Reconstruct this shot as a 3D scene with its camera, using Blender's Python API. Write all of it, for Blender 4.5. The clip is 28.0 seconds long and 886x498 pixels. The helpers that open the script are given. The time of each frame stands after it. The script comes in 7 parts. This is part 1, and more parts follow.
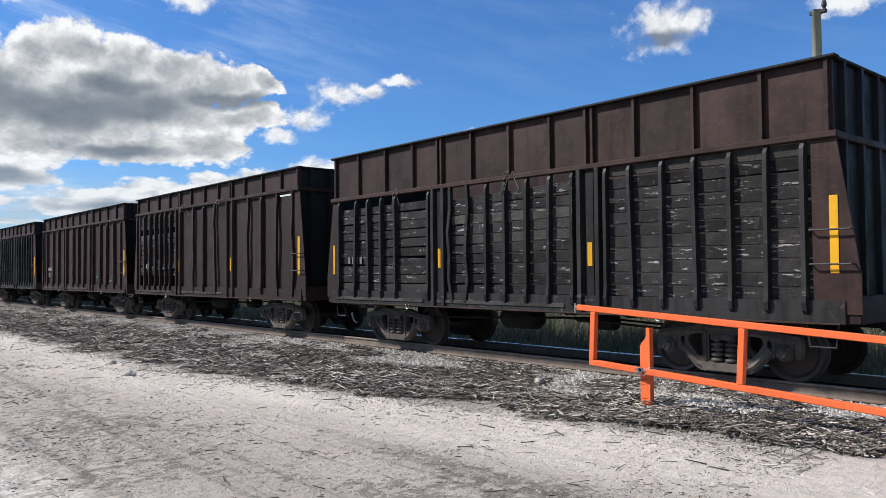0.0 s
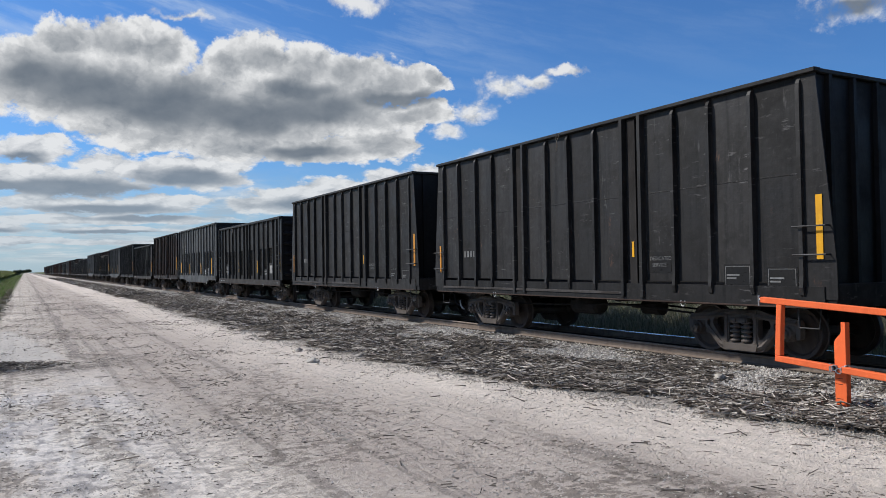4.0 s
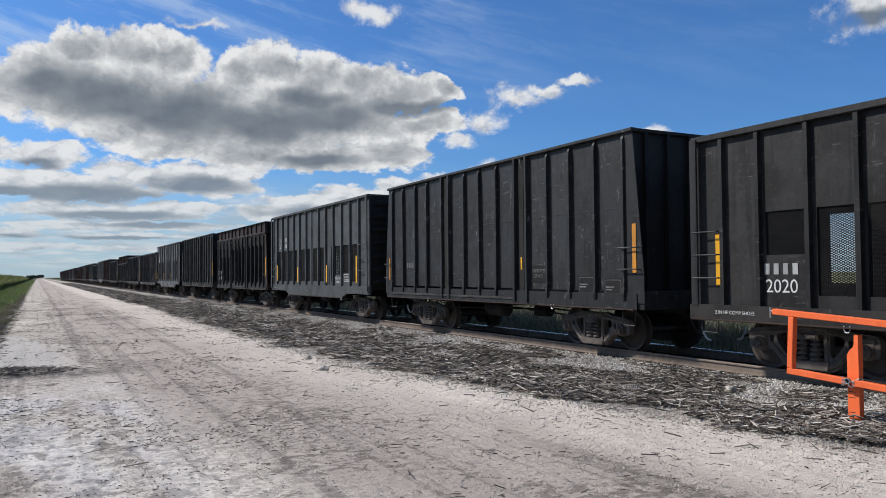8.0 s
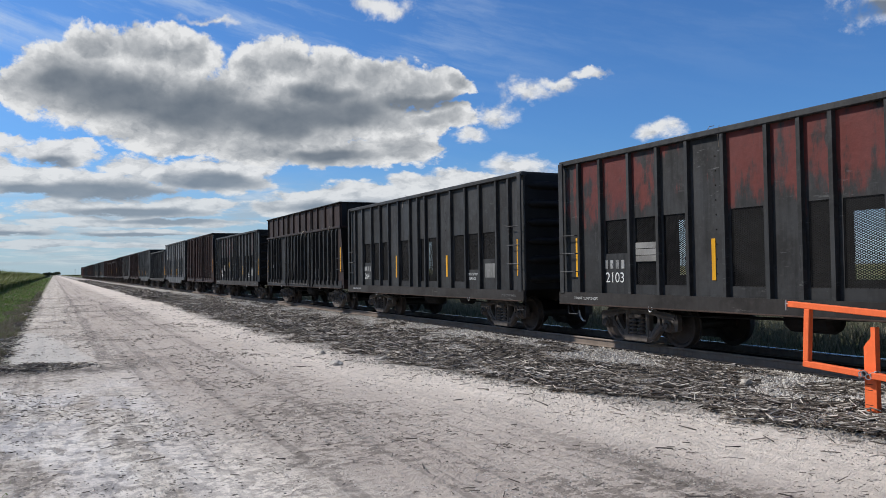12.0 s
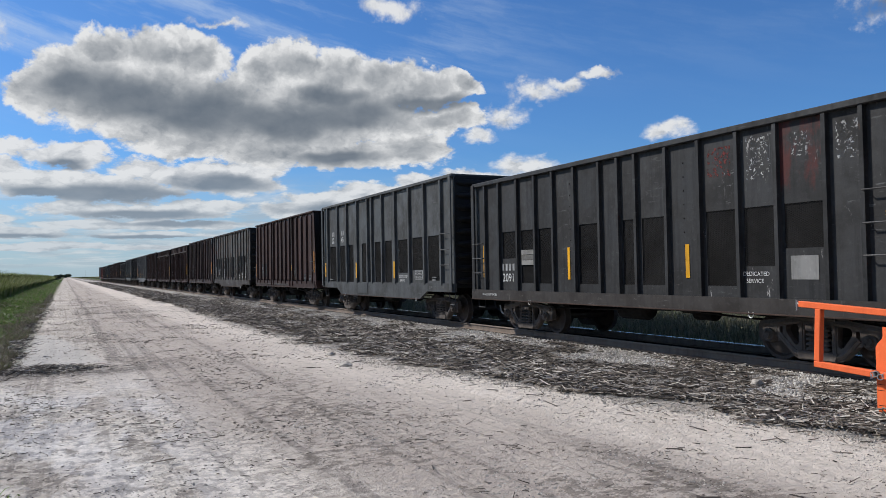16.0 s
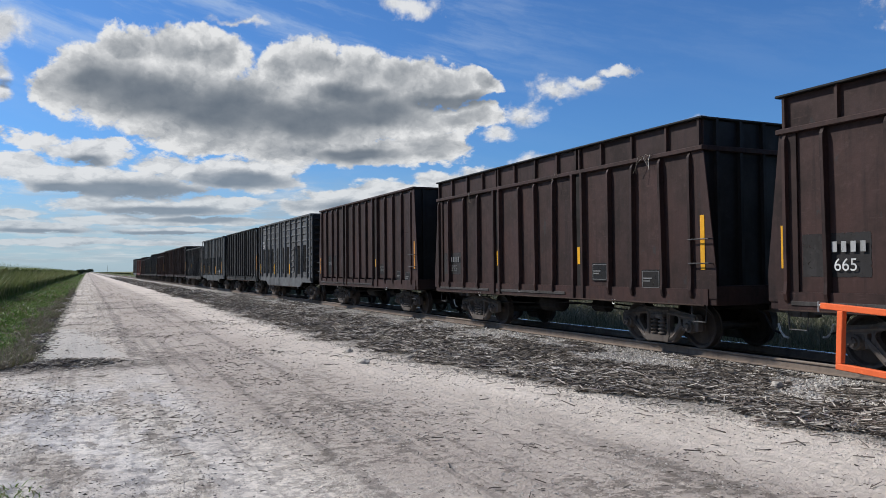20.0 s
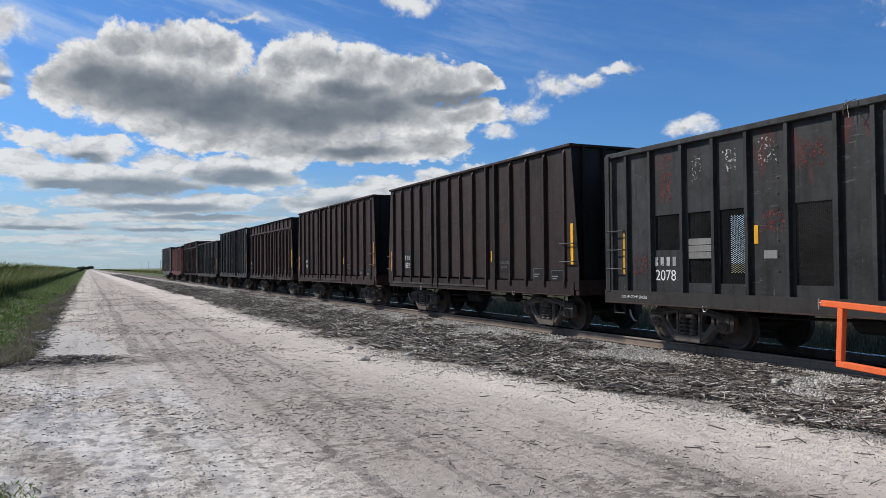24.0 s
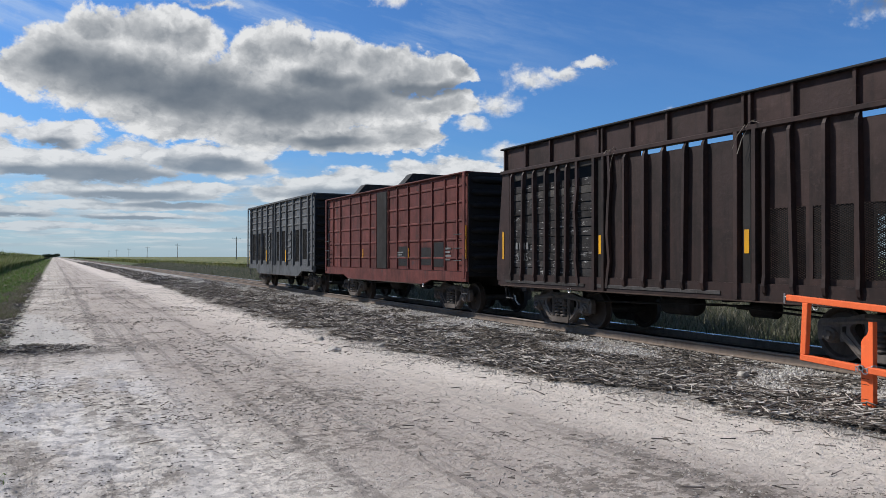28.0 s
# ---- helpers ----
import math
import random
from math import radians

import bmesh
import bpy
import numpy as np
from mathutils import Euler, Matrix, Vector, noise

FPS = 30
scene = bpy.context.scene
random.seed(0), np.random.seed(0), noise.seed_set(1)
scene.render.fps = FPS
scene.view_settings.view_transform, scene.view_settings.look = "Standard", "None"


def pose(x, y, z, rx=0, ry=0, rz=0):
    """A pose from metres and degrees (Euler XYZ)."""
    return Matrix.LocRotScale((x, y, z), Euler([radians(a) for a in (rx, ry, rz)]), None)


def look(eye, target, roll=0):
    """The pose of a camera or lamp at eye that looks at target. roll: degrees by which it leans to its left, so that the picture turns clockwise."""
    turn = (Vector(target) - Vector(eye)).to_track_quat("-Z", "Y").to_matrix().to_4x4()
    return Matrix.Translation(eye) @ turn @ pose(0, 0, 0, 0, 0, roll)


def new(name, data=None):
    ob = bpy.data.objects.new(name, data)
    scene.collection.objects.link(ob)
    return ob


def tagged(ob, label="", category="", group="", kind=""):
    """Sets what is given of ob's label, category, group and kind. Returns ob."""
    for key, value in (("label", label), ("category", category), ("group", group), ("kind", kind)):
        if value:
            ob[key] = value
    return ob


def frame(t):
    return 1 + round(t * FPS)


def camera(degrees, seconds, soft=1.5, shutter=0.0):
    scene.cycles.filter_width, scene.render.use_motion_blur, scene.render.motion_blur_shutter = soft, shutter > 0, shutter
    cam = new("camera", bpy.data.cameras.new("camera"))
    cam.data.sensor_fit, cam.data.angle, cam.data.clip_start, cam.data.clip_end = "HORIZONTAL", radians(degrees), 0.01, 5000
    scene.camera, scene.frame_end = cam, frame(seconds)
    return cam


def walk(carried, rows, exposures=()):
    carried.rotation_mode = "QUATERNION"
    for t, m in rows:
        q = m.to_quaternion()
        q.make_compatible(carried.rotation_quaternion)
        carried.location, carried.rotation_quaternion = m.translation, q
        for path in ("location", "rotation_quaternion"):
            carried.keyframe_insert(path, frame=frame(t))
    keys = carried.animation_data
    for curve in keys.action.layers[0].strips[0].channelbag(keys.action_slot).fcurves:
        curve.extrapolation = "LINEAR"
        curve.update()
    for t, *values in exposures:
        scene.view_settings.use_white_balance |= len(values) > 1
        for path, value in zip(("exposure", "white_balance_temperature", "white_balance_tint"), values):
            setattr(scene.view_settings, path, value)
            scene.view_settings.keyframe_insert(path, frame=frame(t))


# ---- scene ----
from mathutils.geometry import tessellate_polygon

cam = camera(60.30, 28.0, soft=0.5)
EYE = (0.0, 0.0, 1.95)
# seconds, tilt, lean and turn of the camera, which is held by hand on one spot
TURNS = (
    (0.0, 91.68, 0.51, -41.38),
    (0.5, 91.62, 1.00, -38.45),
    (1.0, 91.65, 1.33, -35.16),
    (1.5, 91.63, 1.46, -32.39),
    (2.0, 91.57, 1.41, -30.55),
    (2.5, 91.44, 1.31, -29.54),
    (3.0, 91.29, 1.16, -29.03),
    (3.5, 91.19, 1.03, -28.85),
    (5.5, 91.45, 0.73, -28.58),
    (6.0, 91.55, 0.66, -28.57),
    (6.5, 91.66, 0.53, -28.49),
    (7.0, 91.75, 0.47, -28.37),
    (7.5, 91.84, 0.44, -28.19),
    (8.0, 91.90, 0.45, -28.00),
    (8.5, 91.91, 0.46, -27.81),
    (9.0, 91.87, 0.45, -27.60),
    (9.5, 91.81, 0.49, -27.41),
    (10.0, 91.75, 0.52, -27.28),
    (10.5, 91.70, 0.63, -27.22),
    (11.0, 91.65, 0.68, -27.15),
    (11.5, 91.58, 0.75, -27.11),
    (12.0, 91.50, 0.83, -27.03),
    (12.5, 91.46, 0.87, -26.89),
    (14.5, 91.41, 0.78, -26.51),
    (15.0, 91.45, 0.81, -26.48),
    (15.5, 91.50, 0.93, -26.46),
    (16.0, 91.58, 1.02, -26.37),
    (16.5, 91.62, 1.13, -26.29),
    (17.0, 91.66, 1.24, -26.16),
    (17.5, 91.63, 1.28, -26.00),
    (18.0, 91.57, 1.26, -25.81),
    (18.5, 91.50, 1.14, -25.58),
    (19.0, 91.44, 0.92, -25.35),
    (19.5, 91.43, 0.71, -25.18),
    (20.0, 91.46, 0.53, -25.02),
    (20.5, 91.50, 0.38, -24.95),
    (21.0, 91.51, 0.27, -24.91),
    (21.5, 91.49, 0.22, -24.89),
    (23.5, 91.24, 0.40, -24.97),
    (24.0, 91.25, 0.50, -24.99),
    (24.5, 91.23, 0.49, -24.91),
    (25.0, 91.18, 0.36, -24.80),
    (25.5, 91.11, 0.23, -24.66),
    (26.0, 91.01, 0.15, -24.52),
    (26.5, 90.90, 0.12, -24.46),
    (27.0, 90.79, 0.07, -24.47),
    (27.5, 90.69, 0.06, -25.05),
    (28.0, 90.60, -0.09, -27.06),
)
walk(cam, [(t, pose(*EYE, a, b, c)) for t, a, b, c in TURNS], ((0.0, 0.25), (1.0, 0.14), (2.0, 0.03), (3.0, -0.02), (12.0, -0.03), (18.0, -0.06), (28.0, -0.05)))

# ---- sky, sun ----
RAIL_Z = 0.30        # top of the rails
TRACK_X = 11.95      # middle of the track


def node(tree, kind, *values, **props):
    """A node with its inputs set in order: numbers, colours, or sockets to link."""
    nd = tree.nodes.new(kind)
    if "operation" in props:
        nd.operation = props["operation"]
    if "interpolation" in props:
        nd.interpolation_type = props["interpolation"]
    if "feature" in props:
        nd.feature = props["feature"]
    for slot, value in zip(nd.inputs, values):
        if value is None:
            continue
        if isinstance(value, bpy.types.NodeSocket):
            tree.links.new(value, slot)
        else:
            slot.default_value = value
    return nd


def calc(tree, op, *values):
    return node(tree, "ShaderNodeMath", *values, operation=op).outputs[0]


def vmath(tree, op, *values):
    return node(tree, "ShaderNodeVectorMath", *values, operation=op)


def mixed(tree, fac, a, b, blend="MIX"):
    nd = tree.nodes.new("ShaderNodeMix")
    nd.data_type, nd.blend_type = "RGBA", blend
    for slot, value in ((nd.inputs[0], fac), (nd.inputs[6], a), (nd.inputs[7], b)):
        if isinstance(value, bpy.types.NodeSocket):
            tree.links.new(value, slot)
        else:
            slot.default_value = value
    return nd.outputs[2]


def ramp(tree, value, low, high, out_low=0.0, out_high=1.0):
    return node(tree, "ShaderNodeMapRange", value, low, high, out_low, out_high, interpolation="SMOOTHSTEP").outputs[0]


SUN_TURN, SUN_UP = -45.0, 39.5     # degrees: heading from the track's direction, height

# cumulus: heading, height, half width, half height, in degrees
BIG_CLOUD = ((-1.7, 12.4, 2.0, 2.0), (-0.3, 13.8, 2.6, 1.8), (2.5, 15.2, 2.2, 1.6), (5.9, 15.5, 2.9, 1.7), (8.6, 15.4, 2.4, 1.8), (2.5, 12.4, 5.1, 2.5),
             (6.3, 11.5, 5.7, 2.9), (10.6, 11.3, 6.8, 3.0), (13.0, 14.6, 2.0, 1.8), (15.5, 15.1, 3.1, 2.0), (18.4, 14.2, 3.4, 2.0), (15.5, 11.5, 8.3, 2.8),
             (22.2, 13.9, 3.4, 1.8), (25.7, 13.4, 3.0, 1.5), (28.2, 13.6, 1.9, 0.9), (21.4, 11.0, 6.3, 1.9), (26.5, 11.2, 3.8, 1.1), (24.4, 8.9, 3.4, 1.3),
             (19.3, 8.7, 5.5, 1.2), (13.8, 9.2, 4.9, 1.6), (9.0, 9.5, 4.3, 1.4), (6.6, 13.5, 3.2, 1.8))
SMALL_CLOUDS = ((-5.2, 15.7, 1.9, 1.5), (-5.0, 12.9, 1.4, 1.1), (-5.3, 11.6, 1.3, 0.7), (33.5, 13.0, 2.3, 1.0), (35.6, 13.4, 1.9, 0.5), (31.0, 11.4, 1.9, 0.8),
                (38.4, 14.0, 1.4, 0.35), (29.3, 9.9, 1.4, 0.6), (10.5, 17.7, 2.2, 0.3), (57.8, 17.0, 3.1, 1.7), (59.8, 17.2, 2.0, 1.0), (70.4, 17.3, 2.6, 0.8),
                (22.6, 19.0, 2.2, 0.9), (43.0, 9.8, 1.6, 0.8), (32.5, 7.6, 3.0, 0.8), (-20.0, 14.0, 8.0, 3.0), (80.0, 9.0, 8.0, 2.0))
LOW_CLOUDS = ((-3.4, 8.9, 1.8, 0.6), (0.2, 8.1, 2.6, 1.0), (1.6, 8.6, 1.4, 0.6), (-4.2, 7.0, 2.4, 1.0), (-1.3, 6.5, 3.8, 0.9), (2.2, 5.9, 6.1, 0.9),
              (5.2, 7.4, 2.3, 0.9), (7.5, 7.0, 3.5, 1.1), (10.6, 6.9, 3.8, 1.1), (13.0, 7.8, 2.9, 0.9), (0.8, 4.6, 3.5, 0.55), (6.3, 4.4, 5.3, 0.55),
              (9.8, 4.9, 2.4, 0.5), (-4.2, 3.9, 1.6, 0.3), (5.2, 3.5, 7.5, 0.32), (-12.0, 5.0, 6.0, 1.0))
FAR_BANKS = ((-3.3, 3.0, 3.6, 0.38), (5.2, 2.8, 4.5, 0.28), (-0.9, 2.1, 4.8, 0.26), (6.3, 1.9, 4.6, 0.2),
             (15.5, 4.6, 2.9, 0.7), (18.0, 5.2, 3.3, 0.9), (21.4, 5.7, 3.4, 1.0), (25.2, 6.0, 3.8, 1.0), (29.0, 6.4, 3.4, 1.0))
# the thick parts, which the sun does not shine through
THICK = ((0.4, 12.8, 3.2, 1.9), (4.0, 12.3, 5.0, 2.4), (8.6, 11.6, 6.2, 2.7), (14.7, 11.1, 7.0, 2.2), (19.7, 11.5, 5.0, 1.8),
         (18.0, 13.0, 4.2, 1.3), (25.0, 12.3, 4.6, 1.0), (18.8, 8.5, 4.8, 0.8))
LOW_THICK = ((10.2, 6.5, 4.0, 0.8), (2.9, 5.6, 6.2, 0.75), (-1.7, 5.6, 2.4, 0.6), (4.8, 4.2, 5.6, 0.42), (0.1, 7.5, 1.9, 0.45), (7.5, 3.6, 4.3, 0.25),
             (-2.6, 2.8, 3.3, 0.22), (5.2, 2.6, 4.5, 0.2), (-4.7, 12.3, 1.0, 0.4), (20.0, 4.7, 6.0, 0.6), (57.5, 16.2, 3.0, 0.7))


def cloud_field(tree, at, clouds, blend=0.16):
    """How deep a direction lies inside a set of rounded heaps: 1 at a heap's middle, 0 at its edge."""
    best = None
    for turn, up, wide, high in clouds:
        away = vmath(tree, "SUBTRACT", at, (turn, up, 0)).outputs[0]
        away = vmath(tree, "DIVIDE", away, (wide, high, 1)).outputs[0]
        far = vmath(tree, "LENGTH", away).outputs["Value"]
        best = far if best is None else calc(tree, "SMOOTH_MIN", best, far, blend)
    return calc(tree, "SUBTRACT", 1.0, best)


def make_world():
    world = bpy.data.worlds.new("sky")
    scene.world = world
    world.use_nodes = True
    tree = world.node_tree
    tree.nodes.clear()
    sky = tree.nodes.new("ShaderNodeTexSky")
    sky.sky_type, sky.sun_disc = "NISHITA", False
    sky.sun_elevation, sky.sun_rotation = radians(SUN_UP), radians(SUN_TURN)
    sky.air_density, sky.dust_density, sky.ozone_density = 1.0, 0.6, 2.2
    way = tree.nodes.new("ShaderNodeTexCoord").outputs["Generated"]
    axes = node(tree, "ShaderNodeSeparateXYZ", way)
    turn = calc(tree, "DEGREES", calc(tree, "ARCTAN2", axes.outputs[0], axes.outputs[1]))
    up = calc(tree, "DEGREES", calc(tree, "ARCSINE", axes.outputs[2]))
    at = node(tree, "ShaderNodeCombineXYZ", turn, up, 0.0).outputs[0]
    # clouds look flatter and finer the lower they stand
    low_line = calc(tree, "MULTIPLY", calc(tree, "LOGARITHM", calc(tree, "ADD", calc(tree, "MAXIMUM", up, 0.0), 3.0), math.e), 20.0)
    tall = node(tree, "ShaderNodeCombineXYZ", turn, low_line, 0.0).outputs[0]
    # slow noise bends the heaps' outlines, less so low over the horizon
    calm = ramp(tree, up, 1.0, 13.0, 0.28, 1.0)
    push = node(tree, "ShaderNodeTexNoise", tall, None, 0.34, 9.0, 0.62).outputs[1]
    push = vmath(tree, "MULTIPLY", vmath(tree, "SUBTRACT", push, (0.5, 0.5, 0.5)).outputs[0], (3.4, 2.6, 0.0)).outputs[0]
    push = vmath(tree, "MULTIPLY", push, node(tree, "ShaderNodeCombineXYZ", ramp(tree, up, 1.0, 13.0, 0.7, 1.0), calm, 0.0).outputs[0]).outputs[0]
    moved = vmath(tree, "ADD", at, push).outputs[0]
    # round billows, and the same billows a little towards the sun: their difference lights one flank of each
    fine = node(tree, "ShaderNodeTexNoise", tall, None, 0.8, 6.0, 0.6).outputs[1]
    curl = vmath(tree, "ADD", tall, vmath(tree, "SCALE", vmath(tree, "SUBTRACT", fine, (0.5, 0.5, 0.5)).outputs[0], None, None, 1.5).outputs[0]).outputs[0]
    curl = vmath(tree, "MULTIPLY", curl, (1.0, 1.0, 0.0)).outputs[0]
    heaps = [node(tree, "ShaderNodeTexVoronoi", vmath(tree, "ADD", curl, shift).outputs[0], None, 0.40, 3.5, 0.55, 2.2) for shift in ((0, 0, 0), (-0.5, 0.75, 0))]
    bulge = calc(tree, "SUBTRACT", 1.0, heaps[0].outputs[0])
    relief = calc(tree, "SUBTRACT", heaps[1].outputs[0], heaps[0].outputs[0])
    soft = calc(tree, "SUBTRACT", node(tree, "ShaderNodeTexNoise", tall, None, 0.42, 11.0, 0.66).outputs[0], 0.5)
    rough_edge = calc(tree, "ADD", calc(tree, "MULTIPLY", calc(tree, "SUBTRACT", bulge, 0.45), 0.30), calc(tree, "MULTIPLY", soft, 0.95))
    rough_edge = calc(tree, "ADD", rough_edge, 0.17)
    mild = calc(tree, "SUBTRACT", node(tree, "ShaderNodeTexNoise", vmath(tree, "MULTIPLY", tall, (0.8, 1.0, 0.0)).outputs[0], None, 0.40, 3.0, 0.50).outputs[0], 0.5)
    heap = cloud_field(tree, moved, BIG_CLOUD)
    big = calc(tree, "ADD", heap, rough_edge)
    small = calc(tree, "ADD", cloud_field(tree, moved, SMALL_CLOUDS), calc(tree, "MULTIPLY", rough_edge, 1.9))
    low = calc(tree, "MAXIMUM", cloud_field(tree, moved, LOW_CLOUDS), cloud_field(tree, moved, FAR_BANKS))
    low = calc(tree, "ADD", low, calc(tree, "ADD", 0.12, calc(tree, "MULTIPLY", rough_edge, 1.3)))
    cover = ramp(tree, big, -0.05, 0.20)
    cover = calc(tree, "MAXIMUM", cover, ramp(tree, small, -0.15, 0.75, 0.0, 0.95))
    cover = calc(tree, "MAXIMUM", cover, ramp(tree, low, -0.05, 0.30, 0.0, 0.96))
    # the thick parts are grey, the thin rims and the crowns towards the sun bright
    bend = node(tree, "ShaderNodeTexNoise", tall, None, 0.30, 3.5, 0.50).outputs[1]
    bend = vmath(tree, "MULTIPLY", vmath(tree, "SUBTRACT", bend, (0.5, 0.5, 0.5)).outputs[0], (3.0, 1.7, 0.0)).outputs[0]
    gentle = vmath(tree, "ADD", at, vmath(tree, "MULTIPLY", bend, node(tree, "ShaderNodeCombineXYZ", 1.0, calm, 0.0).outputs[0]).outputs[0]).outputs[0]
    thick = ramp(tree, calc(tree, "ADD", cloud_field(tree, gentle, THICK, 0.55), calc(tree, "ADD", calc(tree, "MULTIPLY", mild, 0.30), calc(tree, "MULTIPLY", soft, 0.10))), -0.24, 0.72, 0.0, 0.87)
    low_thick = ramp(tree, calc(tree, "ADD", cloud_field(tree, gentle, LOW_THICK, 0.2), calc(tree, "ADD", calc(tree, "MULTIPLY", mild, 0.6), calc(tree, "MULTIPLY", soft, 0.25))), -0.30, 0.55, 0.0, 0.86)
    dark = calc(tree, "MAXIMUM", calc(tree, "MAXIMUM", thick, ramp(tree, heap, 0.10, 0.70, 0.0, 0.50)), low_thick)
    light = calc(tree, "SUBTRACT", 0.90, calc(tree, "MULTIPLY", dark, 0.92))
    gleam = calc(tree, "MULTIPLY", relief, calc(tree, "SUBTRACT", 0.62, calc(tree, "MULTIPLY", dark, 0.66)))
    light = calc(tree, "ADD", light, gleam)
    light = calc(tree, "ADD", light, calc(tree, "ADD", calc(tree, "MULTIPLY", mild, 0.20), calc(tree, "MULTIPLY", soft, calc(tree, "SUBTRACT", 0.30, calc(tree, "MULTIPLY", dark, 0.28)))))
    # air between makes the low ones paler and bluer
    shade = mixed(tree, ramp(tree, up, 10.0, 3.0), (0.116, 0.150, 0.195, 1), (0.215, 0.275, 0.35, 1))
    lit = mixed(tree, ramp(tree, up, 8.0, 1.5), (0.80, 0.81, 0.82, 1), (0.61, 0.665, 0.715, 1))
    cloud = mixed(tree, light, shade, lit)
    # thin high streaks that sink to one side
    across = calc(tree, "ADD", up, calc(tree, "MULTIPLY", turn, 0.24))
    thin = node(tree, "ShaderNodeCombineXYZ", calc(tree, "MULTIPLY", turn, 0.075), calc(tree, "MULTIPLY", across, 0.42), 4.0).outputs[0]
    thin = vmath(tree, "ADD", thin, vmath(tree, "SCALE", push, None, None, 0.10).outputs[0]).outputs[0]
    streak = node(tree, "ShaderNodeTexNoise", thin, None, 1.0, 9.0, 0.62).outputs[0]
    streak = calc(tree, "MULTIPLY", ramp(tree, streak, 0.42, 0.72, 0.0, 0.50), ramp(tree, up, 11.0, 17.0, 0.12, 1.0))
    streak = calc(tree, "MULTIPLY", streak, ramp(tree, turn, 40.0, 16.0, 0.14, 1.0))
    # level veils far off
    flat = node(tree, "ShaderNodeCombineXYZ", calc(tree, "MULTIPLY", turn, 0.11), calc(tree, "MULTIPLY", low_line, 0.22), 0.0).outputs[0]
    flat = vmath(tree, "ADD", flat, vmath(tree, "SCALE", push, None, None, 0.12).outputs[0]).outputs[0]
    veil = node(tree, "ShaderNodeTexNoise", flat, None, 1.6, 9.0, 0.60).outputs[0]
    veil_light = ramp(tree, node(tree, "ShaderNodeTexNoise", vmath(tree, "ADD", flat, (3.0, 0.22, 0.0)).outputs[0], None, 1.9, 9.0, 0.60).outputs[0], 0.38, 0.62)
    veil = calc(tree, "MULTIPLY", ramp(tree, veil, 0.42, 0.60), calc(tree, "MULTIPLY", ramp(tree, up, 0.2, 1.2), ramp(tree, up, 8.0, 4.0)))
    veil = calc(tree, "MULTIPLY", veil, ramp(tree, turn, 26.0, 12.0, 0.10, 0.65))
    blue = mixed(tree, 1.0, sky.outputs[0], (0.043, 0.077, 0.121, 1), "MULTIPLY")
    # haze towards the horizon
    haze = ramp(tree, up, 9.0, 0.0, 0.0, 0.70)
    blue = mixed(tree, haze, blue, (0.45, 0.56, 0.645, 1))
    out = mixed(tree, streak, blue, (0.62, 0.73, 0.86, 1))
    out = mixed(tree, veil, out, mixed(tree, veil_light, (0.40, 0.47, 0.54, 1), (0.72, 0.75, 0.77, 1)))
    out = mixed(tree, cover, out, cloud)
    # broken cumulus added out of view, overhead and behind, to whiten the sky's light
    flock = node(tree, "ShaderNodeTexNoise", way, None, 4.2, 8.0, 0.58).outputs[0]
    aside = calc(tree, "MAXIMUM", ramp(tree, up, 23.0, 30.0), ramp(tree, calc(tree, "ABSOLUTE", calc(tree, "SUBTRACT", turn, 34.0)), 52.0, 62.0))
    flock_cover = calc(tree, "MULTIPLY", ramp(tree, flock, 0.52, 0.62), calc(tree, "MULTIPLY", aside, ramp(tree, up, 0.5, 4.0)))
    out = mixed(tree, flock_cover, out, mixed(tree, ramp(tree, flock, 0.57, 0.72), (0.78, 0.79, 0.80, 1), (0.34, 0.37, 0.41, 1)))
    back = node(tree, "ShaderNodeBackground", out, 1.0)
    end = tree.nodes.new("ShaderNodeOutputWorld")
    tree.links.new(back.outputs[0], end.inputs[0])


make_world()
sun = new("sun", bpy.data.lights.new("sun", "SUN"))
sun.data.energy, sun.data.angle, sun.data.color = 4.95, radians(3.0), (1.0, 0.965, 0.92)
_a, _b = radians(SUN_TURN), radians(SUN_UP)
sun.matrix_world = look((-40, 20, 40), Vector((-40, 20, 40)) - Vector((math.sin(_a) * math.cos(_b), math.cos(_a) * math.cos(_b), math.sin(_b))))


# ---- materials ----
def shader(name):
    mat = bpy.data.materials.new(name)
    mat.use_nodes = True
    tree = mat.node_tree
    return mat, tree, tree.nodes["Principled BSDF"]


def relieve(tree, bsdf, strength, distance, height):
    relief = tree.nodes.new("ShaderNodeBump")
    relief.inputs["Distance"].default_value = distance
    if isinstance(strength, bpy.types.NodeSocket):
        tree.links.new(strength, relief.inputs["Strength"])
    else:
        relief.inputs["Strength"].default_value = strength
    tree.links.new(height, relief.inputs["Height"])
    tree.links.new(relief.outputs[0], bsdf.inputs["Normal"])


def spread(tree, scale):
    """Coordinates in metres on the object, shifted from piece to piece."""
    at = tree.nodes.new("ShaderNodeTexCoord").outputs["Object"]
    shift = vmath(tree, "SCALE", (31.0, 17.0, 23.0), None, None, tree.nodes.new("ShaderNodeObjectInfo").outputs["Random"]).outputs[0]
    return vmath(tree, "MULTIPLY", vmath(tree, "ADD", at, shift).outputs[0], scale).outputs[0]


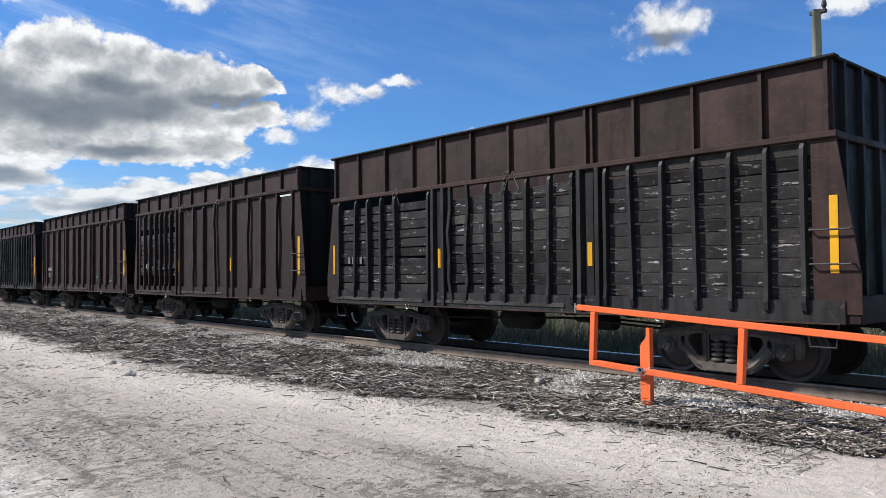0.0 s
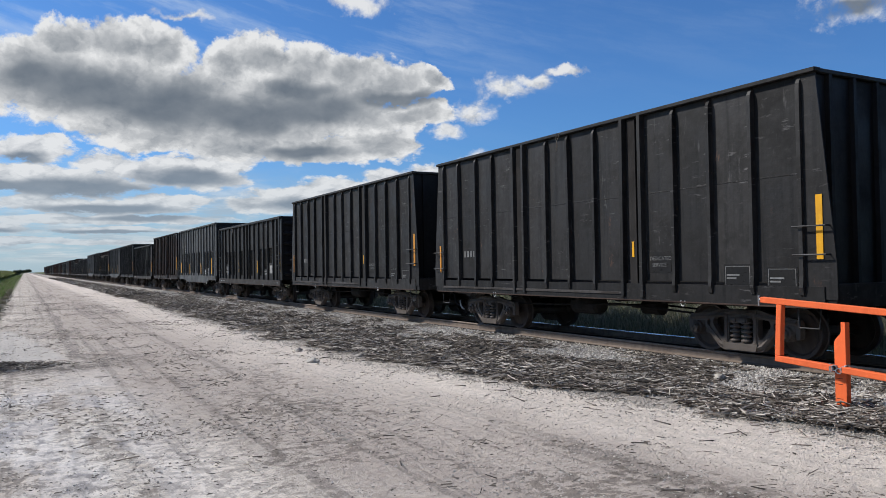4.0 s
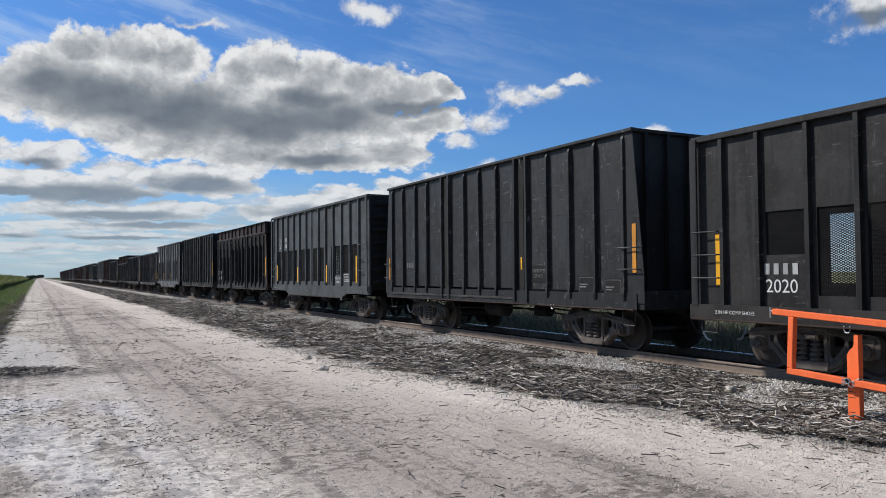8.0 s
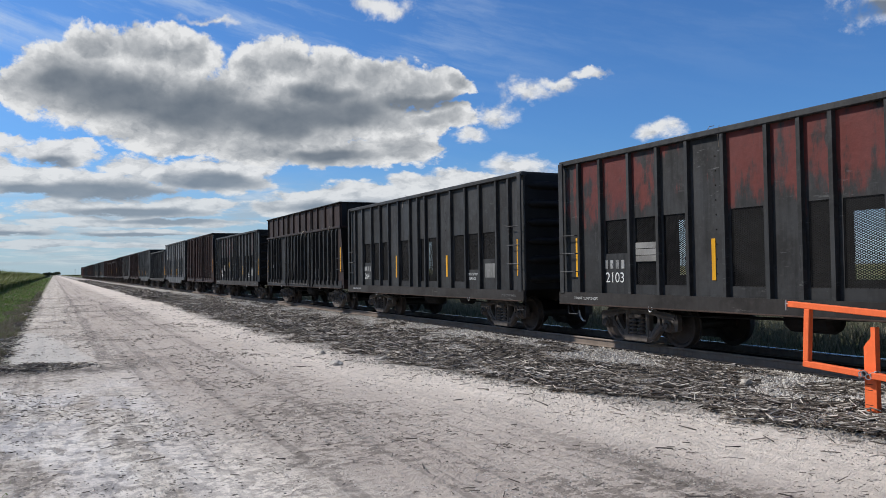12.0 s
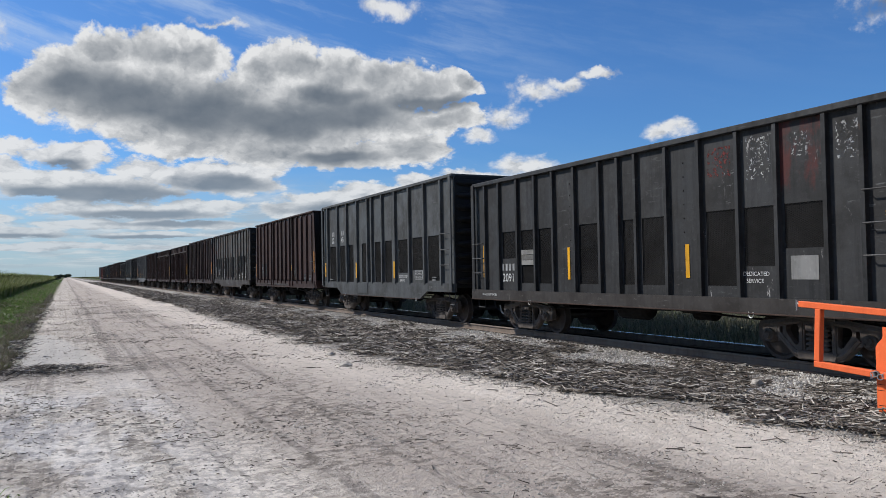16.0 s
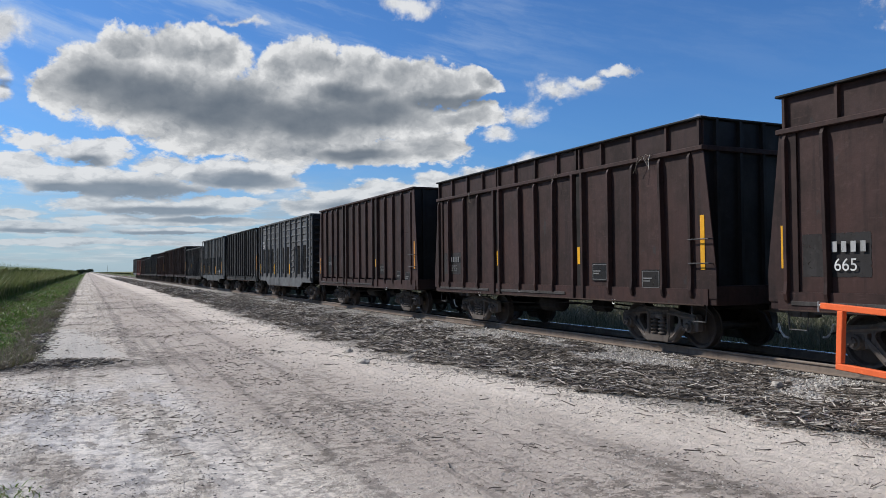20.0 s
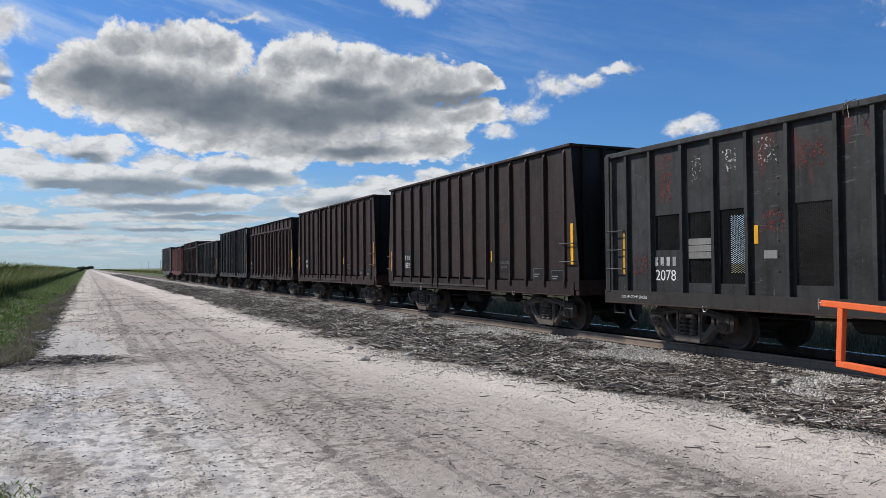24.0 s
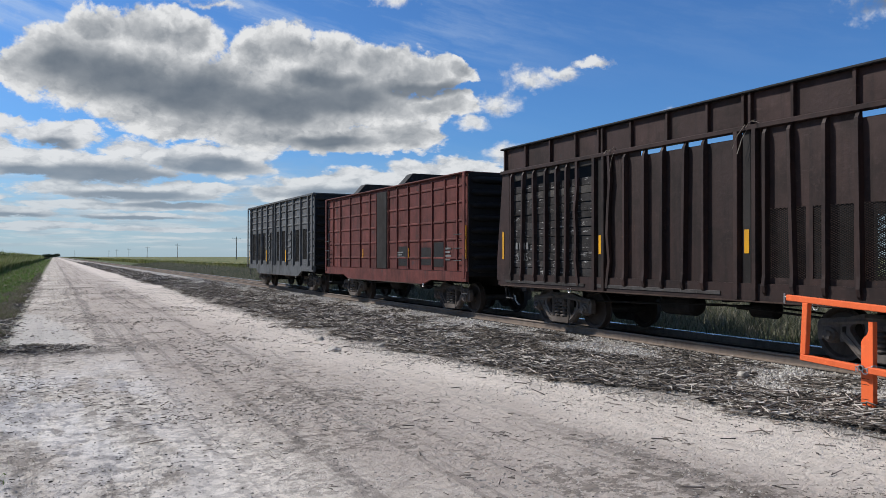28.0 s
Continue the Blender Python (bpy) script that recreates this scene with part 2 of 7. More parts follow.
def worn(name, base, dirt, rough=0.7, metal=0.0, grime=0.5, streaks=0.4, grain=9.0, bump=0.25, vary=0.18, chips=None, chip_level=0.66, along=(1, 1, 1), scuffs=0.0, soft=0.03, coat=None, coat_level=0.5):
    """Old paint or bare metal: clouded with dirt, streaked downwards, each piece a little lighter or darker."""
    mat, tree, bsdf = shader(name)
    at = spread(tree, (1, 1, 1))
    patch = node(tree, "ShaderNodeTexNoise", at, None, 1.1, 6.0, 0.62).outputs[0]
    speck = node(tree, "ShaderNodeTexNoise", at, None, grain, 5.0, 0.65).outputs[0]
    run = node(tree, "ShaderNodeTexNoise", spread(tree, (7.0, 7.0, 0.45)), None, 1.0, 5.0, 0.6).outputs[0]
    color = mixed(tree, calc(tree, "MULTIPLY", ramp(tree, patch, 0.38, 0.68), grime), (*base, 1), (*dirt, 1))
    color = mixed(tree, calc(tree, "MULTIPLY", ramp(tree, run, 0.45, 0.72), streaks), color, (*[c * 0.45 for c in dirt], 1))
    color = mixed(tree, calc(tree, "MULTIPLY", ramp(tree, speck, 0.5, 0.8), 0.35), color, (*[min(1, c * 1.7 + 0.012) for c in base], 1))
    if chips:
        flake = node(tree, "ShaderNodeTexNoise", spread(tree, along), None, 2.3, 9.0, 0.72).outputs[0]
        color = mixed(tree, ramp(tree, flake, chip_level - soft / 2, chip_level + soft), color, (*chips, 1))
    if scuffs:
        rub = node(tree, "ShaderNodeTexNoise", spread(tree, (2.0, 1.5, 9.0)), None, 1.6, 8.0, 0.70).outputs[0]
        fade = node(tree, "ShaderNodeTexNoise", at, None, 0.55, 3.0, 0.5).outputs[0]
        drag = node(tree, "ShaderNodeTexNoise", spread(tree, (6.0, 6.0, 0.9)), None, 1.3, 8.0, 0.70).outputs[0]
        rub = calc(tree, "MAXIMUM", ramp(tree, rub, 0.595, 0.66), ramp(tree, drag, 0.60, 0.70, 0.0, 0.8))
        rub = calc(tree, "MULTIPLY", rub, calc(tree, "MULTIPLY", ramp(tree, fade, 0.42, 0.60), min(1.0, scuffs * 1.5)))
        color = mixed(tree, rub, color, (*[min(1, c * 2.6 + 0.03) for c in base], 1))
    if coat:
        # remains of an older coat on the upper part of the sheets, run down and rubbed through
        own = tree.nodes.new("ShaderNodeObjectInfo").outputs["Random"]
        height = node(tree, "ShaderNodeSeparateXYZ", tree.nodes.new("ShaderNodeTexCoord").outputs["Object"]).outputs[2]
        drip = node(tree, "ShaderNodeTexNoise", spread(tree, (5.0, 4.0, 0.8)), None, 1.0, 7.0, 0.66).outputs[0]
        blot = node(tree, "ShaderNodeTexNoise", spread(tree, (1, 1.3, 0.8)), None, 1.7, 7.0, 0.66).outputs[0]
        left = calc(tree, "ADD", calc(tree, "MULTIPLY", drip, 0.5), calc(tree, "MULTIPLY", blot, 0.5))
        left = calc(tree, "ADD", left, ramp(tree, height, 2.0, 3.2, -0.20, 0.0))
        left = calc(tree, "SUBTRACT", left, ramp(tree, own, 0.0, 1.0, coat_level - 0.06, coat_level + 0.14))
        color = mixed(tree, ramp(tree, left, 0.0, 0.11, 0.0, 0.85), color, mixed(tree, speck, (*[c * 0.75 for c in coat], 1), (*[c * 1.25 for c in coat], 1)))
    shade = ramp(tree, tree.nodes.new("ShaderNodeObjectInfo").outputs["Random"], 0.0, 1.0, 1 - vary, 1 + vary)
    color = vmath(tree, "SCALE", color, None, None, shade).outputs[0]
    tree.links.new(color, bsdf.inputs["Base Color"])
    tree.links.new(ramp(tree, patch, 0.3, 0.7, rough - 0.12, min(1, rough + 0.15)), bsdf.inputs["Roughness"])
    bsdf.inputs["Metallic"].default_value = metal
    bsdf.inputs["Specular IOR Level"].default_value = 0.2
    relieve(tree, bsdf, bump, 0.016, calc(tree, "ADD", speck, calc(tree, "MULTIPLY", patch, 2.5)))
    return mat


STEEL_BROWN = worn("brown_oxide_paint", (0.0370, 0.0178, 0.0143), (0.0178, 0.0108, 0.0095), 0.62, grime=0.85, streaks=0.5, vary=0.20, chips=(0.024, 0.020, 0.019), chip_level=0.64, along=(1, 1.2, 0.6), scuffs=0.12)
STEEL_DARKBROWN = worn("dark_brown_paint", (0.0315, 0.0173, 0.0142), (0.015, 0.0105, 0.0097), 0.62, grime=0.85, streaks=0.5, vary=0.20, chips=(0.060, 0.028, 0.018), chip_level=0.66, along=(1, 1.2, 0.6), scuffs=0.12)
STEEL_BLACK = worn("black_car_paint", (0.0245, 0.0228, 0.0215), (0.0085, 0.0079, 0.0076), 0.55, grime=0.9, streaks=0.7, vary=0.28, chips=(0.062, 0.036, 0.026), chip_level=0.66, along=(1, 1.4, 0.7), scuffs=0.6)
STEEL_DARKGREY = worn("dark_grey_car_paint", (0.0325, 0.0322, 0.0318), (0.0145, 0.0140, 0.0136), 0.58, grime=0.85, streaks=0.6, vary=0.18, chips=(0.058, 0.036, 0.028), chip_level=0.67, along=(1, 1.4, 0.7), scuffs=0.2)
STEEL_SCUFFED = worn("scuffed_black_paint", (0.027, 0.0268, 0.0268), (0.0125, 0.0122, 0.0122), 0.55, grime=0.85, streaks=0.5, vary=0.18, chips=(0.105, 0.108, 0.112), chip_level=0.62, along=(1, 1.5, 0.8), scuffs=0.5, soft=0.06)
STEEL_RUSTBLACK = worn("black_paint_with_rust", (0.0165, 0.0152, 0.0147), (0.027, 0.0150, 0.0103), 0.65, grime=0.8, streaks=0.7, vary=0.24, chips=(0.050, 0.026, 0.0175), chip_level=0.565, along=(1, 1.8, 0.7), scuffs=0.55, soft=0.10)
STEEL_GREY = worn("grey_car_paint", (0.0690, 0.0720, 0.0720), (0.036, 0.0365, 0.0355), 0.6, grime=0.9, streaks=0.45, vary=0.10, scuffs=0.12)
STEEL_LIGHTGREY = worn("pale_grey_car_paint", (0.094, 0.096, 0.097), (0.050, 0.049, 0.048), 0.62, grime=0.8, streaks=0.5, vary=0.12, scuffs=0.2)
STEEL_RUSTGREY = worn("grey_paint_with_rust", (0.070, 0.073, 0.071), (0.046, 0.036, 0.029), 0.7, grime=0.9, streaks=0.75, vary=0.16, chips=(0.082, 0.036, 0.021), chip_level=0.575, along=(1, 1.6, 0.6), scuffs=0.15, soft=0.10, coat=(0.088, 0.042, 0.026), coat_level=0.55)
STEEL_ORANGE = worn("rusted_orange_paint", (0.225, 0.079, 0.019), (0.070, 0.026, 0.012), 0.75, grime=1.0, streaks=1.0, grain=8, bump=0.7, vary=0.28, chips=(0.034, 0.018, 0.012), chip_level=0.575, along=(1, 1.2, 0.7), scuffs=0.25, soft=0.07)
RUST_SILL = worn("rusty_brown_sill", (0.050, 0.030, 0.022), (0.024, 0.016, 0.013), 0.75, grime=0.8, vary=0.1)
STEEL_RED = worn("faded_red_paint", (0.11, 0.028, 0.022), (0.040, 0.015, 0.013), 0.7, grime=0.7, streaks=0.5, vary=0.2, chips=(0.05, 0.03, 0.03), chip_level=0.62)
SMEARED = {
    9: worn("dark_grey_paint_with_red_remains", (0.0325, 0.0322, 0.0318), (0.0145, 0.0140, 0.0136), 0.58, grime=0.85, streaks=0.6, vary=0.12, chips=(0.10, 0.095, 0.09), chip_level=0.72, along=(1, 2.4, 0.7), scuffs=0.4, coat=(0.125, 0.026, 0.020), coat_level=0.452),
    5: worn("dark_grey_paint_with_red_patches", (0.0325, 0.0322, 0.0318), (0.0145, 0.0140, 0.0136), 0.58, grime=0.85, streaks=0.6, vary=0.15, chips=(0.10, 0.095, 0.09), chip_level=0.71, along=(1, 2.4, 0.7), scuffs=0.5, coat=(0.085, 0.020, 0.017), coat_level=0.535),
    3: worn("dark_grey_paint_with_red_specks", (0.0325, 0.0322, 0.0318), (0.0145, 0.0140, 0.0136), 0.58, grime=0.85, streaks=0.6, vary=0.15, chips=(0.26, 0.25, 0.24), chip_level=0.64, along=(1, 2.4, 0.7), scuffs=0.6, coat=(0.085, 0.020, 0.017), coat_level=0.50),
    0: worn("dark_grey_paint_with_pale_scrapes", (0.0325, 0.0322, 0.0318), (0.0145, 0.0140, 0.0136), 0.58, grime=0.85, streaks=0.6, vary=0.15, chips=(0.22, 0.21, 0.20), chip_level=0.685, along=(1, 2.6, 1.0), scuffs=0.8, coat=(0.26, 0.255, 0.24), coat_level=0.60),
}
SILL_DUST = worn("dusty_sill_paint", (0.036, 0.032, 0.029), (0.018, 0.0155, 0.014), 0.75, grime=0.8, streaks=0.3, vary=0.15, scuffs=0.5)
UNDERFRAME = worn("underframe_grime", (0.018, 0.0156, 0.0144), (0.0096, 0.0084, 0.0078), 0.8, vary=0.15)
SILL_GREY = worn("sill_paint", (0.052, 0.047, 0.044), (0.023, 0.0195, 0.0175), 0.75, grime=0.85, vary=0.15, scuffs=0.6)
TRUCK_IRON = worn("truck_casting", (0.112, 0.094, 0.081), (0.046, 0.037, 0.031), 0.75, grime=0.7, vary=0.15)
WHEEL_STEEL = worn("wheel_steel", (0.070, 0.055, 0.047), (0.034, 0.027, 0.023), 0.55, metal=0.2, vary=0.1)
TREAD_STEEL = worn("polished_rail_head", (0.62, 0.59, 0.55), (0.45, 0.42, 0.38), 0.22, metal=0.95, grime=0.3, streaks=0.0, bump=0.05, vary=0.0)
RAIL_CROWN = worn("dull_rail_head", (0.26, 0.215, 0.18), (0.16, 0.13, 0.105), 0.62, metal=0.25, grime=0.5, streaks=0.0, bump=0.05, vary=0.0)
# near-black for the far walls and the strands of the mesh screens
NEAR_BLACK = worn("sooty_inside", (0.0085, 0.0080, 0.0078), (0.0055, 0.0052, 0.0050), 0.85, vary=0.1)
# the unlit ends' shade is put into this black; raised top chords are sooty
SHADE_SOOT = worn("soot_dark_end", (0.0115, 0.0110, 0.0110), (0.0065, 0.0063, 0.0063), 0.55, grime=0.7, streaks=0.4, vary=0.1)
RAIL_RUST = worn("rail_web_rust", (0.19, 0.150, 0.120), (0.115, 0.088, 0.070), 0.85, vary=0.0)
TIE_WOOD = worn("creosoted_tie", (0.024, 0.020, 0.017), (0.012, 0.010, 0.009), 0.9, bump=0.5)
PLANK_WOOD = worn("blackened_planks", (0.024, 0.0215, 0.0205), (0.0115, 0.0105, 0.0102), 0.8, grime=0.85, streaks=0.0, grain=16, bump=0.9, vary=0.35, chips=(0.23, 0.22, 0.21), chip_level=0.595, along=(1, 1.1, 6.0), scuffs=0.9)
PALE_PLANK = worn("weathered_grey_planks", (0.064, 0.058, 0.052), (0.026, 0.024, 0.022), 0.85, grime=0.85, streaks=0.1, grain=16, bump=0.9, vary=0.4, chips=(0.19, 0.18, 0.165), chip_level=0.62, along=(1, 0.8, 5.0), scuffs=0.7)
GRABIRON = worn("grab_iron_steel", (0.05, 0.05, 0.05), (0.03, 0.025, 0.022), 0.6)
PALE_STEEL = worn("bare_pale_steel", (0.55, 0.55, 0.53), (0.35, 0.33, 0.30), 0.5, metal=0.3, vary=0.1)
YELLOW = worn("yellow_reflective_tape", (0.64, 0.315, 0.014), (0.33, 0.155, 0.016), 0.45, grime=0.35, streaks=0.15, bump=0.05, vary=0.12)
AMBER = worn("faded_amber_tape", (0.52, 0.22, 0.030), (0.25, 0.10, 0.02), 0.5, grime=0.5, streaks=0.2, bump=0.05)
STENCIL = worn("white_stencil_paint", (0.558, 0.558, 0.54), (0.324, 0.315, 0.297), 0.7, grime=0.4, streaks=0.2, bump=0.0, vary=0.05)
FADED_STENCIL = worn("thin_white_stencil_paint", (0.36, 0.36, 0.35), (0.12, 0.118, 0.11), 0.7, grime=0.7, streaks=0.5, bump=0.0, vary=0.12, chips=(0.05, 0.05, 0.05), chip_level=0.60, along=(3, 3, 3))
STENCIL_DIM = worn("worn_white_stencil", (0.17, 0.17, 0.165), (0.06, 0.06, 0.06), 0.7, grime=0.6, streaks=0.4, bump=0.0, vary=0.1)
PLACARD = worn("weathered_placard", (0.27, 0.265, 0.25), (0.12, 0.118, 0.11), 0.6, grime=0.6, streaks=0.5, bump=0.05, vary=0.3)
def ragged(mat, level):
    """Lets the paint of a patch end unevenly and wear through in places."""
    tree = mat.node_tree
    box = node(tree, "ShaderNodeSeparateXYZ", tree.nodes.new("ShaderNodeTexCoord").outputs["Generated"])
    side = [calc(tree, "ABSOLUTE", calc(tree, "SUBTRACT", box.outputs[k], 0.5)) for k in (1, 2)]
    rim = calc(tree, "MAXIMUM", *side)
    wear = node(tree, "ShaderNodeTexNoise", spread(tree, (1, 1, 1)), None, 15.0, 7.0, 0.68).outputs[0]
    left = calc(tree, "SUBTRACT", wear, calc(tree, "MULTIPLY", ramp(tree, rim, 0.47, 0.5), 0.16))
    both = node(tree, "ShaderNodeMixShader", ramp(tree, left, level, level + 0.05), node(tree, "ShaderNodeBsdfTransparent").outputs[0], tree.nodes["Principled BSDF"].outputs[0])
    tree.links.new(both.outputs[0], tree.nodes["Material Output"].inputs[0])
    return mat


BLACK_BOARD = ragged(worn("black_stencil_board", (0.0085, 0.0083, 0.0082), (0.0170, 0.0135, 0.0115), 0.6, grime=0.6, vary=0.1, chips=(0.13, 0.125, 0.12), chip_level=0.685), 0.34)
GREY_PATCH = ragged(worn("worn_grey_stencil_patch", (0.025, 0.0225, 0.0215), (0.0165, 0.0140, 0.0132), 0.65, grime=0.6, vary=0.15, chips=(0.10, 0.095, 0.09), chip_level=0.68), 0.33)
CHALK = ragged(worn("chalky_white_remains", (0.36, 0.36, 0.35), (0.18, 0.18, 0.175), 0.8, grime=0.5, bump=0.1), 0.56)
RED_REMAINS = ragged(worn("red_paint_remains", (0.125, 0.028, 0.025), (0.07, 0.020, 0.018), 0.75, grime=0.5, bump=0.1), 0.54)
GATE_ORANGE = worn("orange_gate_paint", (0.78, 0.145, 0.045), (0.60, 0.105, 0.036), 0.45, grime=0.4, streaks=0.15, grain=20, bump=0.08, vary=0.05)
CHAIN = worn("galvanised_chain", (0.45, 0.46, 0.47), (0.25, 0.25, 0.25), 0.4, metal=0.7)
STONE = worn("pale_limestone", (0.46, 0.42, 0.36), (0.30, 0.27, 0.23), 0.9, grain=14, bump=0.6)
BLEACHED = worn("bleached_grey_boards", (0.19, 0.185, 0.172), (0.085, 0.080, 0.073), 0.85, grime=0.8, streaks=0.0, grain=14, bump=0.4, vary=0.2, along=(1, 0.3, 3))
POLE_WOOD = worn("grey_pole_wood", (0.46, 0.43, 0.34), (0.30, 0.275, 0.22), 0.9, grain=6, bump=0.4)
FAR_POLE = worn("distant_pole_wood", (0.13, 0.12, 0.11), (0.09, 0.08, 0.075), 0.9)


def leafy(name, dark, light, dry, dryness=0.3):
    """Blades and leaves: every blade has its own green, some are dry."""
    mat, tree, bsdf = shader(name)
    own = tree.nodes.new("ShaderNodeNewGeometry").outputs["Random Per Island"]
    at = tree.nodes.new("ShaderNodeTexCoord").outputs["Object"]
    patch = node(tree, "ShaderNodeTexNoise", at, None, 0.25, 4.0, 0.6).outputs[0]
    color = mixed(tree, own, (*dark, 1), (*light, 1))
    pick = calc(tree, "ADD", calc(tree, "FRACT", calc(tree, "MULTIPLY", own, 7.3)), calc(tree, "SUBTRACT", patch, 0.5))
    color = mixed(tree, ramp(tree, pick, 1 - dryness - 0.08, 1 - dryness + 0.08), color, (*dry, 1))
    tree.links.new(color, bsdf.inputs["Base Color"])
    bsdf.inputs["Roughness"].default_value = 0.6
    bsdf.inputs["Specular IOR Level"].default_value = 0.25
    clear = node(tree, "ShaderNodeBsdfTranslucent", color)
    both = node(tree, "ShaderNodeMixShader", 0.25, bsdf.outputs[0], clear.outputs[0])
    tree.links.new(both.outputs[0], tree.nodes["Material Output"].inputs[0])
    return mat


CANE_LEAF = leafy("cane_leaf", (0.075, 0.108, 0.028), (0.215, 0.255, 0.072), (0.28, 0.27, 0.12), 0.25)
VERGE_LEAF = leafy("verge_grass", (0.070, 0.130, 0.026), (0.190, 0.285, 0.070), (0.25, 0.215, 0.135), 0.24)
DRY_LEAF = leafy("dry_verge_weeds", (0.095, 0.082, 0.060), (0.24, 0.205, 0.155), (0.12, 0.13, 0.05), 0.25)
REED_LEAF = leafy("trackside_grass", (0.080, 0.088, 0.054), (0.165, 0.172, 0.108), (0.23, 0.21, 0.15), 0.38)
FIELD_LEAF = leafy("far_field_leaf", (0.105, 0.125, 0.035), (0.23, 0.25, 0.075), (0.27, 0.25, 0.10), 0.35)
# far leaves are paler and bluer: haze put into their colour
TREE_LEAF = leafy("far_tree_leaf", (0.060, 0.080, 0.050), (0.11, 0.14, 0.085), (0.12, 0.12, 0.08), 0.2)
STALK = leafy("dead_cane_stalk", (0.050, 0.040, 0.032), (0.25, 0.210, 0.170), (0.60, 0.54, 0.465), 0.22)
CLOD = leafy("marl_clods", (0.24, 0.215, 0.19), (0.62, 0.575, 0.515), (0.07, 0.06, 0.05), 0.16)
GRAVEL = leafy("ballast_stone", (0.25, 0.225, 0.195), (0.62, 0.57, 0.505), (0.78, 0.735, 0.665), 0.28)


def ground_material():
    """Pale packed marl on the road, trash-strewn soil by the track, sod on the verges."""
    mat, tree, bsdf = shader("marl_ground")
    at = tree.nodes.new("ShaderNodeTexCoord").outputs["Object"]
    axes = node(tree, "ShaderNodeSeparateXYZ", at)
    wobble = node(tree, "ShaderNodeTexNoise", vmath(tree, "MULTIPLY", at, (0.5, 0.16, 1)).outputs[0], None, 1.0, 6.0, 0.65).outputs[0]
    across = calc(tree, "ADD", axes.outputs[0], calc(tree, "MULTIPLY", calc(tree, "SUBTRACT", wobble, 0.5), 2.2))
    # the trash lies wider from the track farther along
    across = calc(tree, "SUBTRACT", across, calc(tree, "MULTIPLY", calc(tree, "MAXIMUM", calc(tree, "SUBTRACT", 15.0, axes.outputs[1]), 0.0), 0.17))
    patch = node(tree, "ShaderNodeTexNoise", vmath(tree, "MULTIPLY", at, (0.8, 0.28, 1)).outputs[0], None, 0.8, 7.0, 0.62).outputs[0]
    grain = node(tree, "ShaderNodeTexNoise", at, None, 7.0, 8.0, 0.7).outputs[0]
    litter = node(tree, "ShaderNodeTexNoise", vmath(tree, "MULTIPLY", at, (3.2, 1.6, 1)).outputs[0], None, 1.6, 9.0, 0.72).outputs[0]
    rut = node(tree, "ShaderNodeTexNoise", vmath(tree, "MULTIPLY", at, (1.5, 0.05, 1)).outputs[0], None, 1.0, 5.0, 0.6).outputs[0]
    fleck = node(tree, "ShaderNodeTexNoise", vmath(tree, "MULTIPLY", at, (5.0, 6.5, 1)).outputs[0], None, 1.0, 6.0, 0.72).outputs[0]
    spots = node(tree, "ShaderNodeTexNoise", vmath(tree, "MULTIPLY", at, (0.45, 0.30, 1)).outputs[0], None, 1.0, 4.0, 0.6).outputs[0]
    marl = mixed(tree, ramp(tree, patch, 0.38, 0.62), (0.69, 0.62, 0.535, 1), (0.49, 0.43, 0.367, 1))
    marl = mixed(tree, ramp(tree, rut, 0.48, 0.62, 0.0, 0.5), marl, (0.40, 0.35, 0.30, 1))
    marl = mixed(tree, ramp(tree, grain, 0.46, 0.56, 0.0, 0.7), marl, (0.30, 0.262, 0.225, 1))
    grit = node(tree, "ShaderNodeTexNoise", at, None, 34.0, 5.0, 0.75).outputs[0]
    marl = mixed(tree, ramp(tree, grit, 0.52, 0.66, 0.0, 0.26), marl, (0.17, 0.146, 0.126, 1))
    marl = mixed(tree, ramp(tree, grit, 0.44, 0.34, 0.0, 0.4), marl, (0.74, 0.70, 0.64, 1))
    # the driven middle is darker and redder, with tyre lines at its side
    middle = ramp(tree, calc(tree, "ABSOLUTE", calc(tree, "SUBTRACT", across, 2.7)), 2.6, 1.0, 0.0, 0.72)
    marl = mixed(tree, middle, marl, (0.425, 0.362, 0.312, 1))
    tread = calc(tree, "MULTIPLY", ramp(tree, calc(tree, "ABSOLUTE", calc(tree, "SUBTRACT", axes.outputs[0], calc(tree, "ADD", 0.62, calc(tree, "MULTIPLY", wobble, 0.9)))), 0.17, 0.08), calc(tree, "MULTIPLY", ramp(tree, grain, 0.42, 0.52, 0.0, 0.7), ramp(tree, axes.outputs[1], 18.5, 19.5)))
    marl = mixed(tree, tread, marl, (0.150, 0.132, 0.118, 1))
    lane = node(tree, "ShaderNodeTexNoise", vmath(tree, "MULTIPLY", at, (3.6, 0.035, 1)).outputs[0], None, 1.0, 4.0, 0.65).outputs[0]
    marl = mixed(tree, calc(tree, "MULTIPLY", ramp(tree, lane, 0.52, 0.60), ramp(tree, grain, 0.36, 0.52, 0.10, 0.62)), marl, (0.22, 0.192, 0.167, 1))
    # crumbs of mud and leaf, thick in places
    thick = ramp(tree, spots, 0.42, 0.64, 0.64, 0.47)
    dried = calc(tree, "MULTIPLY", ramp(tree, calc(tree, "ABSOLUTE", calc(tree, "SUBTRACT", axes.outputs[1], 24.0)), 5.2, 4.6), ramp(tree, calc(tree, "ADD", axes.outputs[0], calc(tree, "MULTIPLY", calc(tree, "SUBTRACT", axes.outputs[1], 24.0), 0.12)), 0.35, 0.1))
    thick = calc(tree, "ADD", thick, calc(tree, "MULTIPLY", dried, 0.12))
    crumb = node(tree, "ShaderNodeMapRange", calc(tree, "SUBTRACT", fleck, thick), 0.0, 0.035, 0.0, 0.62).outputs[0]
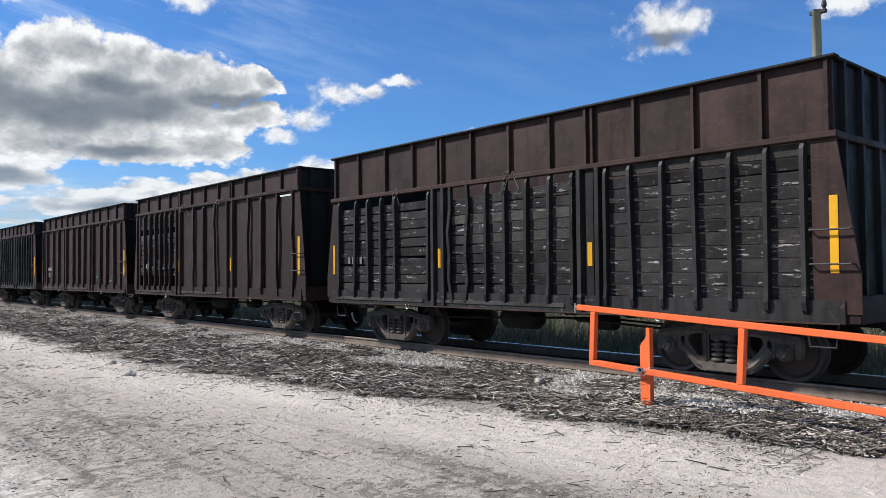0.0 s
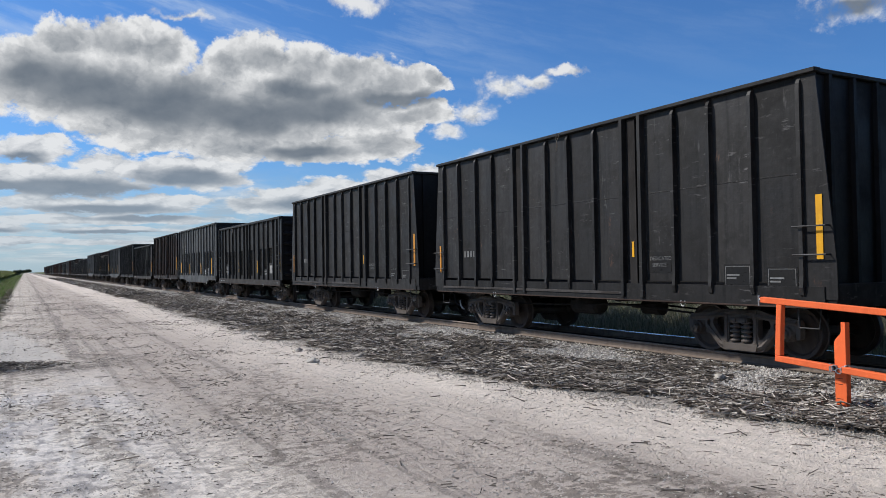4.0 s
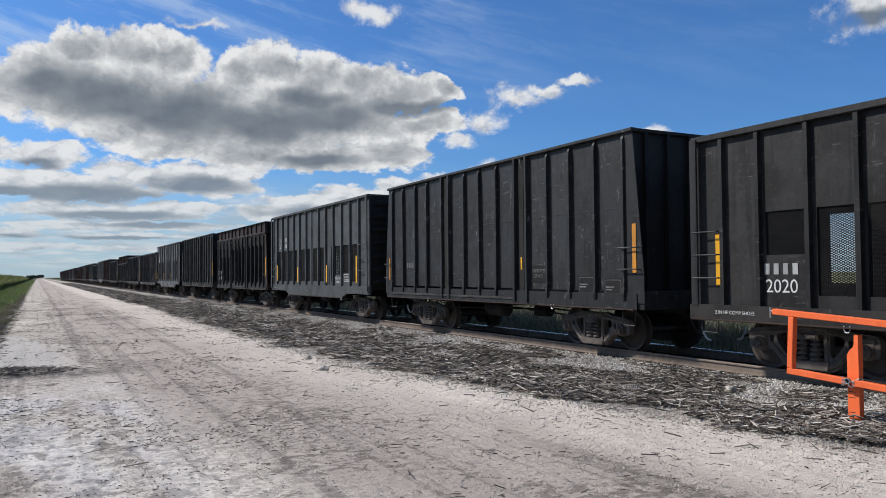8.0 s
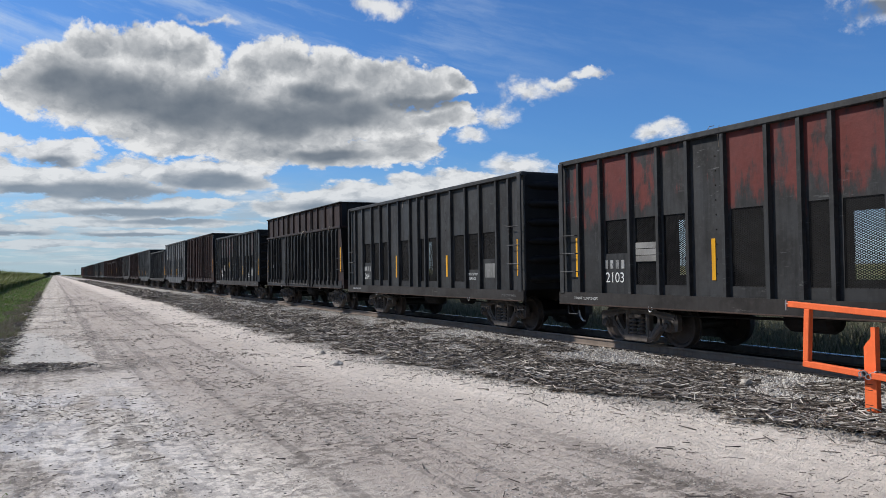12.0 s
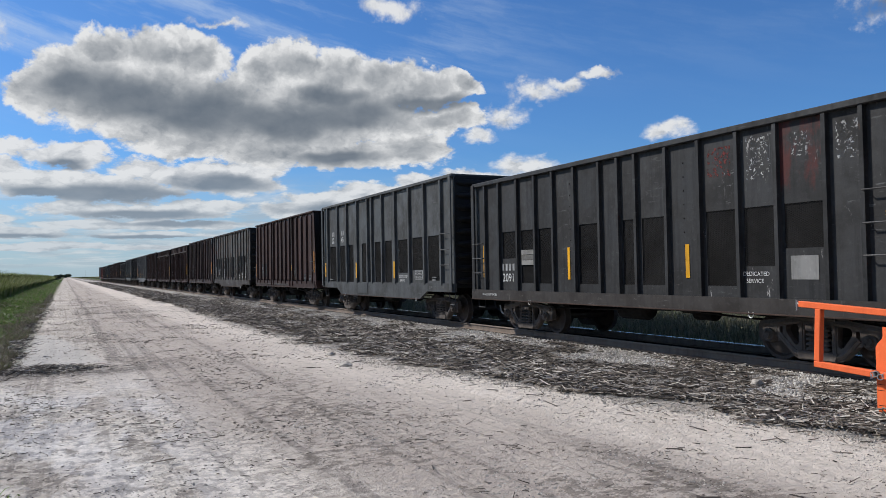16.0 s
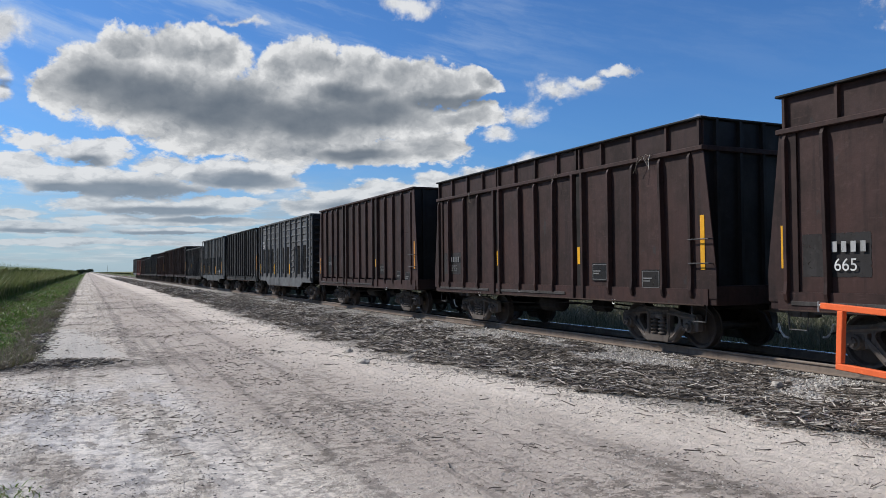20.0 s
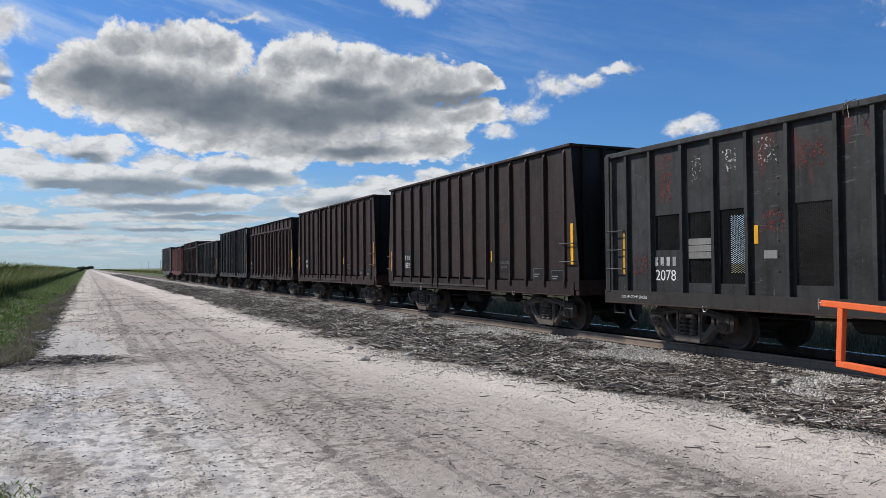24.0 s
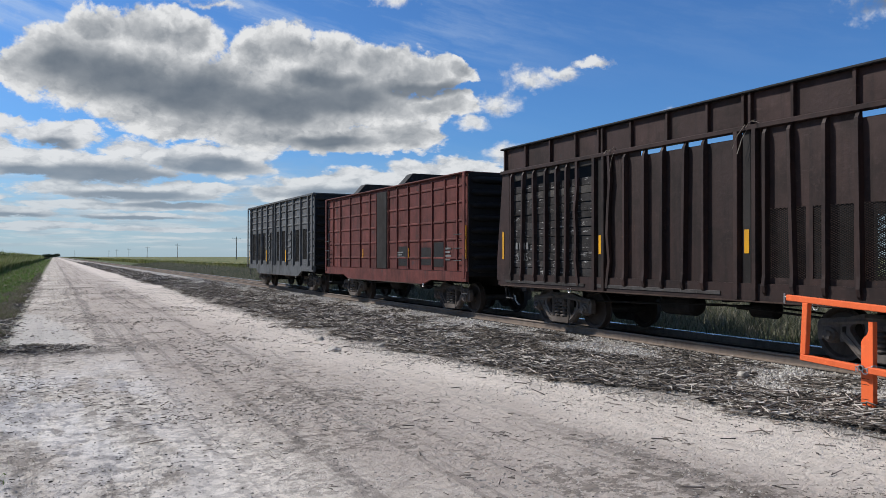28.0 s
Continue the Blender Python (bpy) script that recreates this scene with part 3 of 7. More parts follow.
    marl = mixed(tree, crumb, marl, (0.120, 0.101, 0.083, 1))
    marl = mixed(tree, calc(tree, "MULTIPLY", dried, 0.7), marl, (0.50, 0.47, 0.425, 1))
    pale = calc(tree, "MULTIPLY", ramp(tree, axes.outputs[1], 18.0, 14.0), ramp(tree, calc(tree, "ABSOLUTE", calc(tree, "SUBTRACT", axes.outputs[0], 0.1)), 1.6, 0.5))
    marl = mixed(tree, calc(tree, "MULTIPLY", pale, ramp(tree, patch, 0.54, 0.40, 0.0, 0.35)), marl, (0.66, 0.62, 0.56, 1))
    white = ramp(tree, calc(tree, "ABSOLUTE", calc(tree, "SUBTRACT", across, 5.2)), 1.9, 0.3, 0.0, 0.62)
    marl = mixed(tree, white, marl, (0.70, 0.615, 0.53, 1))
    damp = calc(tree, "MULTIPLY", ramp(tree, axes.outputs[1], 17.0, 9.0), ramp(tree, axes.outputs[0], 3.2, 0.0))
    marl = mixed(tree, calc(tree, "MULTIPLY", damp, ramp(tree, litter, 0.50, 0.58, 0.0, 0.75)), marl, (0.15, 0.13, 0.112, 1))
    # a strip of washed-up litter across the road
    strip = calc(tree, "ABSOLUTE", calc(tree, "SUBTRACT", calc(tree, "ADD", axes.outputs[1], calc(tree, "MULTIPLY", wobble, 3.0)), 18.9))
    strip = calc(tree, "MULTIPLY", ramp(tree, strip, 1.3, 0.1), ramp(tree, axes.outputs[0], 3.2, 0.0))
    marl = mixed(tree, calc(tree, "MULTIPLY", strip, ramp(tree, fleck, 0.40, 0.52, 0.25, 0.95)), marl, (0.075, 0.065, 0.056, 1))
    trash = mixed(tree, ramp(tree, litter, 0.40, 0.60), (0.105, 0.090, 0.075, 1), (0.43, 0.385, 0.335, 1))
    trash = mixed(tree, ramp(tree, fleck, 0.53, 0.60, 0.0, 0.6), trash, (0.36, 0.335, 0.30, 1))
    rock = mixed(tree, ramp(tree, fleck, 0.44, 0.58), (0.26, 0.232, 0.200, 1), (0.60, 0.55, 0.485, 1))
    trash = mixed(tree, ramp(tree, across, 7.9, 8.9, 0.0, 0.85), trash, rock)
    color = mixed(tree, ramp(tree, across, 6.0, 6.6), marl, trash)
    sod = mixed(tree, ramp(tree, grain, 0.38, 0.60), (0.040, 0.052, 0.022, 1), (0.125, 0.138, 0.062, 1))
    edge = calc(tree, "ADD", axes.outputs[0], ramp(tree, axes.outputs[1], 19.0, 16.0, 0.0, 1.1))
    color = mixed(tree, ramp(tree, calc(tree, "ADD", edge, calc(tree, "MULTIPLY", calc(tree, "SUBTRACT", fleck, 0.5), 1.6)), -0.75, -1.25), color, sod)
    color = mixed(tree, ramp(tree, axes.outputs[0], 13.0, 14.0), color, sod)
    tree.links.new(color, bsdf.inputs["Base Color"])
    # damp ground that shines, by the verge where the camera stands
    wet = node(tree, "ShaderNodeTexNoise", vmath(tree, "MULTIPLY", at, (0.9, 0.35, 1)).outputs[0], None, 1.0, 5.0, 0.62).outputs[0]
    near = calc(tree, "MULTIPLY", ramp(tree, axes.outputs[1], 17.5, 13.0), ramp(tree, calc(tree, "ABSOLUTE", calc(tree, "SUBTRACT", axes.outputs[0], 0.1)), 2.2, 0.8))
    wet = calc(tree, "MULTIPLY", ramp(tree, wet, 0.43, 0.53), near)
    gloss = calc(tree, "SUBTRACT", 0.92, calc(tree, "MULTIPLY", wet, 0.50))
    tree.links.new(gloss, bsdf.inputs["Roughness"])
    tree.links.new(calc(tree, "ADD", 0.12, calc(tree, "MULTIPLY", wet, 0.4)), bsdf.inputs["Specular IOR Level"])
    height = calc(tree, "ADD", calc(tree, "ADD", grain, calc(tree, "MULTIPLY", grit, 0.3)), fleck)
    relieve(tree, bsdf, calc(tree, "SUBTRACT", 0.95, calc(tree, "MULTIPLY", wet, 0.55)), 0.05, height)
    return mat


GROUND = ground_material()


def bed_material():
    """Crushed-rock bed under the ties, blackened from the near rail across as the train's shade."""
    mat, tree, bsdf = shader("ballast_bed")
    at = tree.nodes.new("ShaderNodeTexCoord").outputs["Object"]
    cell = node(tree, "ShaderNodeTexVoronoi", at, None, 17.0)
    grain = node(tree, "ShaderNodeTexNoise", at, None, 1.3, 6.0, 0.6).outputs[0]
    color = mixed(tree, node(tree, "ShaderNodeSeparateXYZ", cell.outputs[1]).outputs[0], (0.15, 0.135, 0.12, 1), (0.56, 0.52, 0.47, 1))
    color = mixed(tree, ramp(tree, grain, 0.4, 0.7, 0.0, 0.35), color, (0.15, 0.13, 0.11, 1))
    # the shade under the train is put into the colour, black past the near rail
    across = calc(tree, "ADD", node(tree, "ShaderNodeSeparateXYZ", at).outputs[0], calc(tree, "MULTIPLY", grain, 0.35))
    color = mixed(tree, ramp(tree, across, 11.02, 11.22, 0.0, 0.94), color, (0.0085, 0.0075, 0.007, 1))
    tree.links.new(color, bsdf.inputs["Base Color"])
    bsdf.inputs["Roughness"].default_value = 0.95
    bsdf.inputs["Specular IOR Level"].default_value = 0.04
    relieve(tree, bsdf, 0.9, 0.05, calc(tree, "SUBTRACT", 1.0, cell.outputs[0]))
    return mat


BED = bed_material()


# ---- building tools ----
MADE = {}


def mesh_of(name, verts, faces, material, smooth=False):
    me = bpy.data.meshes.new(name)
    me.from_pydata([tuple(v) for v in verts], [], [tuple(f) for f in faces])
    me.materials.append(material)
    if smooth:
        me.polygons.foreach_set("use_smooth", [True] * len(me.polygons))
    me.update()
    return me


def joined(*pieces):
    """Several (verts, faces) as one."""
    verts, faces = [], []
    for v, f in pieces:
        n = len(verts)
        verts += list(v)
        faces += [tuple(i + n for i in face) for face in f]
    return verts, faces


def block(x0, x1, y0, y1, z0, z1):
    v = [(x, y, z) for x in (x0, x1) for y in (y0, y1) for z in (z0, z1)]
    return v, [(0, 1, 3, 2), (4, 6, 7, 5), (0, 4, 5, 1), (2, 3, 7, 6), (0, 2, 6, 4), (1, 5, 7, 3)]


def chamfered(sx, sy, sz, c):
    """A block with its twelve edges cut back by c."""
    hx, hy, hz = sx / 2, sy / 2, sz / 2
    c = min(c, hx * 0.6, hy * 0.6, hz * 0.6)
    bm = bmesh.new()
    for a in (-1, 1):
        for b in (-1, 1):
            for d in (-1, 1):
                bm.verts.new((a * (hx - c), b * (hy - c), d * hz))
                bm.verts.new((a * (hx - c), b * hy, d * (hz - c)))
                bm.verts.new((a * hx, b * (hy - c), d * (hz - c)))
    bmesh.ops.convex_hull(bm, input=bm.verts)
    bm.verts.ensure_lookup_table()
    bm.verts.index_update()
    out = [v.co[:] for v in bm.verts], [[v.index for v in f.verts] for f in bm.faces]
    bm.free()
    return out


def prism(outline, axis, a, b):
    """An outline in the plane across an axis, drawn out from a to b along it."""
    n = len(outline)
    put = {"x": lambda p, q, r: (r, p, q), "y": lambda p, q, r: (p, r, q), "z": lambda p, q, r: (p, q, r)}[axis]
    v = [put(p, q, a) for p, q in outline] + [put(p, q, b) for p, q in outline]
    f = [tuple(range(n)), tuple(range(2 * n - 1, n - 1, -1))]
    f += [(i, i + n, (i + 1) % n + n, (i + 1) % n) for i in range(n)]
    return v, f


def lathe(profile, axis="x", steps=20):
    """A profile of (along, radius) turned round an axis."""
    v, f = [], []
    for along, r in profile:
        for k in range(steps):
            c, s = math.cos(2 * math.pi * k / steps) * r, math.sin(2 * math.pi * k / steps) * r
            v.append({"x": (along, c, s), "y": (c, along, s), "z": (c, s, along)}[axis])
    for i in range(len(profile) - 1):
        for k in range(steps):
            j = (k + 1) % steps
            f.append((i * steps + k, i * steps + j, (i + 1) * steps + j, (i + 1) * steps + k))
    f.append(tuple(range(steps)))
    f.append(tuple(range(len(profile) * steps - 1, (len(profile) - 1) * steps - 1, -1)))
    return v, f


def bar(points, r, steps=6):
    """A bent round bar through points."""
    v, f = [], []
    pts = [Vector(p) for p in points]
    for i, p in enumerate(pts):
        d = (pts[min(i + 1, len(pts) - 1)] - pts[max(i - 1, 0)]).normalized()
        a = d.orthogonal().normalized() if abs(d.z) > 0.9 else d.cross(Vector((0, 0, 1))).normalized()
        b = d.cross(a)
        v += [tuple(p + (a * math.cos(2 * math.pi * k / steps) + b * math.sin(2 * math.pi * k / steps)) * r) for k in range(steps)]
    for i in range(len(pts) - 1):
        for k in range(steps):
            j = (k + 1) % steps
            f.append((i * steps + k, i * steps + j, (i + 1) * steps + j, (i + 1) * steps + k))
    f += [tuple(range(steps)), tuple(range(len(v) - 1, len(v) - steps - 1, -1))]
    return v, f


def shape(key, material, build, smooth=False):
    """A mesh that is built once for each key and material."""
    key = (key, material.name)
    if key not in MADE:
        MADE[key] = mesh_of(str(key[0])[:40], *build(), material, smooth)
    return MADE[key]


def part(name, me, parent, at=(0, 0, 0), turn=None, label=""):
    ob = new(name, me)
    ob.parent = parent
    ob.location = at
    if turn:
        ob.rotation_euler = [radians(a) for a in turn]
    if label:
        ob["label"] = label
    return ob


def box_part(name, material, parent, x0, x1, y0, y1, z0, z1, cut=0.012, label="", turn=None):
    size = tuple(round(abs(b - a), 3) for a, b in ((x0, x1), (y0, y1), (z0, z1)))
    me = shape(("box", size, cut), material, lambda: chamfered(*size, cut))
    return part(name, me, parent, ((x0 + x1) / 2, (y0 + y1) / 2, (z0 + z1) / 2), turn, label)


def lettering(text, size, material):
    """A word as a flat mesh in Blender's own font, its lower left corner at the origin, facing -x, reading towards -y."""
    key = ("text", text, size, material.name)
    if key not in MADE:
        curve = bpy.data.curves.new("lettering", "FONT")
        curve.body, curve.size, curve.extrude = text, size, 0.0
        tmp = new("lettering", curve)
        me = bpy.data.meshes.new_from_object(tmp)
        bpy.data.objects.remove(tmp)
        bpy.data.curves.remove(curve)
        me.transform(Matrix(((0, 0, -1, 0), (-1, 0, 0, 0), (0, 1, 0, 0), (0, 0, 0, 1))))
        me.materials.clear()
        me.materials.append(material)
        MADE[key] = me
    return MADE[key]


# ---- ground, track, growth ----
rng = np.random.default_rng(7)


def steps(*spans):
    """Grid lines: (start, end, spacing) one after another."""
    out = []
    for a, b, d in spans:
        out += list(np.arange(a, b, d))
    return np.array(out + [spans[-1][1]])


def ground_height(x, y):
    z = 0.020 * noise.fractal((x * 0.9, y * 0.35, 0.0), 0.9, 2.1, 4)
    z += 0.012 * noise.noise((x * 4.0, y * 2.0, 3.0))
    z += 0.06 * max(0.0, min(1.0, (x - 6.0) / 3.0))          # it rises to the track
    if x < -1.2:
        z += 0.05 * min(1.0, (-1.2 - x) / 1.5)
    return z


def sheet(name, xs, ys, height, material, label, category, hang=0.0):
    nx, ny = len(xs), len(ys)
    verts = [(x, y, height(x, y)) for y in ys for x in xs]
    faces = [(j * nx + i, j * nx + i + 1, (j + 1) * nx + i + 1, (j + 1) * nx + i) for j in range(ny - 1) for i in range(nx - 1)]
    if hang:
        rim = [j * nx for j in range(ny)], [j * nx + nx - 1 for j in range(ny)], list(range(nx))
        for line in rim:
            n = len(verts)
            verts += [(verts[i][0], verts[i][1], hang) for i in line]
            faces += [(line[k], line[k + 1], n + k + 1, n + k) for k in range(len(line) - 1)]
    ob = new(name, mesh_of(name, verts, faces, material, True))
    return tagged(ob, label, category, kind="structure")


sheet("ground", steps((-2500, -100, 400), (-100, -6, 12), (-6, -1.5, 0.5), (-1.5, 10.8, 0.13), (10.8, 16, 0.6), (16, 100, 12), (100, 2500, 400)),
      steps((-300, -20, 40), (-20, 3, 2.0), (3, 26, 0.16), (26, 60, 0.6), (60, 200, 5), (200, 3600, 170)),
      ground_height, GROUND, "pale packed marl road strewn with cane trash", "ground")


def bed_height(x, y):
    rise = np.interp(x, (9.1, 9.6, 10.5, 13.4, 14.6), (0.0, 0.085, 0.125, 0.125, -0.02))
    return float(rise) + 0.018 * noise.noise((x * 3, y * 1.5, 9.0)) * (0.4 if x > 10.4 else 1)


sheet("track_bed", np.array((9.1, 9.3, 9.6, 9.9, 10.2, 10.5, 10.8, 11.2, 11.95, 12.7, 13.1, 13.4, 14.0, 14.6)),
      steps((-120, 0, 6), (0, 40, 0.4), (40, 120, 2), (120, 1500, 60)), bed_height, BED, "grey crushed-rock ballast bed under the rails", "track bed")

RAIL_OUTLINE = [(-0.07, 0.0), (0.07, 0.0), (0.07, 0.012), (0.012, 0.03), (0.010, 0.125), (0.036, 0.138), (0.036, 0.160), (-0.036, 0.160), (-0.036, 0.138), (-0.010, 0.125), (-0.012, 0.03), (-0.07, 0.012)]
HEAD_OUTLINE = [(-0.036, 0.160), (0.036, 0.160), (0.034, 0.168), (0.022, 0.172), (-0.022, 0.172), (-0.034, 0.168)]


def make_track():
    track = tagged(new("railway_track"), "single track of worn steel rails on buried wooden ties", "railway track", kind="structure")
    track.location = (TRACK_X, 0, RAIL_Z - 0.172)
    rail = mesh_of("rail", *prism(RAIL_OUTLINE, "y", -120, 1500), RAIL_RUST)
    head = mesh_of("rail_head", *prism(HEAD_OUTLINE, "y", -120, 1500), TREAD_STEEL)
    dull = mesh_of("rail_head", *prism(HEAD_OUTLINE, "y", -120, 1500), RAIL_CROWN)
    for side in (-1, 1):
        ob = part("rail", rail, track, (side * 0.752, 0, 0))
        part("running_surface", head if side > 0 else dull, ob, label="worn steel rail head")
    tie = mesh_of("tie", *chamfered(2.6, 0.22, 0.16, 0.02), TIE_WOOD)
    for k in range(150):
        part("tie", tie, track, (rng.uniform(-0.03, 0.03), -6 + k * 0.52, -0.085 + rng.uniform(-0.006, 0.006)), (0, 0, rng.uniform(-1, 1)))
    return track


make_track()


def scatter_sticks(name, where, count_label, length, thick, lie=0.0, grow=None):
    """Thin four-sided stalks lying about, all of one heap."""
    n = len(where)
    turn = rng.uniform(0, math.pi, n) + rng.normal(0, 0.2, n)
    tilt = rng.normal(0.0, 0.12, n)
    size = rng.uniform(*length, n)
    r = rng.uniform(*thick, n)
    if grow is not None:
        size, r = size * grow, r * grow
    d = np.stack([np.cos(turn) * np.cos(tilt), np.sin(turn) * np.cos(tilt), np.sin(tilt)], 1)
    a = np.stack([-np.sin(turn), np.cos(turn), np.zeros(n)], 1)
    b = np.cross(d, a)
    mid = where + np.array((0, 0, lie)) + np.abs(d[:, 2:3]) * size[:, None] * 0.5 * np.array((0, 0, 1))
    mid[:, 2] += r
    verts = np.empty((n, 8, 3))
    for k in range(4):
        off = (a * math.cos(k * math.pi / 2) + b * math.sin(k * math.pi / 2)) * r[:, None]
        verts[:, k] = mid - d * size[:, None] / 2 + off
        verts[:, k + 4] = mid + d * size[:, None] / 2 + off * 0.7
    base = np.arange(n)[:, None, None] * 8
    quad = np.array([(k, (k + 1) % 4, (k + 1) % 4 + 4, k + 4) for k in range(4)] + [(0, 3, 2, 1), (4, 5, 6, 7)])[None]
    me = mesh_of(name, verts.reshape(-1, 3), (base + quad).reshape(-1, 4), STALK)
    return tagged(new(name, me), count_label, "cane stalks", kind="stuff")


def trash_edge(y):
    return 6.15 + np.maximum(0.0, 15.0 - y) * 0.19


def on_ground(x, y):
    return np.array([max(ground_height(p, q), bed_height(p, q) if p > 9.1 else -1) for p, q in zip(x, y)])


def scatter_lumps(name, x, y, r, material, label, category, sink=0.35, flat=1.0):
    """Small uneven eight-sided lumps, all of one spread."""
    n = len(x)
    spot = np.array([(1, 0, 0), (-1, 0, 0), (0, 1, 0), (0, -1, 0), (0, 0, 1), (0, 0, -1)], float)
    verts = (spot[None] * rng.uniform(0.6, 1.3, (n, 6, 1)) + rng.normal(0, 0.15, (n, 6, 3))) * r[:, None, None]
    verts[:, :, 2] *= flat
    verts += np.stack([x, y, on_ground(x, y) + r * sink * flat], 1)[:, None]
    tri = np.array([(0, 2, 4), (2, 1, 4), (1, 3, 4), (3, 0, 4), (2, 0, 5), (1, 2, 5), (3, 1, 5), (0, 3, 5)])
    faces = (np.arange(n)[:, None, None] * 6 + tri[None]).reshape(-1, 3)
    tagged(new(name, mesh_of(name, verts.reshape(-1, 3), faces, material)), label, category, kind="stuff")


def litter_strip(x, y):
    """How near a place lies to the line of washed-up litter across the road."""
    return np.clip(1.3 - np.abs(y + 0.25 * np.sin(x * 2.0) + 0.15 * x - 18.0), 0, 1) * np.clip((3.2 - x) / 2.6, 0, 1)


def make_trash():
    n = 66000
    y = 3.0 + 75.0 * rng.random(n) ** 1.9
    low = trash_edge(y) + np.array([0.75 * noise.fractal((b * 0.55, 4.0, 2.0), 0.8, 2.0, 4) for b in y])
    x = low + (9.75 - low) * rng.beta(1.35, 1.8, n)
    heaped = np.array([noise.fractal((a * 1.1, b * 0.6, 31.0), 0.8, 2.0, 3) for a, b in zip(x, y)])
    keep = heaped + rng.normal(0, 0.10, n) > -0.06 + 0.16 * np.clip(x - 8.7, -0.8, 2.0)
    x, y, n = x[keep], y[keep], int(keep.sum())
    scatter_sticks("cane_trash", np.stack([x, y, on_ground(x, y) + rng.uniform(0, 0.06, n)], 1), "grey and brown broken cane stalks heaped beside the track", (0.05, 0.34), (0.0042, 0.0125))
    n = 52000
    y = 3.0 + 60.0 * rng.random(n) ** 1.9
    x = 8.3 + 2.35 * rng.random(n)
    heaped = np.array([noise.fractal((a * 0.9, b * 0.45, 47.0), 0.8, 2.0, 4) for a, b in zip(x, y)])
    keep = heaped + rng.normal(0, 0.07, n) > 0.08 + 0.10 * (x - 9.3)
    x, y, n = x[keep], y[keep], int(keep.sum())
    scatter_sticks("ballast_trash", np.stack([x, y, on_ground(x, y) + rng.uniform(0, 0.035, n)], 1), "broken cane stalks lying in patches over the ballast", (0.05, 0.28), (0.004, 0.011))
    n = 12000
    y = 60.0 + 190.0 * rng.random(n) ** 1.5
    x = 6.2 + 3.0 * rng.beta(1.5, 1.6, n)
    scatter_sticks("far_cane_trash", np.stack([x, y, on_ground(x, y) + rng.uniform(0, 0.06, n)], 1), "dark cane trash running on along the track", (0.25, 0.80), (0.012, 0.030))
    n = 100000
    y = 3.2 + 70.0 * rng.random(n) ** 1.8
    x = rng.uniform(-1.5, 8.6, n)
    thick = np.array([noise.fractal((a * 0.5, b * 0.35, 8.0), 0.8, 2.0, 4) for a, b in zip(x, y)])
    keep = rng.random(n) < np.clip(-0.03 + 0.95 * thick + 0.30 * np.clip((2.5 - x) / 3.0, 0, 1) * (y < 16) + 0.9 * litter_strip(x, y), 0.05, 0.95)
    x, y = x[keep], y[keep]
    scatter_sticks("cane_bits", np.stack([x, y, on_ground(x, y) - 0.002], 1), "short dark cane scraps pressed into the road", (0.02, 0.11), (0.0028, 0.0075), grow=np.clip(0.45 + y / 40, 0.5, 1.0))
    n = 560
    y = 3.4 + 40.0 * rng.random(n) ** 1.7
    x = np.where(rng.random(n) < 0.22, rng.uniform(-1.0, 8.6, n), trash_edge(y) + 0.2 - rng.exponential(0.55, n))
    scatter_sticks("cane_sticks", np.stack([x, y, on_ground(x, y)], 1), "longer loose cane stalks lying on the road", (0.06, 0.28), (0.003, 0.009))
    # small heaps of scraps here and there
    spots = np.stack([rng.uniform(0.5, 7.6, 46), 5.5 + 24 * rng.random(46) ** 1.4], 1)
    pick = rng.integers(0, 46, 800)
    x, y = spots[pick, 0] + rng.normal(0, 0.30, 800), spots[pick, 1] + rng.normal(0, 0.16, 800)
    scatter_sticks("scrap_heaps", np.stack([x, y, on_ground(x, y) + rng.uniform(0, 0.012, 800)], 1), "small scattered heaps of dark cane scraps on the road", (0.02, 0.11), (0.002, 0.006))
    # clods and crumbs of dried mud
    n = 150000
    y = 3.3 + 45.0 * rng.random(n) ** 1.9
    x = rng.uniform(-1.6, 8.8, n)
    thick = np.array([noise.fractal((a * 0.7, b * 0.5, 21.0), 0.8, 2.0, 4) for a, b in zip(x, y)])
    keep = rng.random(n) < np.clip(0.30 + 0.9 * thick + 0.8 * litter_strip(x, y), 0.06, 1.0)
    x, y = x[keep], y[keep]
    scatter_lumps("mud_clods", x, y, 0.004 + 0.014 * rng.random(len(x)) ** 2.0, CLOD, "crumbs and clods of dried marl and mud", "mud clods", 0.0, 0.6)
    # a low heap of litter at the verge end of the strip
    n = 2600
    x, y = rng.normal(-0.35, 0.42, n), rng.normal(18.15, 0.30, n)
    lift = 0.11 * np.exp(-((x + 0.35) / 0.45) ** 2 - ((y - 18.15) / 0.32) ** 2)
    scatter_sticks("litter_heap", np.stack([x, y, on_ground(x, y) + lift * rng.random(n)], 1), "low heap of dark wet cane litter on the road", (0.04, 0.22), (0.003, 0.008))


make_trash()


def make_gravel():
    n = 72000
    y = 3.0 + 65.0 * rng.random(n) ** 1.8
    x = np.where(rng.random(n) < 0.76, rng.uniform(8.5, 10.98, n), rng.uniform(0, 1, n) ** 0.5 * (9.5 - trash_edge(y)) + trash_edge(y))
    scatter_lumps("ballast_gravel", x, y, rng.uniform(0.010, 0.027, n), GRAVEL, "loose grey crushed rock beside the rail", "gravel")
    n = 9000
    y = 3.5 + 40.0 * rng.random(n) ** 1.7
    x = trash_edge(y) - 0.1 + rng.normal(0, 0.22, n)
    scatter_lumps("edge_gravel", x, y, rng.uniform(0.006, 0.018, n), STONE, "fine tan limestone gravel along the edge of the trash", "gravel")


make_gravel()


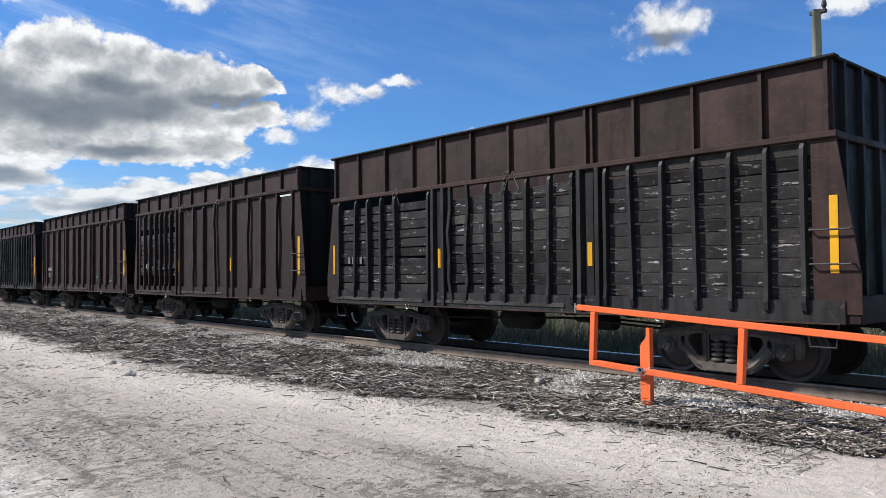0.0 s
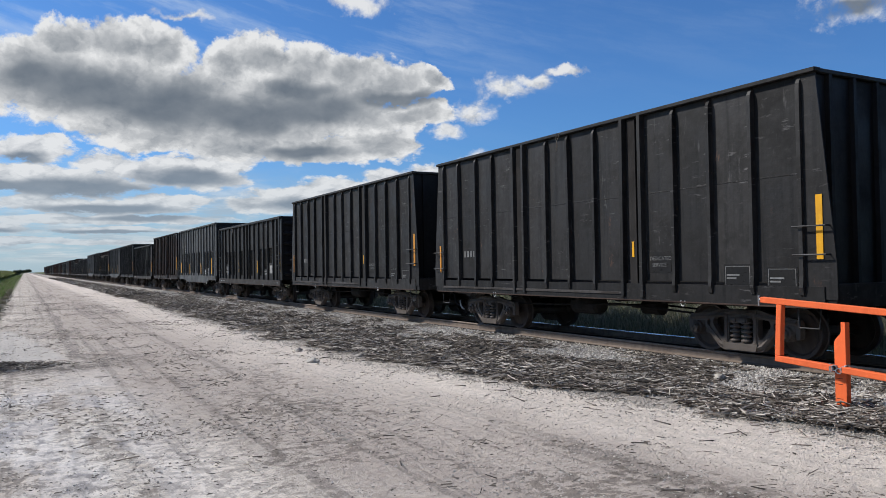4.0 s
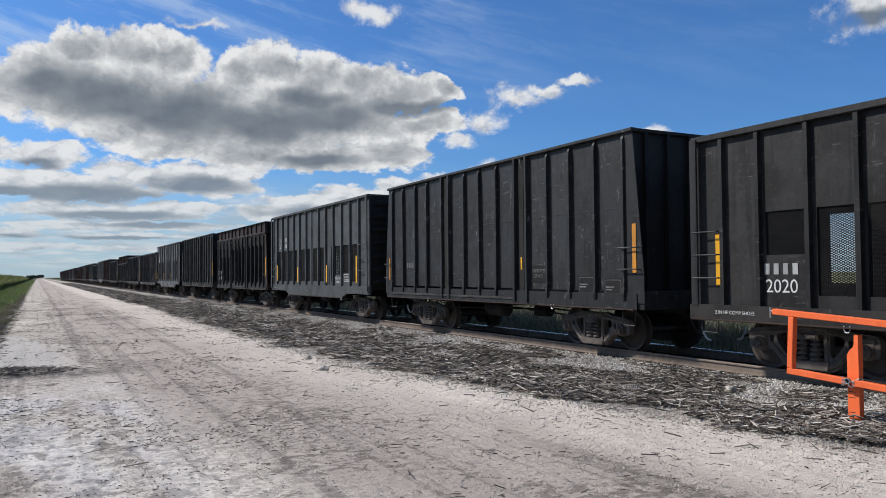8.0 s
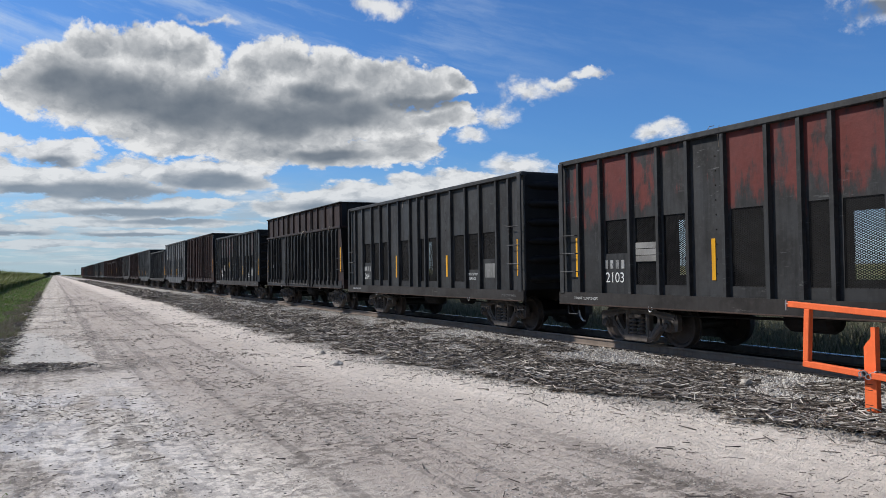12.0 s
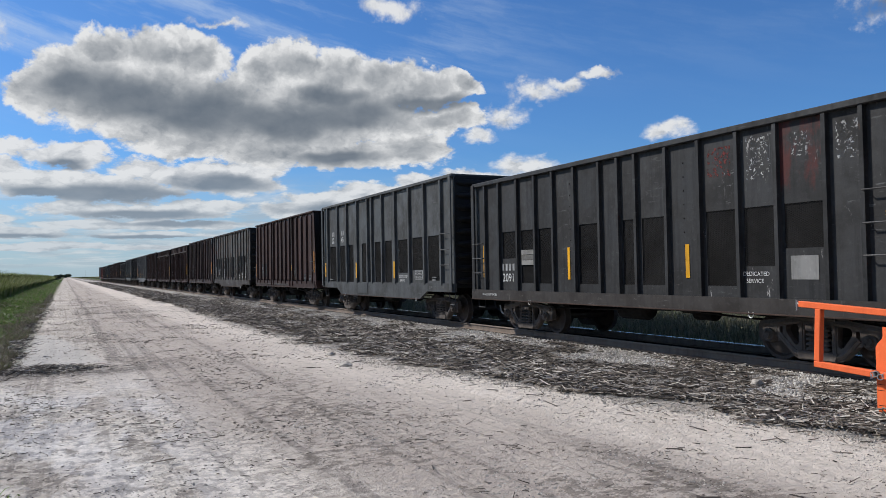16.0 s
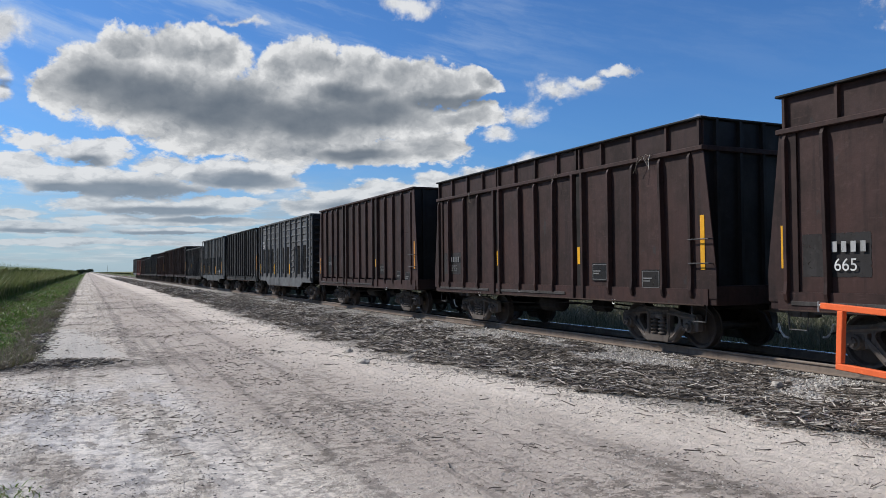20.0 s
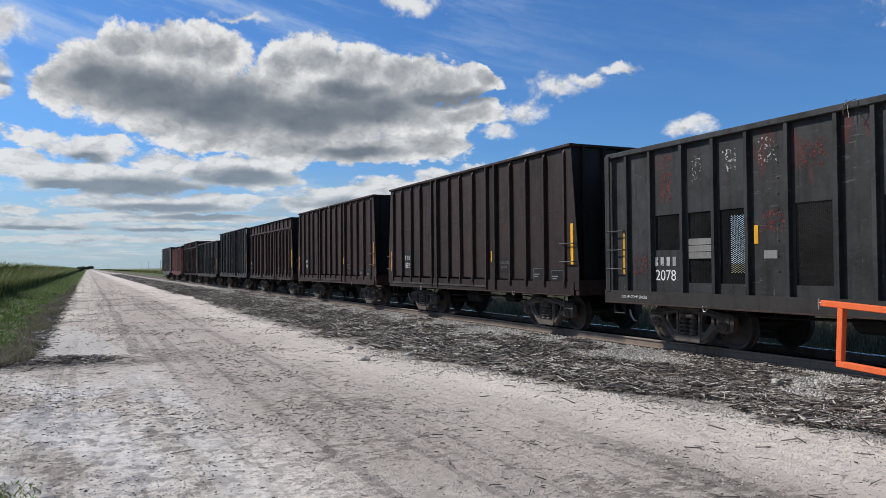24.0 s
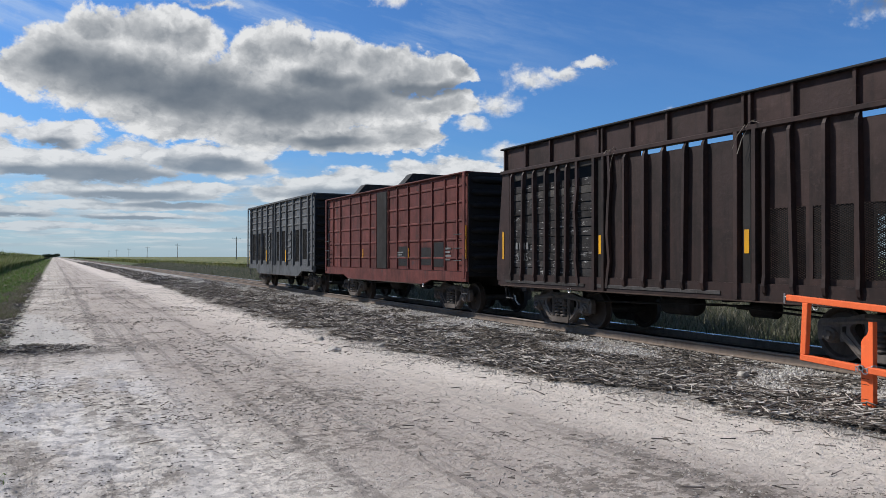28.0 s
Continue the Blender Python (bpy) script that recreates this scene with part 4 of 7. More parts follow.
def blades(name, x, y, z, tall, wide, lean, material, label, category):
    """Bent tapering blades, each of two pieces."""
    n = len(x)
    turn, out = rng.uniform(0, 2 * math.pi, n), rng.normal(0, 1, (n, 2)) * lean * tall[:, None]
    side = np.stack([np.cos(turn), np.sin(turn), np.zeros(n)], 1) * wide[:, None] / 2
    foot = np.stack([x, y, z], 1)
    knee = foot + np.concatenate([out * 0.35, (tall * 0.6)[:, None]], 1)
    tip = foot + np.concatenate([out, (tall * rng.uniform(0.75, 1.0, n))[:, None]], 1)
    verts = np.stack([foot - side, foot + side, knee + side * 0.8, knee - side * 0.8, tip], 1).reshape(-1, 3)
    i = np.arange(n) * 5
    faces = [(a, a + 1, a + 2, a + 3) for a in i.tolist()] + [(a + 3, a + 2, a + 4) for a in i.tolist()]
    return tagged(new(name, mesh_of(name, verts, faces, material)), label, category, kind="stuff")


def make_growth():
    # weeds on the road's verge: low mounds of small leaves with grass between, dry along the road
    def mound(a, b):
        rise = np.array([noise.fractal((p * 0.8, q * 0.32, 5.0), 0.7, 2.0, 3) for p, q in zip(a, b)])
        return np.clip(rise + 0.30, 0, 1.1) * np.clip((-1.45 - a) / 1.1, 0, 1)
    n = 52000
    y = 7.0 + 130.0 * rng.random(n) ** 1.7
    x = -1.35 - 3.4 * rng.random(n) ** 0.8 + 0.22 * np.sin(y * 0.7) + 0.15 * np.sin(y * 2.1)
    keep = ~((y < 17.0) & (x > -2.3))
    x, y = x[keep], y[keep]
    rise = mound(x, y)
    tall = (0.05 + 0.13 * rng.random(len(x)) ** 1.6) * (1 + 0.8 * np.clip(-2.2 - x, 0, 2))
    blades("verge_grass", x, y, 0.01 + 0.38 * rise * rng.random(len(x)) ** 0.6, tall, rng.uniform(0.006, 0.013, len(x)) * (1 + y / 40), 0.55, VERGE_LEAF, "green grass among the weeds along the road's edge", "grass")
    n = 60000
    y = 14.0 + 90.0 * rng.random(n) ** 1.8
    x = -1.75 - 2.9 * rng.random(n) ** 0.9 + 0.25 * np.sin(y * 0.9) + 0.15 * np.sin(y * 2.6)
    rise = mound(x, y)
    keep = (rise > 0.12) & ~((y < 17.0) & (x > -2.3))
    x, y, rise = x[keep], y[keep], rise[keep]
    blades("leafy_weeds", x, y, 0.40 * rise * rng.random(len(x)) ** 0.5, rng.uniform(0.05, 0.12, len(x)), rng.uniform(0.022, 0.050, len(x)) * (1 + y / 90), 1.0, VERGE_LEAF, "mounds of low broad-leaved green weeds along the road", "weeds")
    n = 16000
    y = 17.3 + 80.0 * rng.random(n) ** 1.7
    x = -1.30 - 0.75 * rng.random(n) ** 1.2 + 0.22 * np.sin(y * 0.7) + 0.12 * np.sin(y * 2.1)
    blades("dry_weeds", x, y, np.zeros(n), rng.uniform(0.05, 0.24, n), rng.uniform(0.006, 0.014, n) * (1 + y / 45), 0.75, DRY_LEAF, "straw-brown dry weeds between the road and the verge", "weeds")
    n = 26000
    y = 60.0 + 420.0 * rng.random(n) ** 1.7
    x = -1.5 - 3.6 * rng.random(n)
    blades("far_verge_grass", x, y, np.zeros(n), rng.uniform(0.12, 0.40, n) * np.interp(x, (-5.1, -1.5), (1.6, 0.8)), rng.uniform(0.04, 0.08, n) * (1 + y / 120), 0.4, VERGE_LEAF, "green grass running on along the road", "grass")
    n = 420
    y = 17.5 + 26.0 * rng.random(n) ** 1.3
    x = -2.1 - 1.8 * rng.random(n)
    rise = mound(x, y)
    blades("wildflowers", x, y, 0.42 * rise + 0.03, rng.uniform(0.03, 0.06, n), rng.uniform(0.015, 0.03, n), 1.2, STENCIL, "small white wildflowers among the weeds", "flowers")
    n = 4500
    y = 19.5 + 60.0 * rng.random(n) ** 1.6
    x = -1.22 + rng.normal(0, 0.15, n) + 0.12 * np.sin(y * 2.1)
    scatter_sticks("verge_litter", np.stack([x, y, on_ground(x, y)], 1), "brown litter of stalks along the verge", (0.04, 0.20), (0.004, 0.010))
    n = 1100
    x, y = rng.normal(-0.95, 0.22, n), rng.normal(7.45, 0.28, n)
    blades("roadside_weeds", x, y, np.zeros(n) + 0.01, rng.uniform(0.025, 0.085, n), rng.uniform(0.008, 0.018, n), 1.1, VERGE_LEAF, "small bright green weeds at the edge of the road", "weeds")
    # the standing cane
    n = 60000
    y = 30.0 + 420.0 * rng.random(n) ** 2.0
    x = -4.6 - 5.5 * rng.random(n) ** 1.5
    tall = rng.uniform(1.9, 3.0, n) * np.interp(x, (-6.0, -4.6), (1.0, 0.72))
    blades("cane_rows", x, y, np.zeros(n), tall, rng.uniform(0.015, 0.035, n) * (1 + y / 60), 0.20, CANE_LEAF, "tall green sugar cane standing beside the road", "sugar cane")
    sheet("cane_field", steps((-420, -60, 40), (-60, -8, 4), (-8, -5.6, 0.6)), steps((30, 140, 1.5), (140, 500, 9), (500, 2200, 120)),
          lambda p, q: 2.3 + 0.3 * noise.noise((p * 0.5, q * 0.5, 2.0)) + 0.12 * noise.noise((p * 2, q * 2, 4.0)), CANE_LEAF, "wide field of green sugar cane", "field", hang=0.0)
    # rough grass behind the track
    n = 66000
    y = 1.0 + 170.0 * rng.random(n) ** 1.6
    x = 14.3 + 5.7 * rng.random(n) ** 1.15
    blades("trackside_grass", x, y, np.zeros(n) - 0.01, rng.uniform(0.22, 0.62, n) * np.interp(x, (14.3, 15.2), (0.6, 1.0)) + 0.10 * np.clip(x - 15.2, 0, 9), rng.uniform(0.010, 0.022, n) * (1 + y / 60), 0.35, REED_LEAF, "rough dull green grass behind the track", "grass")
    n = 14000
    y = 30.0 + 420.0 * rng.random(n) ** 1.6
    x = 21.5 + 6.0 * rng.random(n) ** 1.5
    blades("far_cane_rows", x, y, np.zeros(n), rng.uniform(0.7, 1.35, n), rng.uniform(0.04, 0.07, n) * (1 + y / 60), 0.2, FIELD_LEAF, "yellow-green cane beyond the track", "sugar cane")
    sheet("far_field", steps((22.5, 30, 1.0), (30, 90, 6), (90, 900, 90)), steps((-60, 20, 8), (20, 140, 2), (140, 500, 10), (500, 2200, 120)),
          lambda p, q: 1.0 + 0.22 * noise.noise((p * 0.5, q * 0.4, 12.0)), FIELD_LEAF, "wide yellow-green cane field beyond the track", "field", hang=0.0)


make_growth()


def make_stones():
    for x, y, size in ((9.55, 8.45, 0.13), (6.95, 15.9, 0.16), (5.2, 15.1, 0.15), (6.35, 15.4, 0.10), (8.1, 11.2, 0.11), (5.6, 17.3, 0.13), (7.5, 14.6, 0.10)):
        bm = bmesh.new()
        bmesh.ops.create_icosphere(bm, subdivisions=3, radius=1)
        for v in bm.verts:
            k = 1 + 0.35 * noise.noise(v.co * 1.3 + Vector((x, y, 0))) + 0.12 * noise.noise(v.co * 3.5 + Vector((y, x, 0)))
            v.co = Vector((v.co.x * k * size, v.co.y * k * size * 0.7, max(-0.3, v.co.z) * k * size * 0.55))
        me = bpy.data.meshes.new("stone")
        bm.to_mesh(me)
        bm.free()
        me.materials.append(STONE)
        ob = tagged(new("stone", me), "pale limestone lump lying at the edge of the trash", "stone", "stones by the track")
        ob.location = (x, y, ground_height(x, y) + 0.04 * size + (0.05 if x > 9.1 else 0.0))
        ob.rotation_euler = (0, 0, x * 3)


make_stones()


def make_gate():
    """A bar gate that stands open along the track, leaning a little, chained to a short post."""
    gate = tagged(new("barrier_gate"), "bright orange welded tube gate standing open along the track", "gate")
    gate.location = (8.75, 6.80, 0.02)
    lean = pose(0, 0, 0, 3.2, 0, 0)
    tube = 0.085
    def leaning(name, y0, y1, z0, z1, label=""):
        ob = box_part(name, GATE_ORANGE, gate, -tube / 2, tube / 2, y0, y1, z0, z1, 0.008, label)
        m = lean @ Matrix.Translation(ob.location - Vector((0, 0, 1.37))) 
        ob.matrix_basis = Matrix.Translation((0, 0, 1.37)) @ m
        return ob
    leaning("top_rail", -7.5, 0.19, 1.345, 1.425)
    leaning("bottom_rail", -7.5, -0.06, 0.59, 0.67)
    for k in range(4):
        y = -0.06 - 2.20 * k
        leaning("upright", y - 0.085, y, 0.67, 1.345)
    pin = part("latch_pin", mesh_of("latch_pin", *joined(bar([(0, 0.24, 1.31), (0, 0.24, 1.45)], 0.013, 8), bar([(0, 0.18, 1.40), (0, 0.245, 1.40)], 0.010, 6)), CHAIN), gate, label="bare steel latch pin")
    hinge = box_part("hinge_post", GATE_ORANGE, gate, -0.08, 0.08, -7.72, -7.52, 0.0, 1.35, 0.01, "orange hinge post set in the ground")
    post = tagged(new("latch_post"), "short orange steel post with a cut-away top corner", "post")
    post.location = (8.83, 5.93, 0.0)
    outline = [(-0.074, -0.10), (0.074, -0.10), (0.074, 1.17), (0.020, 1.17), (0.020, 1.06), (0.005, 1.02), (-0.045, 0.97), (-0.074, 0.92)]
    outline = [(-p, q) for p, q in outline][::-1]
    part("web", mesh_of("web", *prism(outline, "x", -0.006, 0.006), GATE_ORANGE), post)
    for side in (-1, 1):
        box_part("flange", GATE_ORANGE, post, 0.006, 0.085, side * 0.070 - 0.004, side * 0.070 + 0.004, -0.10, 1.17 if side < 0 else 0.92, 0.003)
    for k, z in enumerate((0.22, 0.40, 0.47)):
        box_part("weld_seam", TIE_WOOD, post, -0.009, -0.0055, -0.03, 0.06, z, z + 0.006, 0.001)
    chain = tagged(new("chain"), "galvanised chain wrapped round the gate rail and post", "chain")
    chain.location = (8.79, 5.92, 0.60)
    link = lathe([(-0.012, 0.028), (-0.012, 0.038), (0.012, 0.038), (0.012, 0.028), (-0.012, 0.028)], "x", 12)
    me = mesh_of("link", *link, CHAIN)
    for k in range(14):
        a = k / 14 * 2 * math.pi
        part("link", me, chain, (0.095 * math.cos(a), 0.11 * math.sin(a), 0.02 * math.sin(k * 2.1)), (90 * (k % 2), 0, math.degrees(a)))


make_gate()


def make_pole(x, y, tall, arms, near):
    wood = POLE_WOOD if near else FAR_POLE
    pole = tagged(new("utility_pole"), "tall weathered wooden utility pole" + (" with a crossarm" if arms else " with a top bracket"), "utility pole", "poles along the field")
    pole.location = (x, y, 0)
    part("shaft", shape(("shaft", tall), wood, lambda: lathe([(0, 0.17), (tall * 0.5, 0.15), (tall, 0.11)], "z", 12), True), pole)
    for k in range(arms):
        z = tall - 0.9 - 0.9 * k
        arm = box_part("crossarm", wood, pole, -1.5, 1.5, -0.16, -0.05, z, z + 0.14, 0.01)
        pin = shape("pin", GRABIRON, lambda: lathe([(0, 0.02), (0.12, 0.02), (0.14, 0.06), (0.22, 0.05), (0.25, 0.02)], "z", 8))
        for s in (-1.35, -0.6, 0.6, 1.35):
            part("insulator", pin, arm, (s, 0, 0.07))
    if near:
        box_part("bracket", GRABIRON, pole, -0.06, 0.06, -0.26, 0.16, tall - 0.12, tall - 0.02, 0.01)
        part("insulator", shape("cap", GRABIRON, lambda: lathe([(0, 0.03), (0.1, 0.07), (0.2, 0.05), (0.26, 0.02)], "z", 10)), pole, (0, -0.2, tall - 0.02))


make_pole(20.6, 8.4, 8.75, 0, True)
for px, py in ((59.0, 280.0), (62.0, 448.0), (61.0, 594.0), (60.0, 734.0), (58.0, 850.0), (60.0, 1010.0)):
    make_pole(px, py, 9.2, 1, False)
make_pole(27.0, 1200.0, 11.0, 0, False)


def make_tree(x, y, tall):
    tree = tagged(new("tree"), "small dark tree far down the road", "tree", "trees at the road's end")
    tree.location = (x, y, 0)
    limbs = [bar([(0, 0, 0), (0.1, 0, tall * 0.3), (0.0, 0.1, tall * 0.65)], 0.22, 7)]
    for k in range(5):
        a = k * 1.26 + x
        limbs.append(bar([(0, 0, tall * (0.3 + 0.07 * k)), (math.cos(a) * 0.9, math.sin(a) * 0.9, tall * (0.5 + 0.06 * k)), (math.cos(a) * 1.7, math.sin(a) * 1.7, tall * (0.62 + 0.06 * k))], 0.09, 5))
    part("trunk", mesh_of("trunk", *joined(*limbs), POLE_WOOD), tree)
    n = 900
    u = rng.normal(0, 1, (n, 3))
    u /= np.linalg.norm(u, axis=1)[:, None]
    c = u * rng.random((n, 1)) ** 0.4 * np.array((2.0, 2.0, tall * 0.34)) * (1 + 0.3 * np.sin(u[:, :1] * 4 + x))
    c[:, 2] += tall * 0.68
    e1, e2 = rng.normal(0, 0.28, (n, 3)), rng.normal(0, 0.28, (n, 3))
    verts = np.stack([c - e1, c + e2, c + e1, c - e2], 1).reshape(-1, 3)
    part("crown", mesh_of("crown", verts, [(4 * i, 4 * i + 1, 4 * i + 2, 4 * i + 3) for i in range(n)], TREE_LEAF), tree)


for k, (tx, tall) in enumerate(((-7.5, 3.9), (-5.4, 3.6), (-3.0, 4.2), (-0.6, 3.8), (1.8, 4.3), (4.2, 4.8))):
    make_tree(tx, 880 + 14 * k, tall)


# ---- the train ----
HALF = 1.60          # half a wagon's width over its posts
SKIN = 1.52          # where the side sheets stand
SILL = 0.92          # underside of the side sills above the rails


def lattice(wide, high):
    """Expanded-metal screen: two sets of slanting strands."""
    verts, faces = [], []
    pitch, t = 0.036, 0.0058
    slope = 0.50
    for sign in (1, -1):
        c = -high / slope
        while c < wide + high / slope:
            ends = []
            for z in (0.0, high):
                y = c + z / slope if sign > 0 else c + (high - z) / slope
                ends.append((y, z))
            (ya, za), (yb, zb) = ends
            if ya > yb:
                (ya, za), (yb, zb) = (yb, zb), (ya, za)
            if yb > 0 and ya < wide:
                k = (zb - za) / (yb - ya)
                if ya < 0:
                    za, ya = za - ya * k, 0.0
                if yb > wide:
                    zb, yb = zb - (yb - wide) * k, wide
                if yb - ya > 0.02:
                    n = len(verts)
                    for y, z in ((ya, za), (yb, zb)):
                        verts += [(-0.006, y - wide / 2, z - high / 2 - t), (-0.006, y - wide / 2, z - high / 2 + t), (0.006, y - wide / 2, z - high / 2 + t), (0.006, y - wide / 2, z - high / 2 - t)]
                    faces += [(n + q, n + (q + 1) % 4, n + (q + 1) % 4 + 4, n + q + 4) for q in range(4)]
            c += pitch / slope
    return verts, faces


def post_shape(deep, wide, high):
    """A pressed hat section, standing, its back at x = 0 and its face towards -x."""
    a, b = wide / 2, wide * 0.36
    return prism([(0, -a), (-deep, -b), (-deep, b), (0, a)], "z", -high / 2, high / 2)


def curved_post_shape(deep, wide, high):
    """A hat section whose head tucks in under the rail and whose foot flares over the sill and ends in a worn tab."""
    levels = ((-high / 2, 0.55, 0.66), (-high / 2 + 0.05, 0.95, 0.95), (-high / 2 + 0.16, 1.18, 1.0), (-high / 2 + 0.34, 1.0, 1.0), (high / 2 - 0.22, 1.0, 1.0), (high / 2 - 0.11, 0.92, 1.0), (high / 2, 0.35, 0.9))
    verts, faces = [], []
    for z, d, w in levels:
        a, b = wide / 2 * w, wide * 0.36 * w
        verts += [(0, -a, z), (-deep * d, -b, z), (-deep * d, b, z), (0, a, z)]
    for k in range(len(levels) - 1):
        n = 4 * k
        faces += [(n + q, n + q + 4, n + (q + 1) % 4 + 4, n + (q + 1) % 4) for q in range(4)]
    top = 4 * (len(levels) - 1)
    faces += [(0, 1, 2, 3), (top + 3, top + 2, top + 1, top)]
    return verts, faces


def panel_shape(wide, low, high, holes):
    """A sheet from low to high with square openings (from, to, bottom, top), its middle at y = 0."""
    ys = sorted({0.0, wide, *[h[0] for h in holes], *[h[1] for h in holes]})
    zs = sorted({low, high, *[h[2] for h in holes], *[h[3] for h in holes]})
    cells = {(i, k) for i in range(len(ys) - 1) for k in range(len(zs) - 1)
             if not any(h[0] < (ys[i] + ys[i + 1]) / 2 < h[1] and h[2] < (zs[k] + zs[k + 1]) / 2 < h[3] for h in holes)}
    verts, faces, index = [], [], {}

    def corner(i, k, x):
        if (i, k, x) not in index:
            index[i, k, x] = len(verts)
            verts.append((x * 0.012, ys[i] - wide / 2, zs[k]))
        return index[i, k, x]

    for i, k in cells:
        faces.append((corner(i, k, -1), corner(i, k + 1, -1), corner(i + 1, k + 1, -1), corner(i + 1, k, -1)))
        faces.append((corner(i, k, 1), corner(i + 1, k, 1), corner(i + 1, k + 1, 1), corner(i, k + 1, 1)))
        for (p, q), (m, n), beside in (((i, k), (i + 1, k), (i, k - 1)), ((i + 1, k), (i + 1, k + 1), (i + 1, k)), ((i + 1, k + 1), (i, k + 1), (i, k + 1)), ((i, k + 1), (i, k), (i - 1, k))):
            if beside not in cells:
                faces.append((corner(p, q, -1), corner(m, n, -1), corner(m, n, 1), corner(p, q, 1)))
    return verts, faces


def plate(outline, holes, a, b):
    """A flat casting with rounded openings, standing in the y-z plane between x = a and x = b."""
    loops = [outline, *holes]
    flat = [[Vector((p, q, 0)) for p, q in loop] for loop in loops]
    tris = tessellate_polygon(flat)
    points = [c for loop in loops for c in loop]
    n = len(points)
    verts = [(x, p, q) for x in (a, b) for p, q in points]
    faces = []
    for i, j, k in tris:
        (y0, z0), (y1, z1), (y2, z2) = points[i], points[j], points[k]
        if (y1 - y0) * (z2 - z0) - (y2 - y0) * (z1 - z0) > 0:
            i, k = k, i
        faces += [(i, j, k), (n + k, n + j, n + i)]
    first = 0
    for loop in loops:
        m = len(loop)
        turn = sum(loop[q][0] * loop[(q + 1) % m][1] - loop[(q + 1) % m][0] * loop[q][1] for q in range(m))
        for q in range(m):
            c, d = first + q, first + (q + 1) % m
            if (turn > 0) != (loop is outline):
                c, d = d, c
            faces.append((c, d, n + d, n + c))
        first += m
    return verts, faces


def rounded(corners, r, cuts=3):
    """A closed outline with its corners rounded off."""
    out = []
    m = len(corners)
    for k in range(m):
        here, last, after = Vector(corners[k]), Vector(corners[k - 1]), Vector(corners[(k + 1) % m])
        a = here + (last - here).normalized() * min(r, (last - here).length * 0.45)
        b = here + (after - here).normalized() * min(r, (after - here).length * 0.45)
        for q in range(cuts + 1):
            f = q / cuts
            c = a * (1 - f) ** 2 + here * 2 * f * (1 - f) + b * f ** 2
            out.append((c.x, c.y))
    return out


def side_frame_shape():
    """Cast truck side: arched top, slanting tension bars, a spring window between two rounded openings, and pedestals over both axles."""
    half = [(0.34, 0.075), (0.46, 0.12), (0.70, 0.36), (0.775, 0.345), (0.785, 0.56), (1.065, 0.56), (1.075, 0.35), (1.155, 0.36), (1.165, 0.60), (1.12, 0.685), (0.64, 0.735), (0.40, 0.80)]
    outline = half + [(-p, q) for p, q in half[::-1]]
    holes = [rounded([(-0.25, 0.235), (0.25, 0.235), (0.25, 0.655), (-0.25, 0.655)], 0.04)]
    for s in (-1, 1):
        holes.append(rounded([(s * 0.355, 0.665), (s * 0.585, 0.635), (s * 0.615, 0.53), (s * 0.43, 0.30), (s * 0.355, 0.32)], 0.07))
        holes.append(rounded([(s * 0.66, 0.60), (s * 0.735, 0.59), (s * 0.735, 0.48), (s * 0.67, 0.47)], 0.03))
    parts = [plate(rounded(outline, 0.03, 2), holes, -0.06, 0.06)]
    # raised edges of the casting
    for s in (-1, 1):
        for line, r in (([(s * 0.30, 0.70), (s * 0.62, 0.67), (s * 1.10, 0.62)], 0.045), ([(s * 0.30, 0.15), (s * 0.45, 0.20), (s * 0.73, 0.47)], 0.05), ([(s * 0.305, 0.16), (s * 0.305, 0.72)], 0.035)):
            parts.append(bar([(-0.055, p, q) for p, q in line], r, 6))
    parts.append(prism([(-0.33, 0.10), (0.33, 0.10), (0.37, 0.225), (-0.37, 0.225)], "x", -0.11, 0.11))
    parts.append(bar([(-0.05, -0.34, 0.75), (-0.05, 0.34, 0.75)], 0.05, 6))
    return joined(*parts)


def spring_shape():
    prof = []
    for k in range(5):
        z = k * 0.078
        prof += [(z, 0.055), (z + 0.010, 0.098), (z + 0.042, 0.098), (z + 0.052, 0.055), (z + 0.077, 0.050)]
    return lathe(prof, "z", 14)


def wheelset_shape():
    """Two flanged wheels on their axle."""
    r = 0.44
    wheel = [(-0.06, 0.02), (-0.06, 0.10), (-0.03, 0.13), (-0.01, r - 0.10), (-0.055, r - 0.06), (-0.06, r - 0.006), (0.06, r), (0.065, r + 0.028), (0.09, r + 0.028), (0.095, r - 0.05), (0.02, r - 0.10), (0.02, 0.13), (0.06, 0.10), (0.06, 0.02)]
    left = lathe([(a - 0.752, b) for a, b in wheel], "x", 32)
    right = lathe([(-a + 0.752, b) for a, b in wheel][::-1], "x", 32)
    axle = lathe([(-0.98, 0.06), (-0.86, 0.075), (-0.7, 0.085), (0.7, 0.085), (0.86, 0.075), (0.98, 0.06)], "x", 12)
    return joined(left, right, axle)


